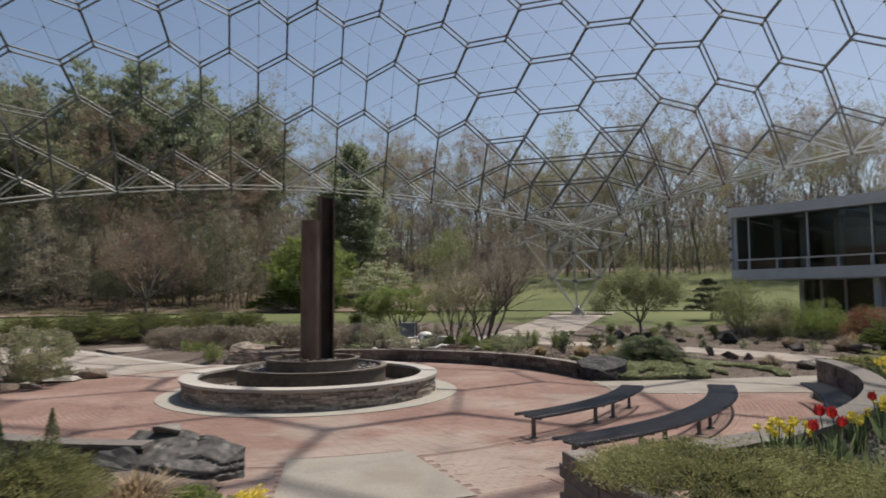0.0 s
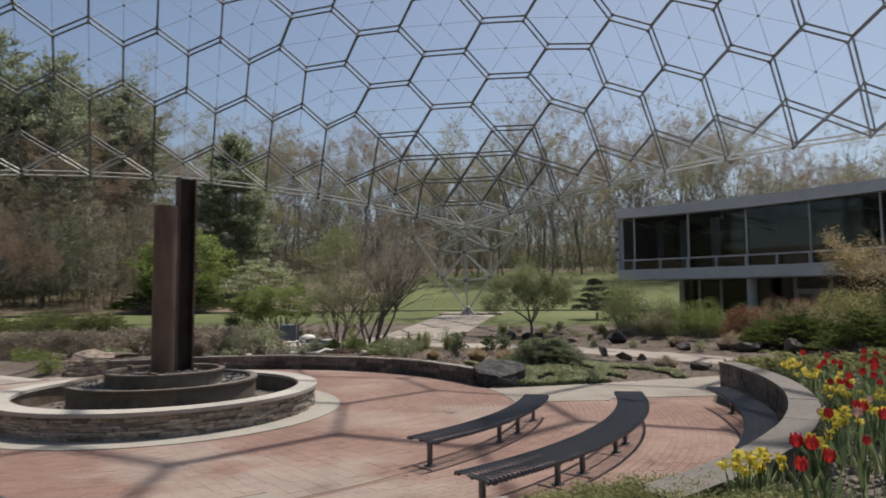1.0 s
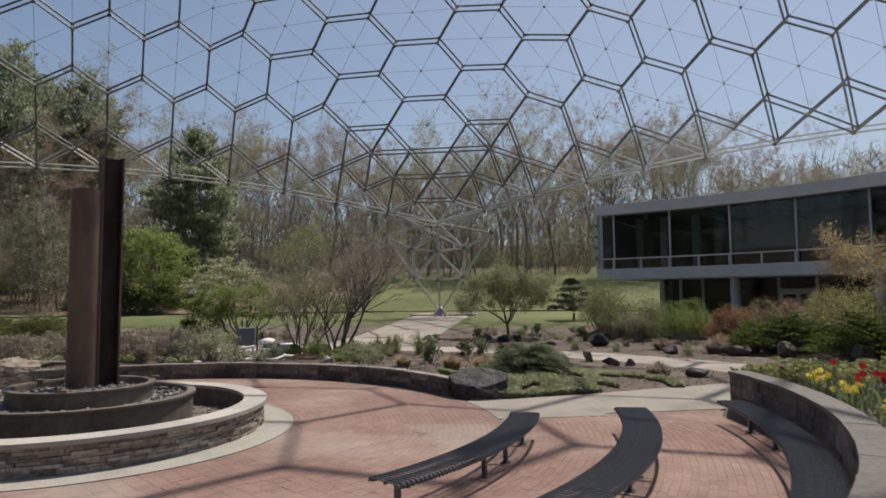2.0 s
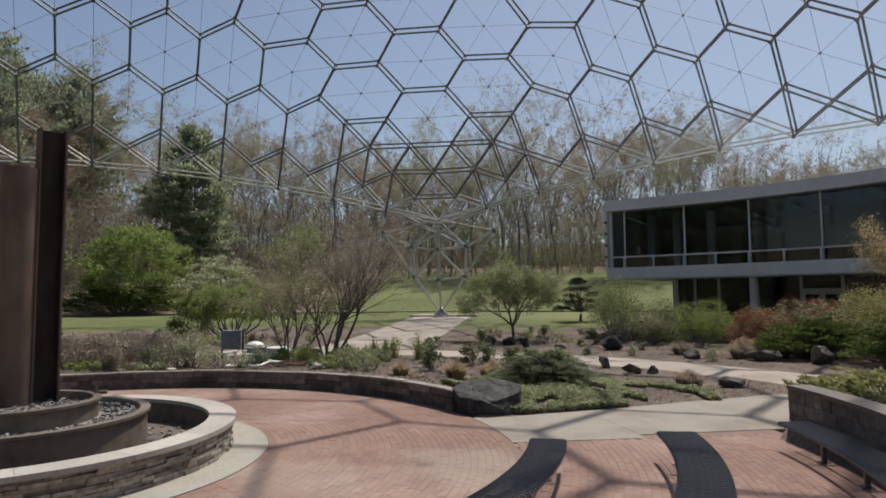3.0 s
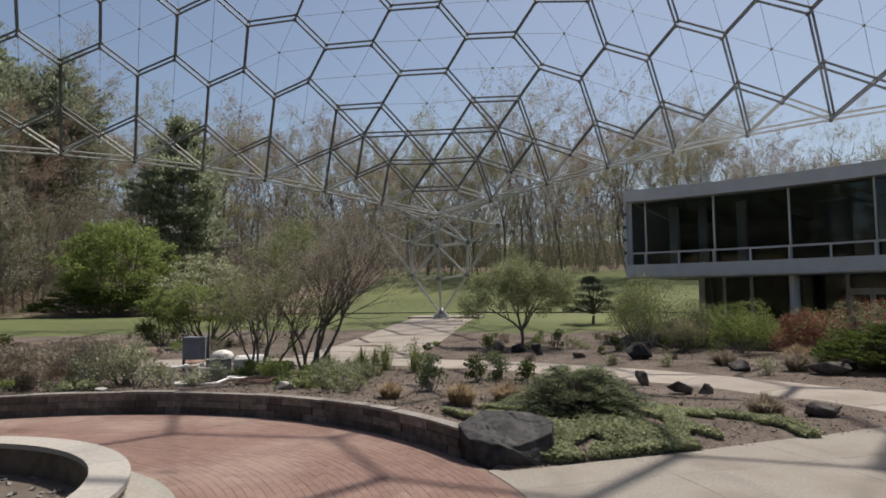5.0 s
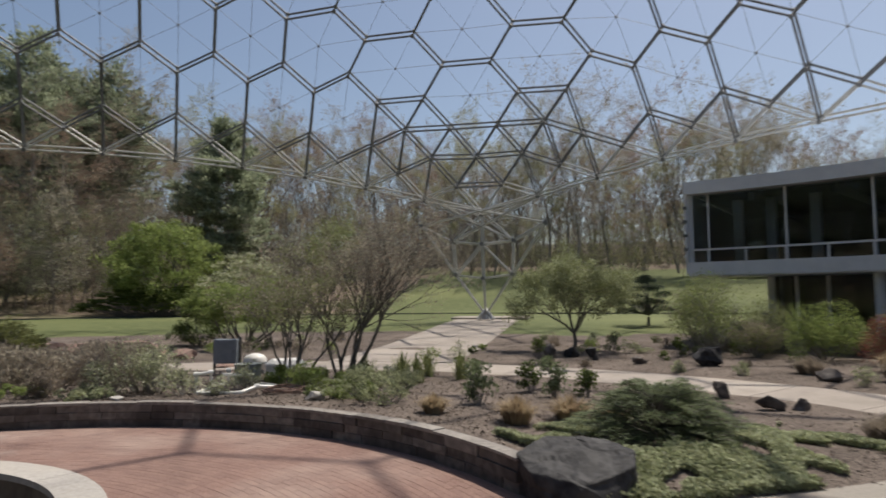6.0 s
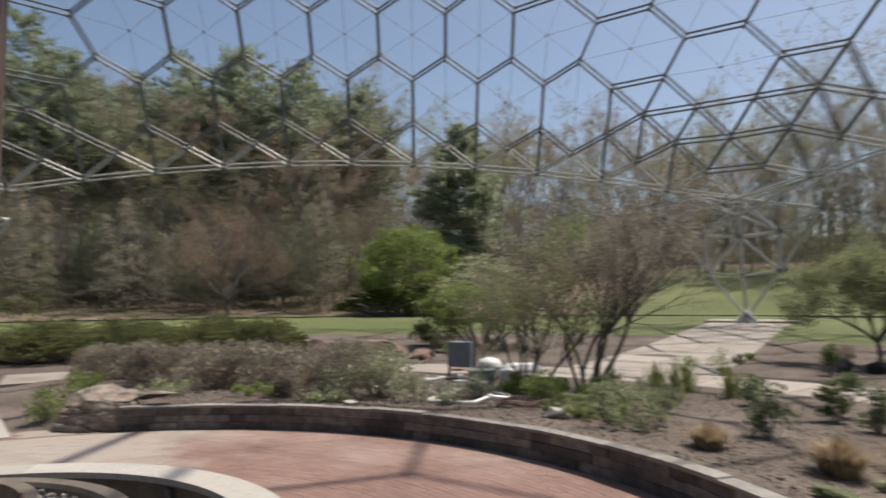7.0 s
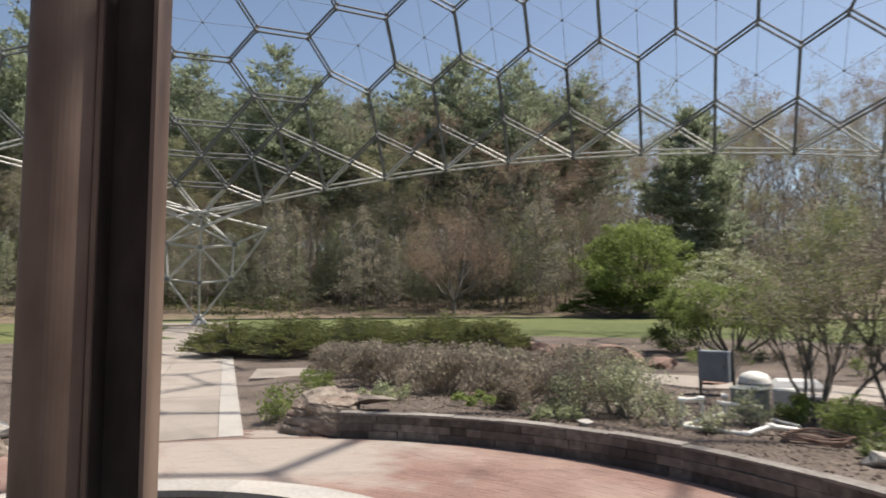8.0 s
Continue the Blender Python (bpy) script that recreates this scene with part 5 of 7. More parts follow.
    for k in range(96):
        a = 34 + 128 * ((k * 0.618034) % 1)
        d = (80 if a > 100 else 90) + 24 * rnd.random()
        if 62 < a < 84:
            d = max(d, 105)
        x, y = 0.5 + d * math.cos(radians(a)), 10 + d * math.sin(radians(a))
        if math.hypot(x - CX, y - CY) < 68:
            continue
        stand(under[(k * 7 + k // 5) % 4], x, y, rnd.uniform(0.55, 1.1), rnd.uniform(0, 360))
    # young evergreens with flat pale sprays, sunlit along the front of the pines
    young = [tiered_sapling(131, 9.5, SAGE), tiered_sapling(132, 7.5, SAGE), tiered_sapling(133, 11.0, SOFT_BUD)]
    for k in range(76):
        a, d = 105 + 56 * ((k * 0.618034 + 0.17) % 1), 72 + 14 * rnd.random()
        x, y = 0.5 + d * math.cos(radians(a)), 10 + d * math.sin(radians(a))
        stand(young[k % 3], x, y, rnd.uniform(0.6, 1.2), rnd.uniform(0, 360))
    for t in young:
        drop(t)
    # sunlit young growth along the front of the pines
    for k in range(40):
        a, d = 106 + 54 * ((k * 0.618034) % 1), 76 + 9 * rnd.random()
        x, y = 0.5 + d * math.cos(radians(a)), 10 + d * math.sin(radians(a))
        stand(under[(k * 3) % 4], x, y, rnd.uniform(0.6, 1.15), rnd.uniform(0, 360))
    for x, y, s, k in ((-22.5, 84.0, 1.0, 0), (-31.0, 78.0, 0.95, 2), (-35.5, 80.0, 0.8, 2), (-44.0, 74.0, 0.8, 1), (-27.0, 79.0, 0.7, 3)):
        stand(under[k], x, y, s, 30 + 100 * k)
    for t in (*tall, *under, *pines, *back):
        drop(t)
    # distant wood closing the view
    far = Geo()
    for k in range(5200):
        a = rnd.uniform(24, 165)
        d = rnd.uniform(135, 245)
        x, y = d * math.cos(radians(a)), 10 + d * math.sin(radians(a))
        z = height(x, y) - 0.5
        h = rnd.uniform(12, 24)
        if k < 900:
            m = Vector((x + rnd.gauss(0, 0.9), y, z + h * rnd.uniform(0.4, 0.6)))
            w = rnd.uniform(0.08, 0.2)
            far.tube((x, y, z), m, w, w * 0.7, n=3).tube(m, m + Vector((rnd.gauss(0, 1.6), 0, z + h - m.z)), w * 0.7, 0.04, n=3)
        for _ in range(4):
            b = Vector((x, y, z + h * rnd.uniform(0.15, 0.9)))
            far.tube(b, b + Vector((rnd.gauss(0, 2.2), rnd.gauss(0, 2), rnd.uniform(1.0, 4.5))), 0.09, 0.03, n=3)
    dim = []
    for _ in range(34000):
        a, d = radians(rnd.uniform(28, 162)), rnd.uniform(128, 215)
        x, y = d * math.cos(a), 10 + d * math.sin(a)
        dim.append(Vector((x, y, height(x, y) + rnd.random() ** 1.3 * (15 + 5 * soft_noise(x, y, 0.04)))))
    twiggy = leaf_geo(dim, 1.0, rnd, 0.22, axis=lambda q: Vector((0, 0, 0.6)))
    far.add(twiggy.v, twiggy.f)
    part("far_wood", far, FAR_TWIG, label="grey-brown bare wood filling the distance", kind="stuff")["category"] = "woods"
    # saplings and thicket under the tall trees, and the haze of their buds
    thicket, haze, green = Geo(), [], []
    for k in range(5400):
        a = rnd.uniform(32, 165)
        if a > 102 and rnd.random() < 0.55:
            continue
        d = rnd.uniform(102, 155) if a < 96 else rnd.uniform(82, 124)
        x, y = 0.5 + d * math.cos(radians(a)), 10 + d * math.sin(radians(a))
        b = Vector((x, y, height(x, y) - 0.3))
        h = rnd.uniform(1.5, 5.0) if rnd.random() < 0.6 else rnd.uniform(5, 10)
        e = b + Vector((rnd.gauss(0, 0.14) * h, rnd.gauss(0, 0.14) * h, h))
        m = b.lerp(e, 0.5) + Vector((rnd.gauss(0, 0.3), rnd.gauss(0, 0.3), 0))
        thicket.tube(b, m, 0.045, 0.03, n=3).tube(m, e, 0.03, 0.012, n=3)
        out = green if soft_noise(x, y, 0.05) > 0.12 else haze
        for _ in range(5):
            p = b.lerp(e, rnd.uniform(0.2, 0.9))
            q = p + Vector((rnd.gauss(0, 0.22), rnd.gauss(0, 0.22), rnd.uniform(0.02, 0.25))) * h
            thicket.tube(p, q, 0.018, 0.008, n=3)
            for _ in range(7):
                out.append(p.lerp(q, rnd.uniform(0.3, 1.05)) + Vector((rnd.gauss(0, 0.3), rnd.gauss(0, 0.3), rnd.gauss(0, 0.3))))
    part("sapling_thicket", thicket, BARK, label="thin grey saplings crowding under the tall trees", kind="stuff")["category"] = "thicket"
    part("thicket_buds", leaf_geo(haze, 0.26, rnd, 0.34), HEATH, label="brownish bud haze over the saplings", kind="stuff")["category"] = "thicket"
    part("thicket_leaves", leaf_geo(green, 0.25, rnd, 0.42), PALE_LEAF, label="first pale leaves over the saplings", kind="stuff")["category"] = "thicket"
    # dead twigs and sapling tops in the shade among the pine trunks
    dead = []
    for _ in range(12000):
        a, d = radians(rnd.uniform(104, 165)), rnd.uniform(86, 120)
        x, y = 0.5 + d * math.cos(a), 10 + d * math.sin(a)
        dead.append(Vector((x, y, height(x, y) + rnd.random() ** 1.2 * (11 + 6 * soft_noise(x, y, 0.09)))))
    part("dead_twigs", leaf_geo(dead, 0.75, rnd, 0.13, axis=lambda q: Vector((0, 0, 0.2))), TWIG, label="dead grey twigs among the pine trunks", kind="stuff")["category"] = "twigs"
    # brambles and seedlings in patches on the wood floor, with open leaf litter between
    brown, low = [], []
    while len(brown) + len(low) < 32000:
        a, d = radians(rnd.uniform(92, 165)), rnd.uniform(70, 122)
        x, y = d * math.cos(a), 10 + d * math.sin(a)
        n = soft_noise(x, y, 0.11) + 0.5 * soft_noise(x, y, 0.37)
        if n < -0.04 or math.hypot(x - CX, y - CY) < 61:
            continue
        (low if soft_noise(x, y, 0.07) > 0.1 else brown).append(Vector((x, y, height(x, y) + rnd.random() ** 1.6 * (0.7 + 2.6 * max(0, n)))))
    part("undergrowth", leaf_geo(brown, 0.30, rnd, 0.3), HEATH, label="brown brambles on the wood floor", kind="stuff")["category"] = "undergrowth"
    part("undergrowth", leaf_geo(low, 0.30, rnd, 0.45), YEW, label="dark green brambles on the wood floor", kind="stuff")["category"] = "undergrowth"


plant_wood()


# ---- trees and shrubs round the lawn ----
def small_tree(label, x, y, h, w, leaf, n, size, seed, stems=3, kids=(4, 4, 3), name="small_tree", fork=0.22, up=0.03, leaf2=None, bark=None, thick=0.016, lean=0.42):
    """A many-stemmed garden tree with a wide crown."""
    rnd = random.Random(seed)
    t = thing(name, x, y, height(x, y) - 0.05, label, "tree")
    limbs, tips = Geo(), []
    for k in range(stems):
        a = 2 * math.pi * (k + rnd.random() * 0.6) / stems
        d = Vector((math.cos(a) * lean, math.sin(a) * lean, 1)).normalized()
        b = Vector((math.cos(a) * 0.06, math.sin(a) * 0.06, -0.1))
        m = b + d * h * fork
        limbs.tube(b, m, h * thick, h * thick * 0.75, n=7)
        for j in range(3):
            e = a + rnd.uniform(-0.9, 0.9)
            v = Vector((math.cos(e) * w / h * 0.85, math.sin(e) * w / h * 0.85, rnd.uniform(0.55, 1.1))).normalized()
            grow(limbs, tips, rnd, m, v, h * 0.40, h * thick * 0.55, 0, 0.62, up, 5, 3, 0.55, kids)
    part("branchwork", limbs, bark or BARK, t)
    n2 = int(n * leaf2[1]) if leaf2 else 0
    spot = lambda: rnd.choice(tips) + Vector((rnd.gauss(0, 0.05 * h * 0.6), rnd.gauss(0, 0.05 * h * 0.6), rnd.gauss(0, 0.04 * h * 0.6)))
    part("crown", leaf_geo([spot() for _ in range(n - n2)], size, rnd, 0.5), leaf, t)
    if leaf2:
        part("blossom", leaf_geo([spot() for _ in range(n2)], size, rnd, 0.8), leaf2[0], t)
    return t


def stem_tree(label, x, y, stems, leaf, n, size, seed, kids=(6, 5, 4), fan=0.6, up=0.05, bark=None, loose=0.07, name="small_tree", trunk=0.0, leaf2=None, first=0.42, wander=0.13):
    """A garden tree of named stems: (way in degrees, tilt from upright, length, thickness), on a short trunk or straight from the ground."""
    rnd = random.Random(seed)
    t = thing(name, x, y, height(x, y) - 0.05, label, "tree")
    limbs, tips = Geo(), []
    if trunk:
        r = max(s[3] for s in stems)
        limbs.tube((0, 0, -0.1), (0.04, 0, trunk * 0.5), r * 1.7, r * 1.35, n=9).tube((0.04, 0, trunk * 0.5), (0.0, 0.03, trunk + 0.08), r * 1.35, r * 1.25, n=9)
    for az, tilt, length, r in stems:
        a = radians(az)
        o = Vector((math.cos(a), math.sin(a), 0))
        b = o * 0.02 + Vector((0, 0, trunk)) if trunk else o * rnd.uniform(0.05, 0.14) + Vector((0, 0, -0.1))
        d = (o * math.sin(radians(tilt)) + Vector((0, 0, math.cos(radians(tilt))))).normalized()
        grow(limbs, tips, rnd, b, d, length, r, 0, fan, up, 7, 6, 0.40, kids, first, wander)
    part("branchwork", limbs, bark or BARK, t)
    n2 = int(n * leaf2[1]) if leaf2 else 0
    spot = lambda: rnd.choice(tips) + Vector((rnd.gauss(0, loose), rnd.gauss(0, loose), rnd.gauss(0, loose)))
    part("crown", leaf_geo([spot() for _ in range(n - n2)], size, rnd, 0.5), leaf, t)
    if leaf2:
        part("new_leaves", leaf_geo([spot() for _ in range(n2)], size * 1.15, rnd, 0.55), leaf2[0], t)
    return t


def leaf_mound(label, x, y, w, h, mat, n, size, seed, d=None, z0=0.0, clumps=70, name="shrub", category="shrub", group="", flat=0.8, second=None, bark=None, stems=8, thick=1.0, aspect=0.45, clump=0.13, hang=0.0):
    """A dense crown of leafy clumps set over a rounded form, with dark hollows between them; second: (material, share) for the outer tips."""
    rnd = random.Random(seed)
    d = d or w
    s = thing(name, x, y, height(x, y) - 0.03, label, category, group)
    mid, half = z0 + (h - z0) * 0.40, (h - z0)
    ls = []
    for _ in range(clumps):
        v = Vector((rnd.gauss(0, 1), rnd.gauss(0, 1), rnd.gauss(0.35, 1.0))).normalized()
        u = rnd.uniform(0.45, 1.0) ** 0.6 * rnd.uniform(0.86, 1.06)
        c = Vector((v.x * w / 2 * u, v.y * d / 2 * u, mid + v.z * u * half * (0.60 if v.z > 0 else 0.40)))
        ls.append((c, rnd.uniform(0.7, 1.35) * clump * min(w, d, 1.4 * h)))
    g = Geo()
    for k in range(stems):
        c, r = ls[(k * 5) % len(ls)]
        b = Vector((c.x * 0.10 + rnd.gauss(0, 0.03) * w * 0.3, c.y * 0.10 + rnd.gauss(0, 0.03) * w * 0.3, -0.08))
        m = b.lerp(c, 0.5) + Vector((c.x * 0.16, c.y * 0.16, -0.05 * h))
        rr = (0.009 * h + 0.006) * thick
        g.tube(b, m, rr, rr * 0.7, n=6).tube(m, c, rr * 0.7, rr * 0.3, n=4)
        for _ in range(3):
            g.tube(m.lerp(c, rnd.random()), c + Vector((rnd.gauss(0, r), rnd.gauss(0, r), rnd.gauss(r * 0.3, r * 0.6))), rr * 0.35, rr * 0.12, n=3)
    part("branchwork", g, bark or BARK, s)
    inner, outer = [], []
    for _ in range(n):
        c, r = ls[rnd.randrange(len(ls))]
        v = Vector((rnd.gauss(0, 1), rnd.gauss(0, 1), rnd.gauss(0.2, 1))).normalized() * r * rnd.uniform(0.35, 1.12)
        q = c + Vector((v.x, v.y, v.z * flat - hang * rnd.random() * r))
        (outer if second and v.z > 0 and rnd.random() < second[1] * 2 else inner).append(q)
    part("foliage", leaf_geo(inner, size, rnd, aspect), mat, s)
    if outer:
        part("blossom" if second[0] is BLOSSOM else "new_leaves", leaf_geo(outer, size * 0.95, rnd, 0.7), second[0], s)
    return s


def dwarf_pine(x, y):
    """A small dark pine: a forked stem under flat tiers of needles that narrow to a blunt top and droop at the rim."""
    rnd = random.Random(207)
    s = thing("dwarf_pine", x, y, height(x, y) - 0.04, "small dark layered pine on a forked stem", "tree")
    g, pts = Geo(), []
    fork = Vector((0.05, 0, 0.55))
    g.tube((0, 0, -0.05), fork, 0.11, 0.085, n=8)
    for tier, (z, r, pads) in enumerate(((1.15, 1.75, 11), (1.55, 1.6, 10), (1.95, 1.3, 8), (2.35, 0.95, 6), (2.7, 0.55, 4), (2.95, 0.2, 2))):
        for k in range(pads):
            a = 2 * math.pi * (k + rnd.uniform(-0.3, 0.3)) / pads + tier
            u = r * rnd.uniform(0.45, 0.95)
            c = Vector((u * math.cos(a) - 0.15, u * math.sin(a), z + rnd.gauss(0, 0.06) - 0.10 * u))
            m = fork.lerp(c, 0.5) + Vector((0, 0, 0.10))
            g.tube(fork + Vector((0, 0, z * 0.1)), m, 0.045, 0.03, n=5).tube(m, c, 0.03, 0.012, n=4)
            w = rnd.uniform(0.34, 0.52)
            for _ in range(330):
                q = rnd.uniform(0, 2 * math.pi)
                f = rnd.random() ** 0.5
                pts.append(c + Vector((w * f * math.cos(q), w * f * math.sin(q), rnd.uniform(-0.04, 0.13) - 0.14 * f * f)))
    part("trunk", g, BARK, s)
    part("foliage", leaf_geo(pts, 0.11, rnd, 0.22, axis=lambda p: Vector((p.x, p.y, 0.8))), DARK_PINE, s)
    return s


def plant_garden():
    # beyond the ring walk
    stem_tree("wide low-branched tree with pinkish-brown buds before the pines", -33.0, 71.0, ((10, 52, 4.6, 0.13), (95, 48, 4.4, 0.12), (185, 54, 4.6, 0.13), (275, 46, 4.4, 0.12), (50, 24, 5.6, 0.13), (170, 22, 5.8, 0.13), (290, 20, 5.6, 0.12)), BUD, 15000, 0.14, 198, kids=(7, 5, 4), fan=0.62, up=0.06, loose=0.30, name="budding_tree", trunk=1.6, first=0.25)
    leaf_mound("large rounded bright green tree in fresh leaf", -15.8, 76.5, 10.8, 9.9, FRESH, 30000, 0.25, 201, z0=0.4, clumps=190, name="leafy_tree", category="tree", stems=8, clump=0.075, flat=0.75, hang=0.5)
    juniper("low band of dark evergreen foliage at the leafy tree's foot", -16.2, 73.6, 15.5, 4.2, 2.9, YEW, 15000, 199, 0.26, "evergreen_hedge", group="")
    leaf_mound("pale flowering tree with cream blossom", -6.4, 68.0, 7.6, 5.6, PALE_LEAF, 9000, 0.17, 202, z0=1.0, clumps=80, name="blossom_tree", category="tree", second=(BLOSSOM, 0.40), clump=0.09, flat=0.55, stems=12)
    stem_tree("loose pale green sapling in new leaf", -0.4, 70.0, ((0, 12, 5.2, 0.07), (140, 16, 4.8, 0.06), (250, 14, 5.0, 0.06)), PALE_LEAF, 7500, 0.16, 203, loose=0.22, name="leafy_tree", first=0.15)
    leaf_mound("wide layered green shrub with dark twisting stems", -2.9, 42.2, 6.0, 3.1, FRESH, 17000, 0.105, 204, z0=1.0, d=4.5, clumps=100, stems=14, flat=0.36, thick=1.7, clump=0.10)
    leaf_mound("dense dark green rounded shrub", -5.0, 43.0, 2.5, 2.3, YEW, 6500, 0.10, 205, clumps=44, clump=0.15)
    stem_tree("spreading crabapple with fine grey-green new leaves", 11.1, 36.3, ((178, 50, 1.75, 0.055), (20, 46, 1.7, 0.05), (95, 30, 1.9, 0.05), (-75, 34, 1.75, 0.05), (140, 18, 2.0, 0.05), (-20, 16, 1.95, 0.05)), PALE_LEAF, 34000, 0.07, 206, kids=(6, 5, 4), fan=0.82, up=0.02, name="crabapple_tree", trunk=0.8, loose=0.11, first=0.35, leaf2=(COVER, 0.4))
    dwarf_pine(19.4, 46.5)
    stem_tree("many-stemmed bare garden tree with reddish-brown buds", 1.68, 28.2, ((4, 36, 3.0, 0.062), (35, 25, 2.8, 0.056), (-30, 30, 2.7, 0.056), (90, 12, 2.5, 0.05), (165, 9, 2.2, 0.045), (-100, 10, 2.4, 0.05), (8, 17, 2.9, 0.056)), SOFT_BUD, 28000, 0.045, 208, kids=(8, 5, 4), fan=0.56, up=0.05, leaf2=(BUD, 0.12), loose=0.09, wander=0.17, first=0.50)
    stem_tree("slender shrub-tree with tiny green buds", 0.52, 27.6, ((182, 36, 1.8, 0.042), (140, 14, 1.9, 0.042), (10, 32, 1.9, 0.042), (70, 14, 2.0, 0.042), (-80, 16, 1.8, 0.038), (215, 24, 1.8, 0.038)), PALE_LEAF, 10000, 0.05, 209, kids=(6, 5, 4), fan=0.52, up=0.05, loose=0.08, wander=0.2, first=0.5, leaf2=(GREY_BUD, 0.3))
    small_tree("low maple with open amber-yellow leaves", 20.6, 19.9, 4.9, 3.4, MAPLE, 30000, 0.065, 210, stems=3, fork=0.36, name="maple_tree", up=0.02)
    # along the building
    shrub("loose green shrub with bare stems", 15.8, 33.8, 3.9, 2.9, PALE_LEAF, 11000, 0.06, 211, lump=20, stems=22, second=(FRESH, 0.3))
    shrub("loose green shrub with bare stems", 17.6, 32.8, 2.4, 1.9, PALE_LEAF, 5200, 0.06, 212, lump=14, stems=16)
    for k, (x, y, w, h) in enumerate(((16.4, 35.6, 3.2, 2.1), (18.6, 33.8, 2.6, 1.5), (16.4, 32.2, 2.0, 1.3), (19.6, 31.6, 1.9, 1.0), (20.4, 29.8, 2.0, 1.1))):
        shrub("loose green shrub with bare stems", x, y, w, h, (PALE_LEAF, FRESH)[k % 2], 5600, 0.058, 221 + k, lump=16, stems=20, second=(HEATH, 0.4))
    shrub("rounded yellow-green shrub by the building", 17.9, 30.6, 2.8, 1.9, FRESH, 10000, 0.06, 213, lump=14)
    shrub("dark red-leaved shrub among green mounds", 18.8, 28.4, 2.3, 1.6, RED_LEAF, 12350, 0.06, 214, lump=18, second=(JUNIPER, 0.18))
    shrub("bronze and green azalea mound", 20.4, 27.2, 4.6, 2.0, COVER, 15000, 0.06, 215, lump=22, second=(RED_LEAF, 0.3))
    shrub("bronze and green azalea mound", 21.2, 24.7, 4.8, 2.25, FRESH, 15000, 0.06, 216, lump=22, second=(MAPLE, 0.35))
    shrub("bronze and green azalea mound", 22.2, 21.4, 4.8, 2.15, FRESH, 15000, 0.06, 217, lump=22, second=(MAPLE, 0.35))
    juniper("broad dark green yew hedge mound", 18.6, 25.0, 5.0, 3.2, 1.4, YEW, 17000, 218, 0.12, "yew_mound", group="yew mounds")
    juniper("broad dark green yew hedge mound", 19.2, 21.9, 4.8, 3.2, 1.4, YEW, 16000, 219, 0.12, "yew_mound", group="yew mounds")
    juniper("broad dark green yew hedge mound", 19.6, 18.3, 4.0, 3.2, 1.2, YEW, 8000, 220, 0.12, "yew_mound", group="yew mounds")
    # bed behind the round wall
    tiered_evergreen("dark green spreading juniper beside the black boulder", 6.25, 19.7, 3.0, 2.5, 0.86, SPRUCE, 34000, 230, 0.042)
    for k, (x, y, h) in enumerate(((4.3, 23.0, 0.85), (6.0, 25.4, 0.75), (6.2, 24.3, 0.8), (7.0, 24.4, 0.75), (5.0, 27.0, 0.7), (8.7, 33.5, 0.9), (12.2, 35.0, 0.9), (14.0, 33.0, 0.8), (8.0, 30.0, 0.6))):
        shrub("small upright dark evergreen in mulch", x, y, 0.62, h, YEW if k % 2 else SPRUCE, 520, 0.085, 240 + k, lump=9, group="young evergreens in the bed", z0=0.02)
    for k, (x, y, w, h, m) in enumerate(((4.45, 20.8, 0.6, 0.5, STRAW), (5.45, 21.1, 0.75, 0.5, STRAW), (3.3, 22.0, 0.5, 0.4, STRAW), (9.9, 19.6, 0.8, 0.5, HEATH), (14.9, 27.6, 0.9, 0.6, HEATH), (15.9, 25.6, 0.9, 0.7, HEATH), (5.9, 20.6, 0.6, 0.35, STRAW), (17.4, 27.3, 0.9, 0.75, STRAW))):
        tuft("clump of dry tan ornamental grass", x, y, w * 1.1, h * 0.95, m, 760, 260 + k)
    for k, (x, y) in enumerate(((4.1, 29.1), (3.3, 28.4), (3.6, 27.4), (4.9, 28.3), (2.3, 27.6))):
        tuft("clump of upright green iris blades", x, y, 0.75, 0.85, PALE_LEAF, 90, 270 + k, group="green iris clumps", width=0.018)
    for k, (x, y, w, h, m) in enumerate(((2.2, 24.4, 1.1, 0.6, COVER), (0.95, 25.4, 1.1, 0.6, FRESH), (-2.6, 25.9, 1.9, 1.15, COVER), (-3.2, 25.6, 1.4, 0.95, HEATH), (3.0, 25.0, 0.9, 0.6, COVER), (1.9, 25.3, 0.8, 0.5, FRESH), (-4.4, 25.2, 0.9, 0.6, HEATH))):
        shrub("low twiggy shrub with sparse grey-green leaves", x, y, w, h, m, 2200, 0.05, 280 + k, lump=12, stems=24, group="low twiggy shrubs")
    for k, (x, y, w, h, n) in enumerate(((-2.25, 25.5, 1.7, 0.95, 1500), (-1.5, 25.0, 1.0, 0.55, 700), (-0.35, 25.9, 1.0, 0.6, 700), (-0.75, 24.75, 0.6, 0.4, 400), (-3.1, 25.1, 1.2, 0.7, 900))):
        shrub("loose twiggy shrub with small white blossom", x, y, w, h, COVER, n, 0.055, 290 + k, lump=14, stems=26, group="white-flowered shrubs by the pumps", second=(BLOSSOM, 0.35))
    for k, (x, y, w, h) in enumerate(((1.4, 24.0, 1.0, 0.45), (2.45, 23.2, 1.4, 0.62), (1.95, 23.75, 1.0, 0.42))):
        leaf_mound("leafy green shrub close behind the wall", x, y, w, h, (FRESH, COVER)[k % 2], 2600, 0.042, 590 + k, clumps=34, clump=0.12, second=(COVER, 0.3), group="leafy shrubs behind the wall", stems=16)
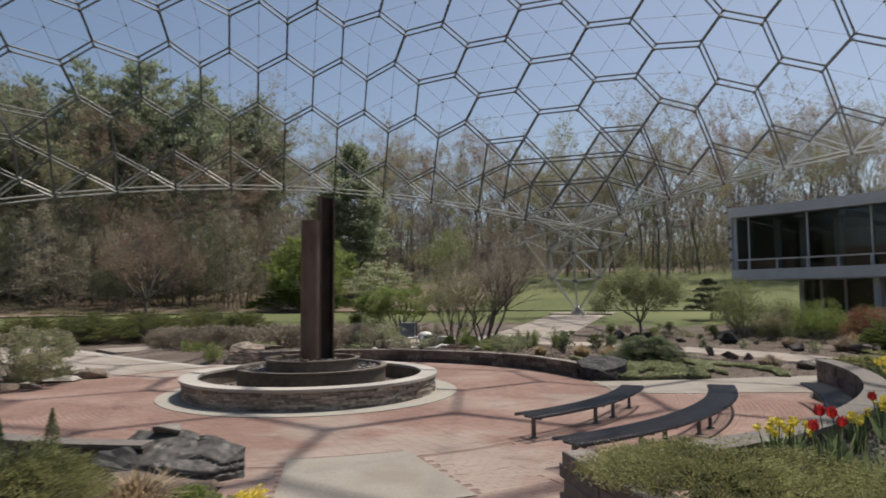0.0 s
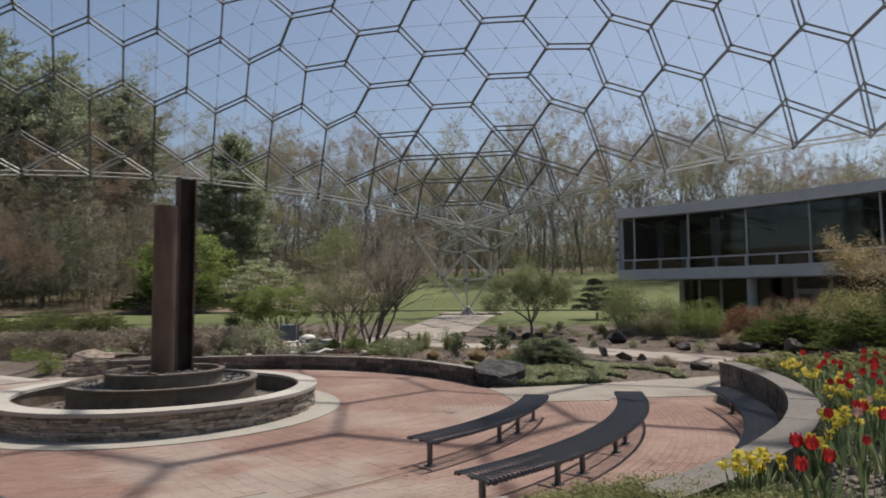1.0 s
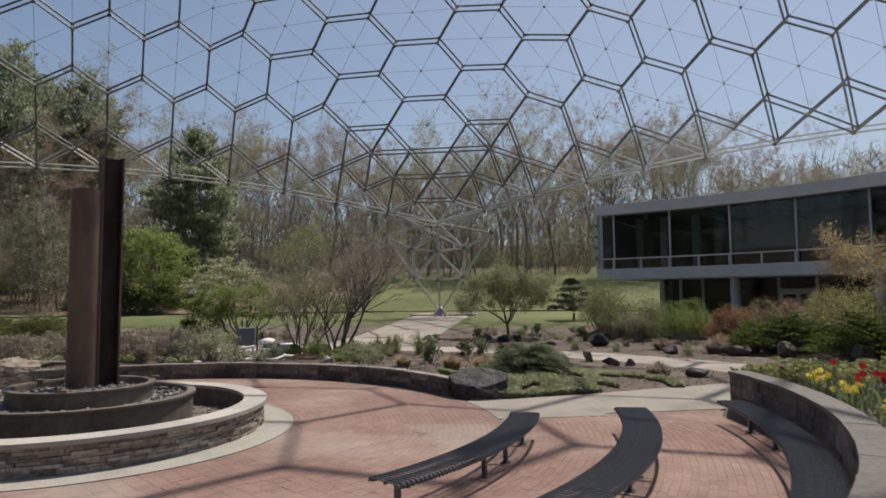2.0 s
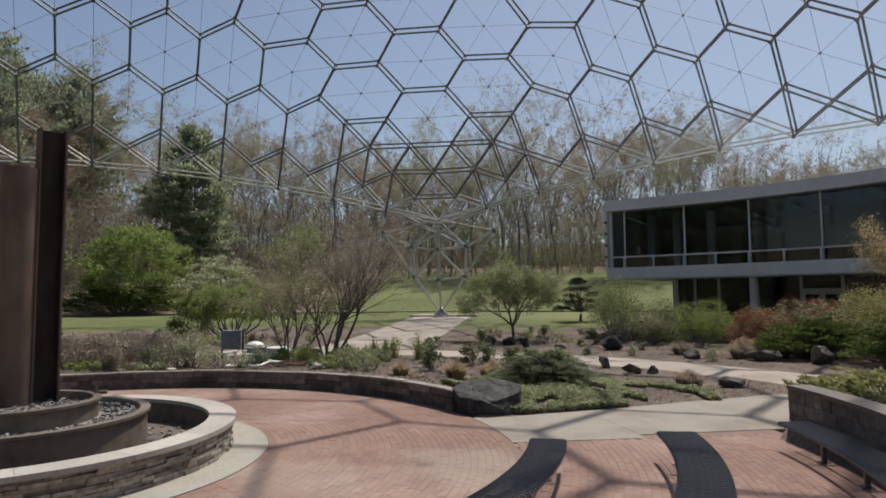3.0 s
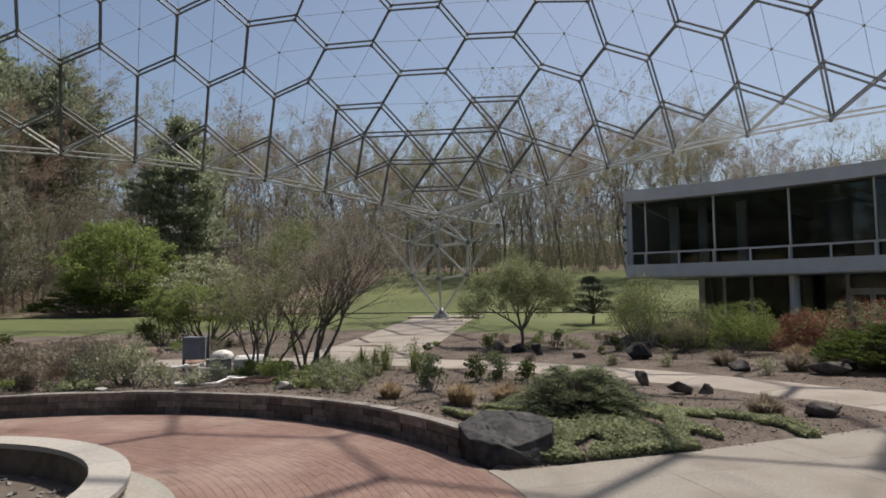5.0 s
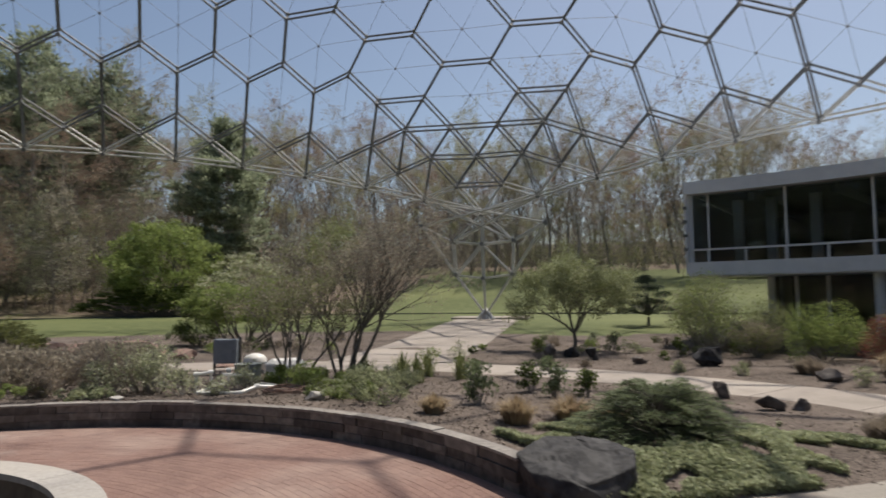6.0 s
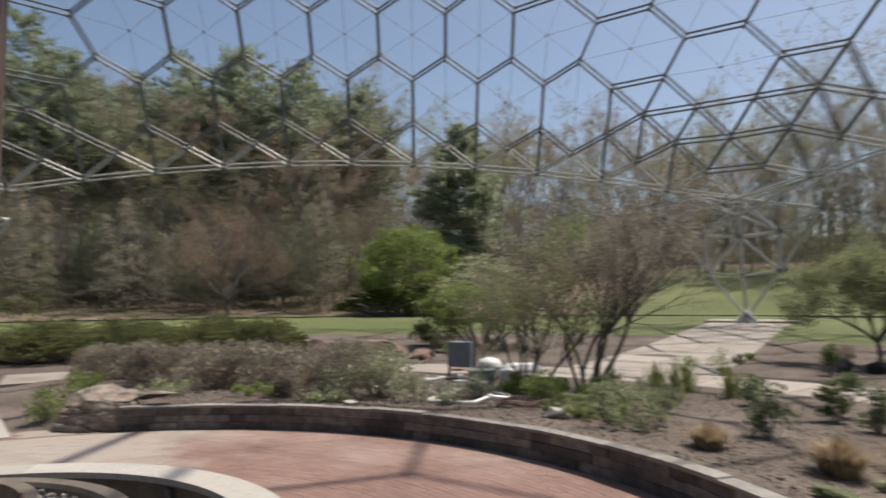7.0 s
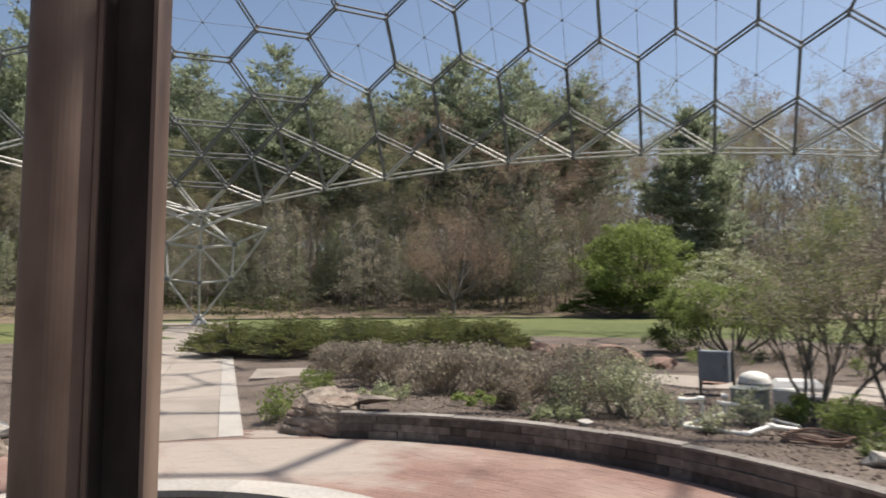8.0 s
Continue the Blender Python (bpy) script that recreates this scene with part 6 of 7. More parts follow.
    for k, (x, y, w, h) in enumerate(((1.0, 26.0, 1.0, 0.55), (1.9, 26.6, 1.0, 0.55), (0.1, 27.2, 0.8, 0.5))):
        shrub("low twiggy shrub with sparse grey-green leaves", x, y, w, h, (FRESH, COVER)[k % 2], 2200, 0.05, 296 + k, lump=12, stems=22, group="low twiggy shrubs")
    for k, (x, y, w) in enumerate(((-5.0, 26.6, 2.4), (-7.0, 27.3, 2.6), (-9.2, 28.3, 2.6), (-11.2, 29.3, 2.6), (-12.9, 30.4, 2.2), (-4.0, 28.2, 2.0), (-6.0, 29.2, 2.8), (-8.4, 30.6, 2.8), (-10.6, 31.6, 2.6), (-13.6, 32.0, 2.4), (-5.2, 31.6, 2.4))):
        shrub("grey-brown dormant spirea mound", x, y, w * 1.25, 0.95, HEATH, 8200, 0.085, 300 + k, lump=34, stems=60, group="dormant spirea hedge", aspect=0.22, second=(GREY_BUD, 0.2), axis=lambda p: Vector((p.x * 0.5, p.y * 0.5, 1.0)))
    for k, (x, y, w, d) in enumerate(((-18.6, 33.4, 3.4, 2.6), (-16.4, 35.2, 3.4, 2.8), (-14.2, 37.2, 3.6, 2.8), (-12.4, 39.4, 3.2, 2.6), (-20.4, 35.8, 3.4, 3.0), (-17.6, 37.6, 3.4, 3.0), (-21.0, 32.6, 2.6, 2.2), (-15.4, 40.4, 3.2, 2.8))):
        juniper("wide low green juniper hedge", x, y, w * 1.5, d * 1.5, 1.45, HEDGE, 17000, 320 + k, 0.095, turn=k * 37)
    for k, (x, y, w, h) in enumerate(((-8.28, 23.35, 1.0, 0.66), (-7.0, 25.0, 1.6, 0.35), (-5.0, 25.2, 2.0, 0.3), (-3.4, 24.8, 1.8, 0.3), (-10.4, 26.6, 1.2, 0.5), (-7.2, 37.0, 2.0, 0.7), (-3.4, 38.4, 1.6, 0.7), (-9.6, 36.0, 2.2, 0.6))):
        shrub("low mound of fresh green perennials", x, y, w, h, COVER if k % 2 else FRESH, 900, 0.07, 340 + k, lump=14, stems=6, group="green perennials", z0=0.0)
    leaf_mound("rounded grey-green shrub beside the brick", -11.5, 17.5, 2.9, 1.5, COVER, 22000, 0.062, 350, clumps=80, clump=0.10, second=(HEATH, 0.2))
    leaf_mound("rounded grey-green shrub beside the brick", -12.6, 15.4, 2.4, 1.3, COVER, 12000, 0.062, 351, clumps=50, clump=0.10, second=(HEATH, 0.2))
    juniper("low dark juniper west of the plaza", -15.0, 12.6, 2.6, 2.2, 0.8, JUNIPER, 2600, 352, 0.13)
    # raised bed behind the bench
    juniper("creeping olive-green juniper over the wall", 2.68, 6.15, 2.9, 2.0, 0.27, JUNIPER, 56000, 360, 0.031)
    juniper("creeping olive-green juniper over the wall", 2.6, 5.15, 1.7, 2.1, 0.28, JUNIPER, 32000, 361, 0.031)
    juniper("creeping olive-green juniper over the wall", 4.2, 5.2, 2.6, 2.2, 0.32, JUNIPER, 38000, 362, 0.031)
    juniper("flat mat of olive-green juniper", 10.6, 14.9, 3.2, 2.6, 0.42, JUNIPER, 5200, 363, 0.12)
    juniper("flat mat of olive-green juniper", 12.8, 14.2, 3.4, 3.0, 0.45, JUNIPER, 5200, 364, 0.12)
    juniper("flat mat of olive-green juniper", 11.6, 12.0, 3.2, 2.6, 0.40, JUNIPER, 4600, 365, 0.12)
    # bed beside the way in
    juniper("low olive-green juniper behind the dark slab", -4.45, 6.6, 2.0, 1.6, 0.60, JUNIPER, 30000, 370, 0.036)
    juniper("low olive-green juniper behind the dark slab", -6.0, 6.8, 2.0, 1.6, 0.58, JUNIPER, 20000, 371, 0.036)
    for k, (x, y, h) in enumerate(((-4.80, 7.95, 0.80), (-5.42, 7.9, 0.70))):
        dwarf_spruce("small pointed dwarf spruce above the low wall", x, y, h, 374 + k)
    shrub("low leafy perennials at the bed's edge", -2.75, 7.35, 0.8, 0.3, FRESH, 900, 0.06, 378, lump=12, z0=0)
    shrub("bright yellow flowering mound at the bed's edge", -2.25, 7.65, 0.42, 0.2, DAFFODIL, 420, 0.05, 379, lump=8, z0=0)
    tuft("dry tan grass at the bed's edge", -3.3, 7.0, 0.9, 0.4, STRAW, 380, 380)
    # pale groundcover in front of the juniper
    rnd = random.Random(390)
    pts = []
    while len(pts) < 48000:
        r, a = rnd.uniform(8.0, 13.2), rnd.uniform(5, 27)
        x, y = polar(r, a)
        edge = y - (17.56 + (x - 4.6) * 0.105) - 0.16 * max(0, soft_noise(x, y, 1.7))
        n = soft_noise(x, y, 0.9) + 0.5 * soft_noise(x, y, 2.3)
        if edge < 0.03 or math.hypot(x - 6.15, y - 19.5) < 0.75 or edge > 2.7 or n < -0.06 - 0.16 * (edge < 0.9) + 0.15 * (r > 12.2):
            continue
        pts.append(Vector((x, y, height(x, y) + 0.02 + rnd.random() * (0.09 + 0.10 * max(0, n)))))
    part("groundcover", leaf_geo(pts, 0.055, rnd, 0.6, lie=0.6), COVER, label="pale green leafy groundcover along the walk", kind="stuff")["category"] = "groundcover"
    # bark chips and litter on the nearer beds
    chips = []
    while len(chips) < 38000:
        r, a = (rnd.uniform(7.8, 15.6), rnd.uniform(8, 126)) if len(chips) < 23000 else (rnd.uniform(18.7, 30), rnd.uniform(12, 82))
        x, y = polar(r, a)
        if y - (17.52 + (x - 4.6) * 0.105) < 0.05 or (x + 8.7) * 0.643 + (y - 22.5) * 0.766 < 0.1 or r > 16 and abs(a - 69.14) * r < 145:
            continue
        chips.append(Vector((x, y, height(x, y) + rnd.uniform(0.0, 0.02))))
    part("bark_chips", leaf_geo(chips, 0.062, rnd, 0.38, lie=0.3), SOIL_CHIP, label="loose bark chips and dead leaves on the bed", kind="stuff")["category"] = "mulch"

    # low perennials, dry stalks and stones over the mulch beyond the ring walk
    mixed = (("low grey-green perennial clump in mulch", COVER), ("small fresh green perennial clump in mulch", FRESH), ("dry brown seed-head clump in mulch", HEATH), ("small dark evergreen mound in mulch", YEW))
    n = 0
    while n < 64:
        r, a = rnd.uniform(19.0, 30.5), rnd.uniform(22, 66) if n < 44 else rnd.uniform(74, 100)
        x, y = polar(r, a)
        label, m = mixed[(0, 2, 1, 2, 0, 3)[n % 6]]
        w = rnd.uniform(0.45, 1.1)
        shrub(label, x, y, w, w * rnd.uniform(0.4, 0.75), m, 260, 0.075, 700 + n, lump=7, stems=10, group="perennials over the mulch", z0=0.0)
        n += 1


plant_garden()


# ---- boulders ----
def hewn_rock(label, x, y, turn, corners, mat, seed, name="boulder", rough=0.035, bedding=0.0, cell=0.07):
    """A rock with flat broken faces: the hull of its corners, cut fine, with worn edges, chips, and cracks along the bedding."""
    bm = bmesh.new()
    for c in corners:
        bm.verts.new(c)
    bmesh.ops.convex_hull(bm, input=bm.verts)
    bmesh.ops.delete(bm, geom=[v for v in bm.verts if not v.link_faces], context="VERTS")
    bmesh.ops.bevel(bm, geom=bm.edges[:], offset=0.014, segments=2, affect="EDGES", profile=0.55)
    bmesh.ops.triangulate(bm, faces=bm.faces)
    for _ in range(4):
        long = [e for e in bm.edges if e.calc_length() > cell]
        if not long:
            break
        bmesh.ops.subdivide_edges(bm, edges=long, cuts=1)
        bmesh.ops.triangulate(bm, faces=bm.faces)
    bm.normal_update()
    shift = []
    for v in bm.verts:
        p = v.co
        chip = noise.fractal(p * 2.6 + Vector((seed, 0, 0)), 0.8, 2.1, 5) * rough
        step = abs(noise.noise(Vector((p.x * 1.3 + p.y * 0.5, p.y * 1.1, p.z * 5.0 + seed))))
        crack = bedding * (1 - ease(step, 0.0, 0.10))
        shift.append((v, v.normal * (chip - crack)))
    for v, d in shift:
        v.co += d
    me = bpy.data.meshes.new(name)
    bm.to_mesh(me)
    bm.free()
    me.materials.append(mat)
    ob = new(name, me)
    ob.matrix_world = pose(x, y, -0.02, 0, 0, turn)
    return tagged(ob, label, "rock")


def boulders():
    hewn_rock("large black glassy boulder with broken faces at the wall's end", 4.42, 18.12, -20,
              ((-0.56, -0.16, 0), (-0.2, -0.5, 0), (0.45, -0.38, 0), (0.72, 0.1, 0), (0.4, 0.55, 0), (-0.5, 0.5, 0), (-0.70, 0.02, 0.50), (-0.36, 0.45, 0.62), (0.35, 0.5, 0.60), (0.70, 0.2, 0.55), (-0.52, -0.26, 0.36), (0.1, -0.5, 0.30), (0.64, -0.12, 0.42)), DARK_ROCK, 15, rough=0.026, bedding=0.018)
    hewn_rock("tan layered sandstone boulder at the wall's end", -7.12, 23.22, 27,
              ((-0.73, -0.21, 0), (-0.32, -0.44, 0), (0.54, -0.42, 0), (0.73, -0.05, 0), (0.54, 0.44, 0), (-0.59, 0.42, 0), (-0.65, -0.11, 0.34), (-0.45, 0.26, 0.66), (0.05, 0.32, 0.8), (0.67, 0.16, 0.64), (0.59, -0.32, 0.52), (-0.16, -0.38, 0.59)), TAN_ROCK, 402, rough=0.05, bedding=0.05, cell=0.06)
    rock("flat tan sandstone slab beside the boulder", -6.30, 23.72, 0.8, 0.5, 0.2, TAN_ROCK, 403, turn=15, corners=12, sink=0.1, rough=0.08, z=0.46)
    hewn_rock("broad cracked dark slab rock at the bed's edge", -3.62, 8.6, 0,
              ((-0.98, -0.3, 0), (-0.3, -0.46, 0), (0.6, -0.42, 0), (1.02, -0.1, 0), (0.72, 0.4, 0), (-0.72, 0.45, 0), (-0.92, -0.15, 0.30), (-0.55, 0.3, 0.56), (0.15, 0.35, 0.54), (0.98, 0.05, 0.38), (0.66, -0.38, 0.16), (-0.2, -0.40, 0.26)), SLAB_ROCK, 404, "slab_rock", 0.03, 0.035, 0.05)
    rock("small pale rock lying on the dark slab", -3.8, 8.86, 0.42, 0.3, 0.16, FLAG, 407, turn=12, sink=0.35, rough=0.1, z=0.52)
    rock("small cracked dark rock leaning on the slab", -4.15, 8.25, 0.7, 0.6, 0.5, DARK_ROCK, 405, turn=30, corners=14, sink=0.1, rough=0.14, z=0.02)
    for k, (x, y, sx, sy, sz, m) in enumerate(((9.89, 22.35, 0.62, 0.42, 0.36, BROWN_ROCK), (10.45, 22.2, 0.46, 0.34, 0.28, BROWN_ROCK), (9.85, 23.9, 0.42, 0.36, 0.42, GREY_ROCK), (10.9, 19.4, 0.62, 0.4, 0.34, BROWN_ROCK),
                                               (13.4, 30.2, 0.95, 0.75, 0.72, DARK_ROCK), (11.56, 31.3, 0.75, 0.5, 0.34, GREY_ROCK), (14.4, 26.2, 0.75, 0.5, 0.42, BROWN_ROCK), (16.0, 24.6, 1.2, 0.6, 0.5, BROWN_ROCK), (17.0, 23.2, 1.1, 0.75, 0.7, GREY_ROCK),
                                               (9.5, 34.7, 1.0, 0.55, 0.6, GREY_ROCK), (10.5, 32.7, 0.7, 0.6, 0.55, DARK_ROCK), (10.2, 34.2, 0.6, 0.5, 0.5, DARK_ROCK), (18.2, 21.2, 1.1, 0.7, 0.7, GREY_ROCK), (17.4, 25.4, 0.9, 0.6, 0.42, DARK_ROCK))):
        rock("black broken boulder in the mulch" if m is DARK_ROCK else "dark brown boulder in the mulch" if m is BROWN_ROCK else "grey field boulder in the mulch", x, y, sx, sy, sz, m, 410 + k, turn=k * 47, group="boulders in the bed", rough=0.12, corners=12 + k % 5, sink=0.15)
    for k, (x, y, sx, sy, sz) in enumerate(((-6.4, 37.6, 2.6, 1.2, 0.9), (-8.6, 39.2, 2.2, 1.2, 0.7), (-4.4, 36.8, 1.4, 0.9, 0.5), (-10.8, 41.4, 2.0, 1.0, 0.5), (-2.2, 33.4, 1.2, 0.8, 0.4))):
        rock("flat red-brown sandstone boulder", x, y, sx, sy, sz, RED_ROCK, 430 + k, turn=k * 61, group="red sandstone boulders", rough=0.14)
    for k, (x, y, sx, sy, sz) in enumerate(((-10.5, 19.15, 1.0, 0.6, 0.42), (-10.9, 18.35, 1.1, 0.5, 0.2), (-11.3, 19.8, 0.7, 0.6, 0.45), (-11.0, 17.2, 0.8, 0.5, 0.22), (-13.5, 31.2, 1.2, 0.8, 0.5))):
        rock("pale tan sandstone rock beside the brick", x, y, sx, sy, sz, TAN_ROCK if k in (0, 4) else COPING, 440 + k, turn=k * 33, group="pale sandstone rocks", rough=0.12)
    rock("pale grey boulder by the juniper hedge", -14.6, 34.6, 1.5, 0.9, 0.6, FLAG, 450, rough=0.1)
    rock("pale grey boulder by the juniper hedge", -11.6, 38.0, 1.3, 0.8, 0.6, GREY_ROCK, 451, rough=0.1)


boulders()


# ---- pump equipment behind the wall ----
def pump_set():
    x, y = -1.68, 30.7
    z = height(x, y)
    c = thing("utility_cabinet", x, y, z, "blue-grey steel utility cabinet on two posts", "cabinet", turn=-12)
    part("body", Geo().box(pose(0, 0, 0.66), 0.70, 0.32, 0.70, 0.015), GREY_BOX, c)
    part("door", Geo().box(pose(0, -0.17, 0.66), 0.62, 0.02, 0.62), GREY_BOX, c)
    part("hasp", Geo().box(pose(0.26, -0.19, 0.66), 0.03, 0.02, 0.09), HUB, c)
    for sx in (-0.39, 0.39):
        part("post", Geo().box(pose(sx, 0.05, 0.52), 0.06, 0.06, 1.12, 0.01), BARK, c)
    t = thing("filter_tank", -0.86, 30.6, height(-0.86, 30.6), "white pool-filter tank with a domed lid", "tank")
    prof = [(0.0, 0.10), (0.3, 0.12), (0.38, 0.2), (0.40, 0.34), (0.38, 0.48), (0.3, 0.58), (0.12, 0.64), (0.0, 0.64)]
    t.scale = (0.86, 0.86, 0.9)
    part("body", Geo().lathe(prof, 0, 0, 28), WHITE_PVC, t, smooth=True)
    part("collar", Geo().lathe([(0.42, 0.32), (0.42, 0.37), (0.38, 0.37), (0.38, 0.32)], 0, 0, 28), GREY_BOX, t)
    for a in (30, 150, 270):
        part("foot", Geo().tube((0.3 * math.cos(radians(a)), 0.3 * math.sin(radians(a)), -0.02), (0.25 * math.cos(radians(a)), 0.25 * math.sin(radians(a)), 0.2), 0.04, n=8), GREY_BOX, t)
    d = thing("grey_drum", -0.62, 27.6, height(-0.62, 27.6), "dull grey-green drum with a flat lid", "drum")
    part("body", Geo().lathe([(0.0, -0.02), (0.31, -0.02), (0.33, 0.1), (0.33, 0.40), (0.31, 0.44), (0.0, 0.44)], 0, 0, 26), DRUM, d, smooth=False)
    part("lid", Geo().lathe([(0.0, 0.44), (0.345, 0.44), (0.345, 0.475), (0.0, 0.49)], 0, 0, 26), DRUM, d)
    s = thing("white_cover", -0.15, 33.0, height(-0.15, 33.0), "white moulded cover lying on the soil", "cover")
    part("shell", Geo().box(pose(0, 0, 0.2, 4, 0, 15), 1.15, 0.7, 0.3, 0.12), WHITE_PVC, s)
    p = thing("pump_unit", -0.05, 28.8, height(-0.05, 28.8), "grey pump motor beside white pipes", "pump")
    part("motor", Geo().tube((0.15, 0, 0.24), (0.55, 0.1, 0.24), 0.13, n=16, caps=True), BLACK_STEEL, p)
    part("housing", Geo().box(pose(-0.08, 0, 0.26, 0, 0, 10), 0.42, 0.34, 0.4, 0.03), WHITE_PVC, p)
    part("base", Geo().box(pose(0.15, 0.05, 0.03), 0.95, 0.4, 0.08, 0.01), BLACK_STEEL, p)
    pipes = thing("pipework", -0.72, 25.4, height(-0.72, 25.4), "jumble of white plastic pipes and elbows in the bed", "pipes")
    runs = (((-0.62, -0.1, 0.0), (-0.60, -0.1, 0.34)), ((-0.60, -0.1, 0.34), (-0.34, 0.0, 0.36)), ((-0.34, 0.0, 0.36), (-0.32, 0.02, 0.05)), ((-0.5, -0.5, 0.05), (0.35, -0.62, 0.05)), ((0.35, -0.62, 0.05), (0.62, -0.3, 0.12)),
            ((0.62, -0.3, 0.12), (0.95, -0.15, 0.08)), ((-0.2, 0.5, 0.26), (0.4, 0.4, 0.24)), ((0.4, 0.4, 0.24), (0.42, 0.4, 0.0)), ((-0.15, 0.9, 0.05), (-0.15, 0.9, 0.3)), ((0.55, 0.7, 0.04), (0.95, 0.2, 0.06)), ((-0.55, -0.3, 0.03), (-0.1, 0.4, 0.12)))
    pipes.scale = (1.05, 1.1, 1.15)
    for a, b in runs:
        part("pipe", Geo().tube(a, b, 0.03, n=10, caps=True), WHITE_PVC, pipes)
    for a in ((-0.60, -0.1, 0.34), (-0.34, 0.0, 0.36), (0.35, -0.62, 0.05), (0.62, -0.3, 0.12), (0.4, 0.4, 0.24), (-0.15, 0.9, 0.3)):
        part("elbow", Geo().tube(Vector(a) - Vector((0.05, 0.01, 0)), Vector(a) + Vector((0.05, 0.01, 0)), 0.045, n=10, caps=True), WHITE_PVC, pipes)
    h = thing("coiled_hose", 0.55, 24.75, height(0.55, 24.75), "coil of dull red hose on the soil", "hose")
    g = Geo()
    pts = [Vector((0.40 * math.cos(k * 0.42) * (1 + 0.16 * math.sin(k * 0.37)), 0.30 * math.sin(k * 0.42) * (1 + 0.14 * math.sin(k * 0.23)), 0.02 + 0.0016 * k + 0.015 * math.sin(k * 1.3))) for k in range(84)]
    for a, b in zip(pts, pts[1:]):
        g.tube(a, b, 0.011, n=6)
    part("coil", g, RED_ROCK, h)
    for k, (x, y, s) in enumerate(((1.2, 23.75, 0.36), (-2.6, 24.3, 0.22))):
        rock("small white limestone rock on the wall's edge", x, y, s * 1.3, s, s * 0.6, COPING, 470 + k, group="white edge rocks", rough=0.1)


pump_set()


# ---- tulips and daffodils ----
def tulip(petal, label, seed):
    rnd = random.Random(seed)
    t = thing("tulip", 0, 0, -50, label, "flower", "tulips in the raised bed")
    h = 0.46
    part("stem", Geo().tube((0, 0, -0.03), (0.02, 0.01, h), 0.006, 0.005, n=5), BULB_LEAF, t)
    for k in range(3):
        g, a = Geo(), 2.1 * k + rnd.random()
        c, s = math.cos(a), math.sin(a)
        rows = [(0.0, 0.02, 0.02), (0.05, 0.16, 0.034), (0.09, 0.27, 0.028), (0.14, 0.35, 0.004)]
        for r, z, w in rows:
            g.v += [(c * r - s * w, s * r + c * w, z), (c * (r - 0.012), s * (r - 0.012), z), (c * r + s * w, s * r - c * w, z)]
        g.f += [(3 * i + e, 3 * i + e + 1, 3 * i + e + 4, 3 * i + e + 3) for i in range(3) for e in (0, 1)]
        part("leaf", g, BULB_LEAF, t)
    for k in range(6):
        b = Geo()
        a, o = k * math.pi / 3, (0.0 if k % 2 else 0.004)
        c, s = math.cos(a), math.sin(a)
        n = len(b.v)
        for r, z, w in ((0.006, 0.0, 0.012), (0.032 + o, 0.02, 0.026), (0.036 + o, 0.05, 0.027), (0.030 + o, 0.075, 0.012), (0.034 + o, 0.088, 0.002)):
            b.v += [(0.02 + c * r - s * w, 0.01 + s * r + c * w, h + z), (0.02 + c * (r + 0.004), 0.01 + s * (r + 0.004), h + z), (0.02 + c * r + s * w, 0.01 + s * r - c * w, h + z)]
        b.f += [(n + 3 * i + e, n + 3 * i + e + 1, n + 3 * i + e + 4, n + 3 * i + e + 3) for i in range(4) for e in (0, 1)]
        part("petal", b, petal, t)
    return t


def daffodil(seed):
    """A clump of narrow leaves with several trumpet flowers."""
    rnd = random.Random(seed)
    t = thing("daffodil", 0, 0, -50, "clump of yellow daffodils in bloom", "flower", "daffodils in the raised bed")
    g = Geo()
    for _ in range(26):
        a, u = rnd.uniform(0, 6.28), rnd.random()
        o = Vector((math.cos(a), math.sin(a), 0))
        w = Vector((-o.y, o.x, 0)) * 0.006
        p, q, e = o * 0.05 * u, o * (0.05 + 0.05 * u) + Vector((0, 0, 0.2)), o * (0.08 + 0.12 * u) + Vector((0, 0, 0.30 + rnd.uniform(-0.06, 0.03)))
        n = len(g.v)
        g.v += [tuple(v) for v in (p - w, p + w, q + w, q - w, e)]
        g.f += [(n, n + 1, n + 2, n + 3), (n + 3, n + 2, n + 4)]
    part("foliage", g, BULB_LEAF, t)
    for k in range(7):
        a = k * 0.9 + rnd.random() * 0.5
        r = rnd.uniform(0.03, 0.13)
        top = Vector((r * math.cos(a), r * math.sin(a), 0.33 + rnd.uniform(-0.04, 0.05)))
        stem = part("flower_stem", Geo().tube((top.x * 0.4, top.y * 0.4, -0.03), top, 0.004, n=4), BULB_LEAF, t)
        d = Vector((math.cos(a) + rnd.gauss(0, 0.4), math.sin(a) + rnd.gauss(0, 0.4), 0.25)).normalized()
        u = d.cross(Vector((0, 0, 1))).normalized()
        v = d.cross(u)
        f = Geo()
        for j in range(6):
            b = j * math.pi / 3
            c = u * math.cos(b) + v * math.sin(b)
            s = u * -math.sin(b) + v * math.cos(b)
            n = len(f.v)
            f.v += [tuple(q) for q in (top, top + c * 0.025 + s * 0.013, top + c * 0.048 - d * 0.004, top + c * 0.025 - s * 0.013)]
            f.f.append((n, n + 1, n + 2, n + 3))
        f.tube(top, top + d * 0.03, 0.010, 0.017, n=8)
        part("flower", f, DAFFODIL, stem)
    return t


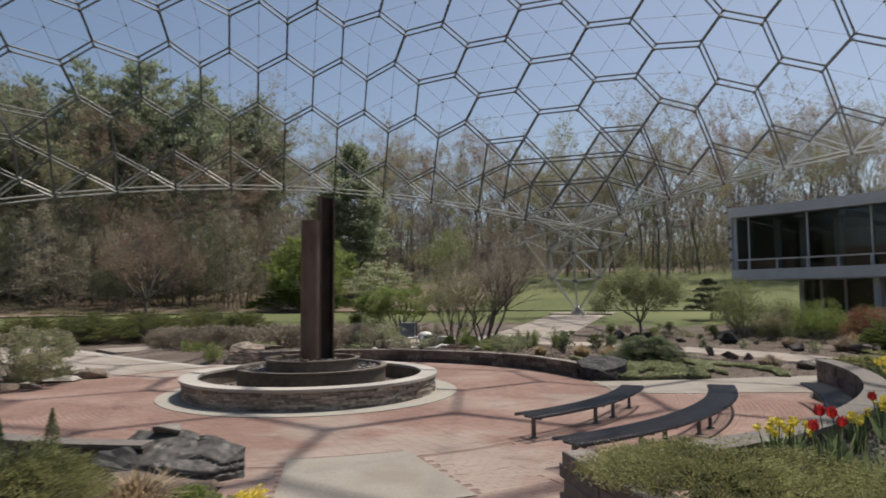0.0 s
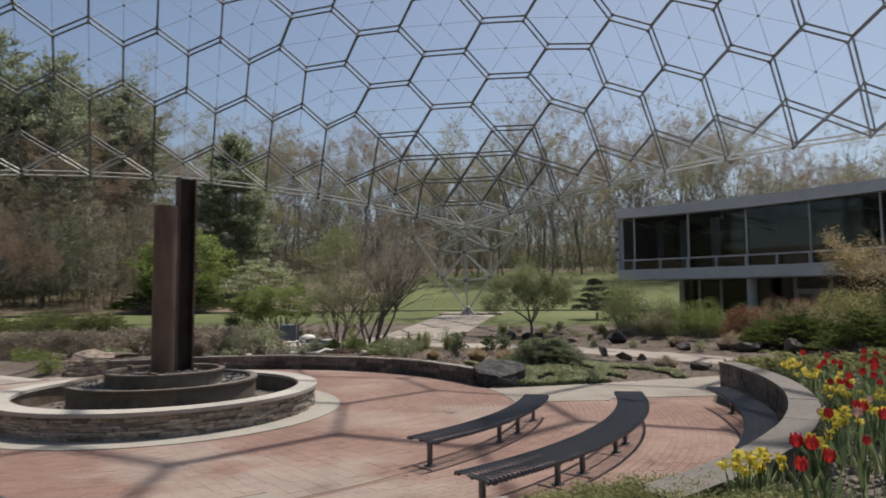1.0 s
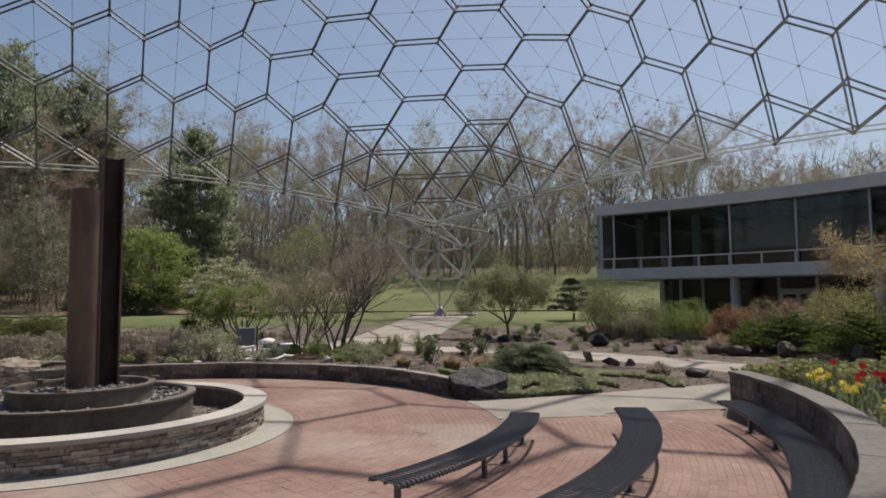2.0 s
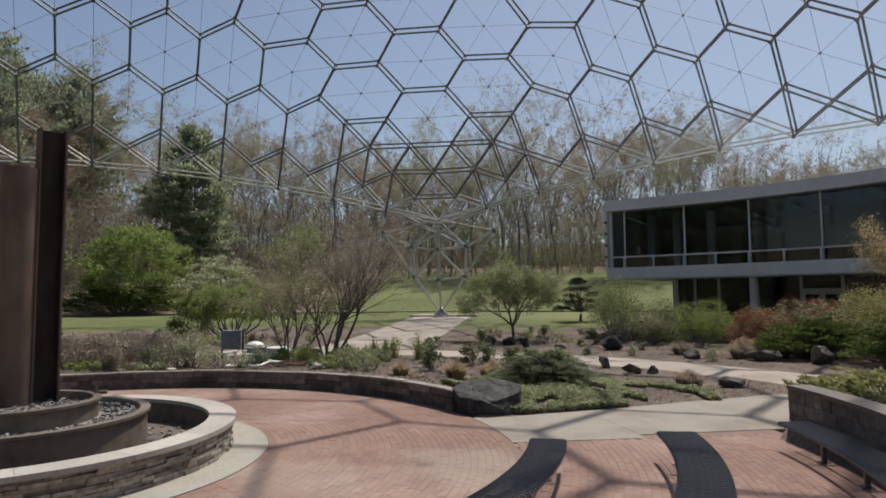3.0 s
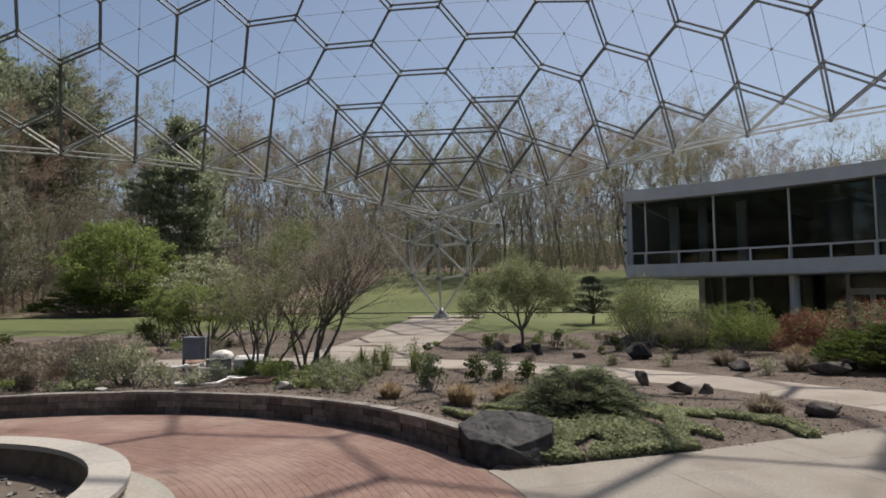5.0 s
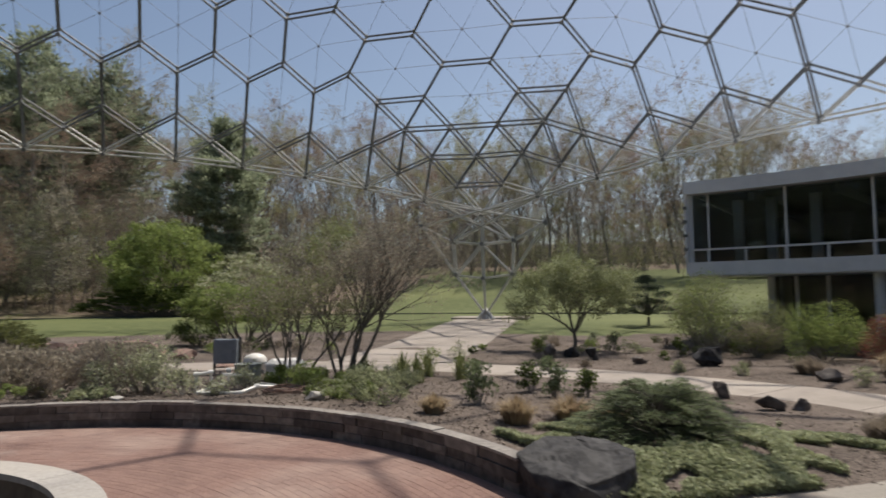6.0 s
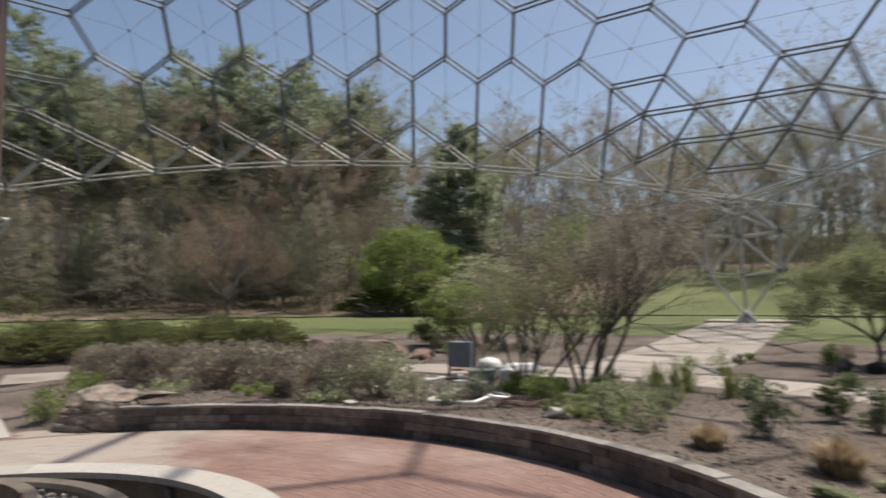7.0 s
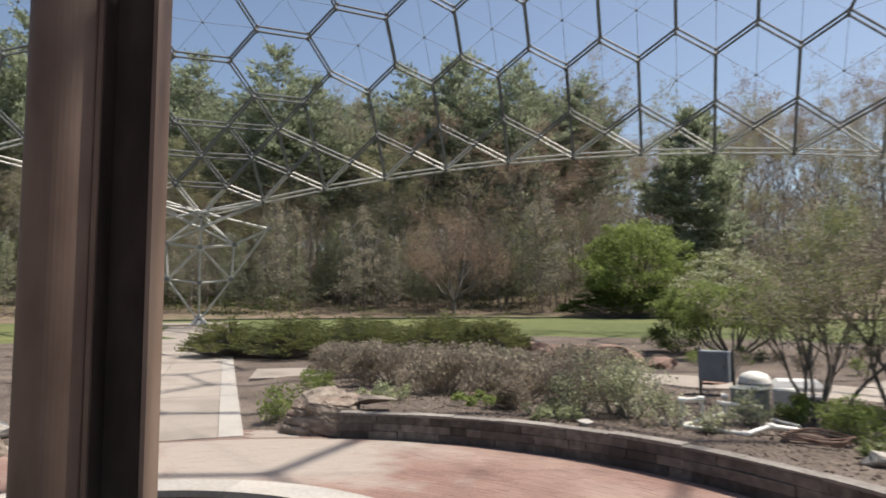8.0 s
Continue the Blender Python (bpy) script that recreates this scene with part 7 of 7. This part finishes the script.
def plant_flowers():
    rnd = random.Random(500)
    kinds = [tulip(TULIP_RED, "red tulip in full bloom", 1), tulip(TULIP_RED, "red tulip in full bloom", 2), tulip(TULIP_PINK, "pale pink tulip in bloom", 3)]
    daff = [daffodil(4), daffodil(5)]
    # groups: angle and radius about the bench rings
    for a, r, n, k in ((-58.4, 12.35, 4, 0), (-53.2, 12.4, 1, 1), (-50.1, 12.2, 2, 0), (-46.5, 12.3, 4, 1), (-34.6, 12.1, 4, 0), (-33.2, 12.5, 4, 1), (-24.7, 12.6, 7, 0), (-20, 12.4, 4, 1), (-24, 13.3, 5, 0), (-28.5, 12.9, 5, 1),
                       (-41, 12.7, 3, 0), (-44, 13.3, 4, 1), (-37, 13.4, 5, 0), (-31, 13.9, 5, 1), (-51, 13.4, 2, 0), (-19, 13.5, 4, 0), (-26, 14.3, 5, 1), (-48.4, 12.0, 1, 2), (-51.5, 12.1, 1, 2), (-40, 12.2, 1, 2)):
        for _ in range(n):
            x, y = polar(r + rnd.gauss(0, 0.17), a + rnd.gauss(0, 0.85), BX, BY)
            s = rnd.uniform(0.85, 1.2)
            ob = copy_thing(kinds[k], pose(x, y, height(x, y), rnd.uniform(-9, 9), rnd.uniform(-9, 9), rnd.uniform(0, 360)))
            ob.scale = (s * 0.92, s * 0.92, s * 1.08)
    for a, r in ((-59.9, 11.95), (-58.9, 11.98), (-47.6, 11.95), (-46.4, 12.0), (-36.8, 12.05), (-34.0, 11.97), (-26.2, 12.0), (-24.6, 12.05), (-20.2, 12.05), (-18.6, 12.1), (-43, 12.3), (-38.5, 12.5), (-30, 12.25), (-52.4, 12.0), (-50, 12.7), (-33, 13.2)):
        x, y = polar(r, a, BX, BY)
        copy_thing(daff[rnd.random() < 0.5], pose(x, y, height(x, y), 0, 0, rnd.uniform(0, 360))).scale = (1.45, 1.45, 1.3)
    for t in (*kinds, *daff):
        drop(t)
    # loose bulb leaves and pale stones between the flowers
    g = Geo()
    for _ in range(3600):
        a, r = rnd.uniform(-60, -14), rnd.uniform(12.0, 14.8)
        x, y = polar(r, a, BX, BY)
        if soft_noise(x, y, 1.3) < -0.12:
            continue
        z, o = height(x, y), rnd.uniform(0, 6.28)
        h, l = rnd.uniform(0.14, 0.46), rnd.uniform(0.03, 0.16)
        c, s = math.cos(o), math.sin(o)
        n = len(g.v)
        g.v += [(x - s * 0.017, y + c * 0.017, z - 0.02), (x + s * 0.017, y - c * 0.017, z - 0.02), (x + c * l, y + s * l, z + h)]
        g.f.append((n, n + 1, n + 2))
    part("bulb_foliage", g, BULB_LEAF, label="green bulb leaves between the flowers", kind="stuff")["category"] = "foliage"
    st = Geo()
    for _ in range(2600):
        a, r = rnd.uniform(-61, -12), rnd.uniform(11.8, 14.0)
        x, y = polar(r, a, BX, BY)
        s = rnd.uniform(0.03, 0.09)
        st.box(pose(x, y, height(x, y) + s * 0.15, rnd.uniform(-30, 30), rnd.uniform(-30, 30), rnd.uniform(0, 360)), s, s * 0.8, s * 0.6, s * 0.15)
    part("bed_gravel", st, FLAG, label="pale loose stones on the flower bed", kind="stuff")["category"] = "gravel"


plant_flowers()


# ---- brick paving, course by course round the fountain ----
def lay_bricks():
    rnd = random.Random(600)
    floor = scene.objects["plaza_floor"]
    rest, near = Geo(), 0
    depth, length, gap = 0.105, 0.21, 0.0028

    def brick(g, cx, cy, r0, r1, a0, a1, z, mx=0.0, my=0.0):
        t = 0.002
        vs = []
        for zz, e in ((-0.03, 0), (z - t, 0), (z, t)):
            for r, a in ((r0 + e, a0 + math.degrees(e / r0)), (r1 - e, a0 + math.degrees(e / r1)), (r1 - e, a1 - math.degrees(e / r1)), (r0 + e, a1 - math.degrees(e / r0))):
                x, y = polar(r, a, cx, cy)
                vs.append((x - mx, y - my, zz))
        fs = [(4 * l + e, 4 * l + (e + 1) % 4, 4 * l + 4 + (e + 1) % 4, 4 * l + 4 + e) for l in (0, 1) for e in range(4)]
        g.add(vs, fs + [(8, 9, 10, 11)])

    def run(cx, cy, r_from, r_to, a_from, a_to, inside, sunk=0.0):
        nonlocal near
        r, c = r_from, 0
        while r + depth <= r_to + 1e-6:
            n = max(1, round(radians(a_to - a_from) * r / length))
            w = (a_to - a_from) / n
            off = (c % 2) * 0.5 * w
            for k in range(n + (1 if off else 0)):
                a0 = max(a_from, a_from + k * w - off)
                a1 = min(a_to, a_from + (k + 1) * w - off)
                if a1 - a0 < 0.3 * w:
                    continue
                x, y = polar(r + depth / 2, (a0 + a1) / 2, cx, cy)
                if not inside(x, y):
                    continue
                m = math.degrees(gap / 2 / r)
                z = sunk + rnd.gauss(0.0, 0.0009)
                # the stretch that the walk comes closest to
                if near < 300 and 0.6 < x < 2.2 and 12.2 < y < 15.4 and math.hypot(x - CX, y - CY) > 3.7:
                    g = Geo()
                    brick(g, cx, cy, r + gap / 2, r + depth - gap / 2, a0 + m, a1 - m, z)
                    part("brick", g, BRICK, floor)
                    near += 1
                else:
                    brick(rest, cx, cy, r + gap / 2, r + depth - gap / 2, a0 + m, a1 - m, z)
            r += depth
            c += 1

    slab = lambda x, y: 6.93 < math.hypot(x - CX, y - CY) < 9.4 and -81.6 < math.degrees(math.atan2(y - CY, x - CX)) < -66.6
    run(CX, CY, 3.63, 7.40, 0, 360, lambda x, y: not slab(x, y))
    bench_side = lambda x, y: math.hypot(x - CX, y - CY) > 7.42 and not (math.hypot(x - CX, y - CY) > 7.2 and math.degrees(math.atan2(y - CY, x - CX)) > -6.2) and (x - 1.5) * 0.97 + (y - 7.3) * 0.25 > -0.4
    run(BX, BY, 6.6, 11.42, -64, -3, bench_side)
    run(CX, CY, 7.41, 8.1, 121, 275, lambda x, y: not 128 < math.degrees(math.atan2(y - CY, x - CX)) < 149)
    run(CX, CY, 7.41, 17.0, -86.2, -58, lambda x, y: not slab(x, y) and not (bench_side(x, y) and math.degrees(math.atan2(y - BY, x - BX)) > -62.6 and math.hypot(x - BX, y - BY) < 11.3) and (x - 1.5) * 0.97 + (y - 7.3) * 0.25 < 0.1, -0.002)
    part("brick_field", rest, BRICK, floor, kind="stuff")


lay_bricks()
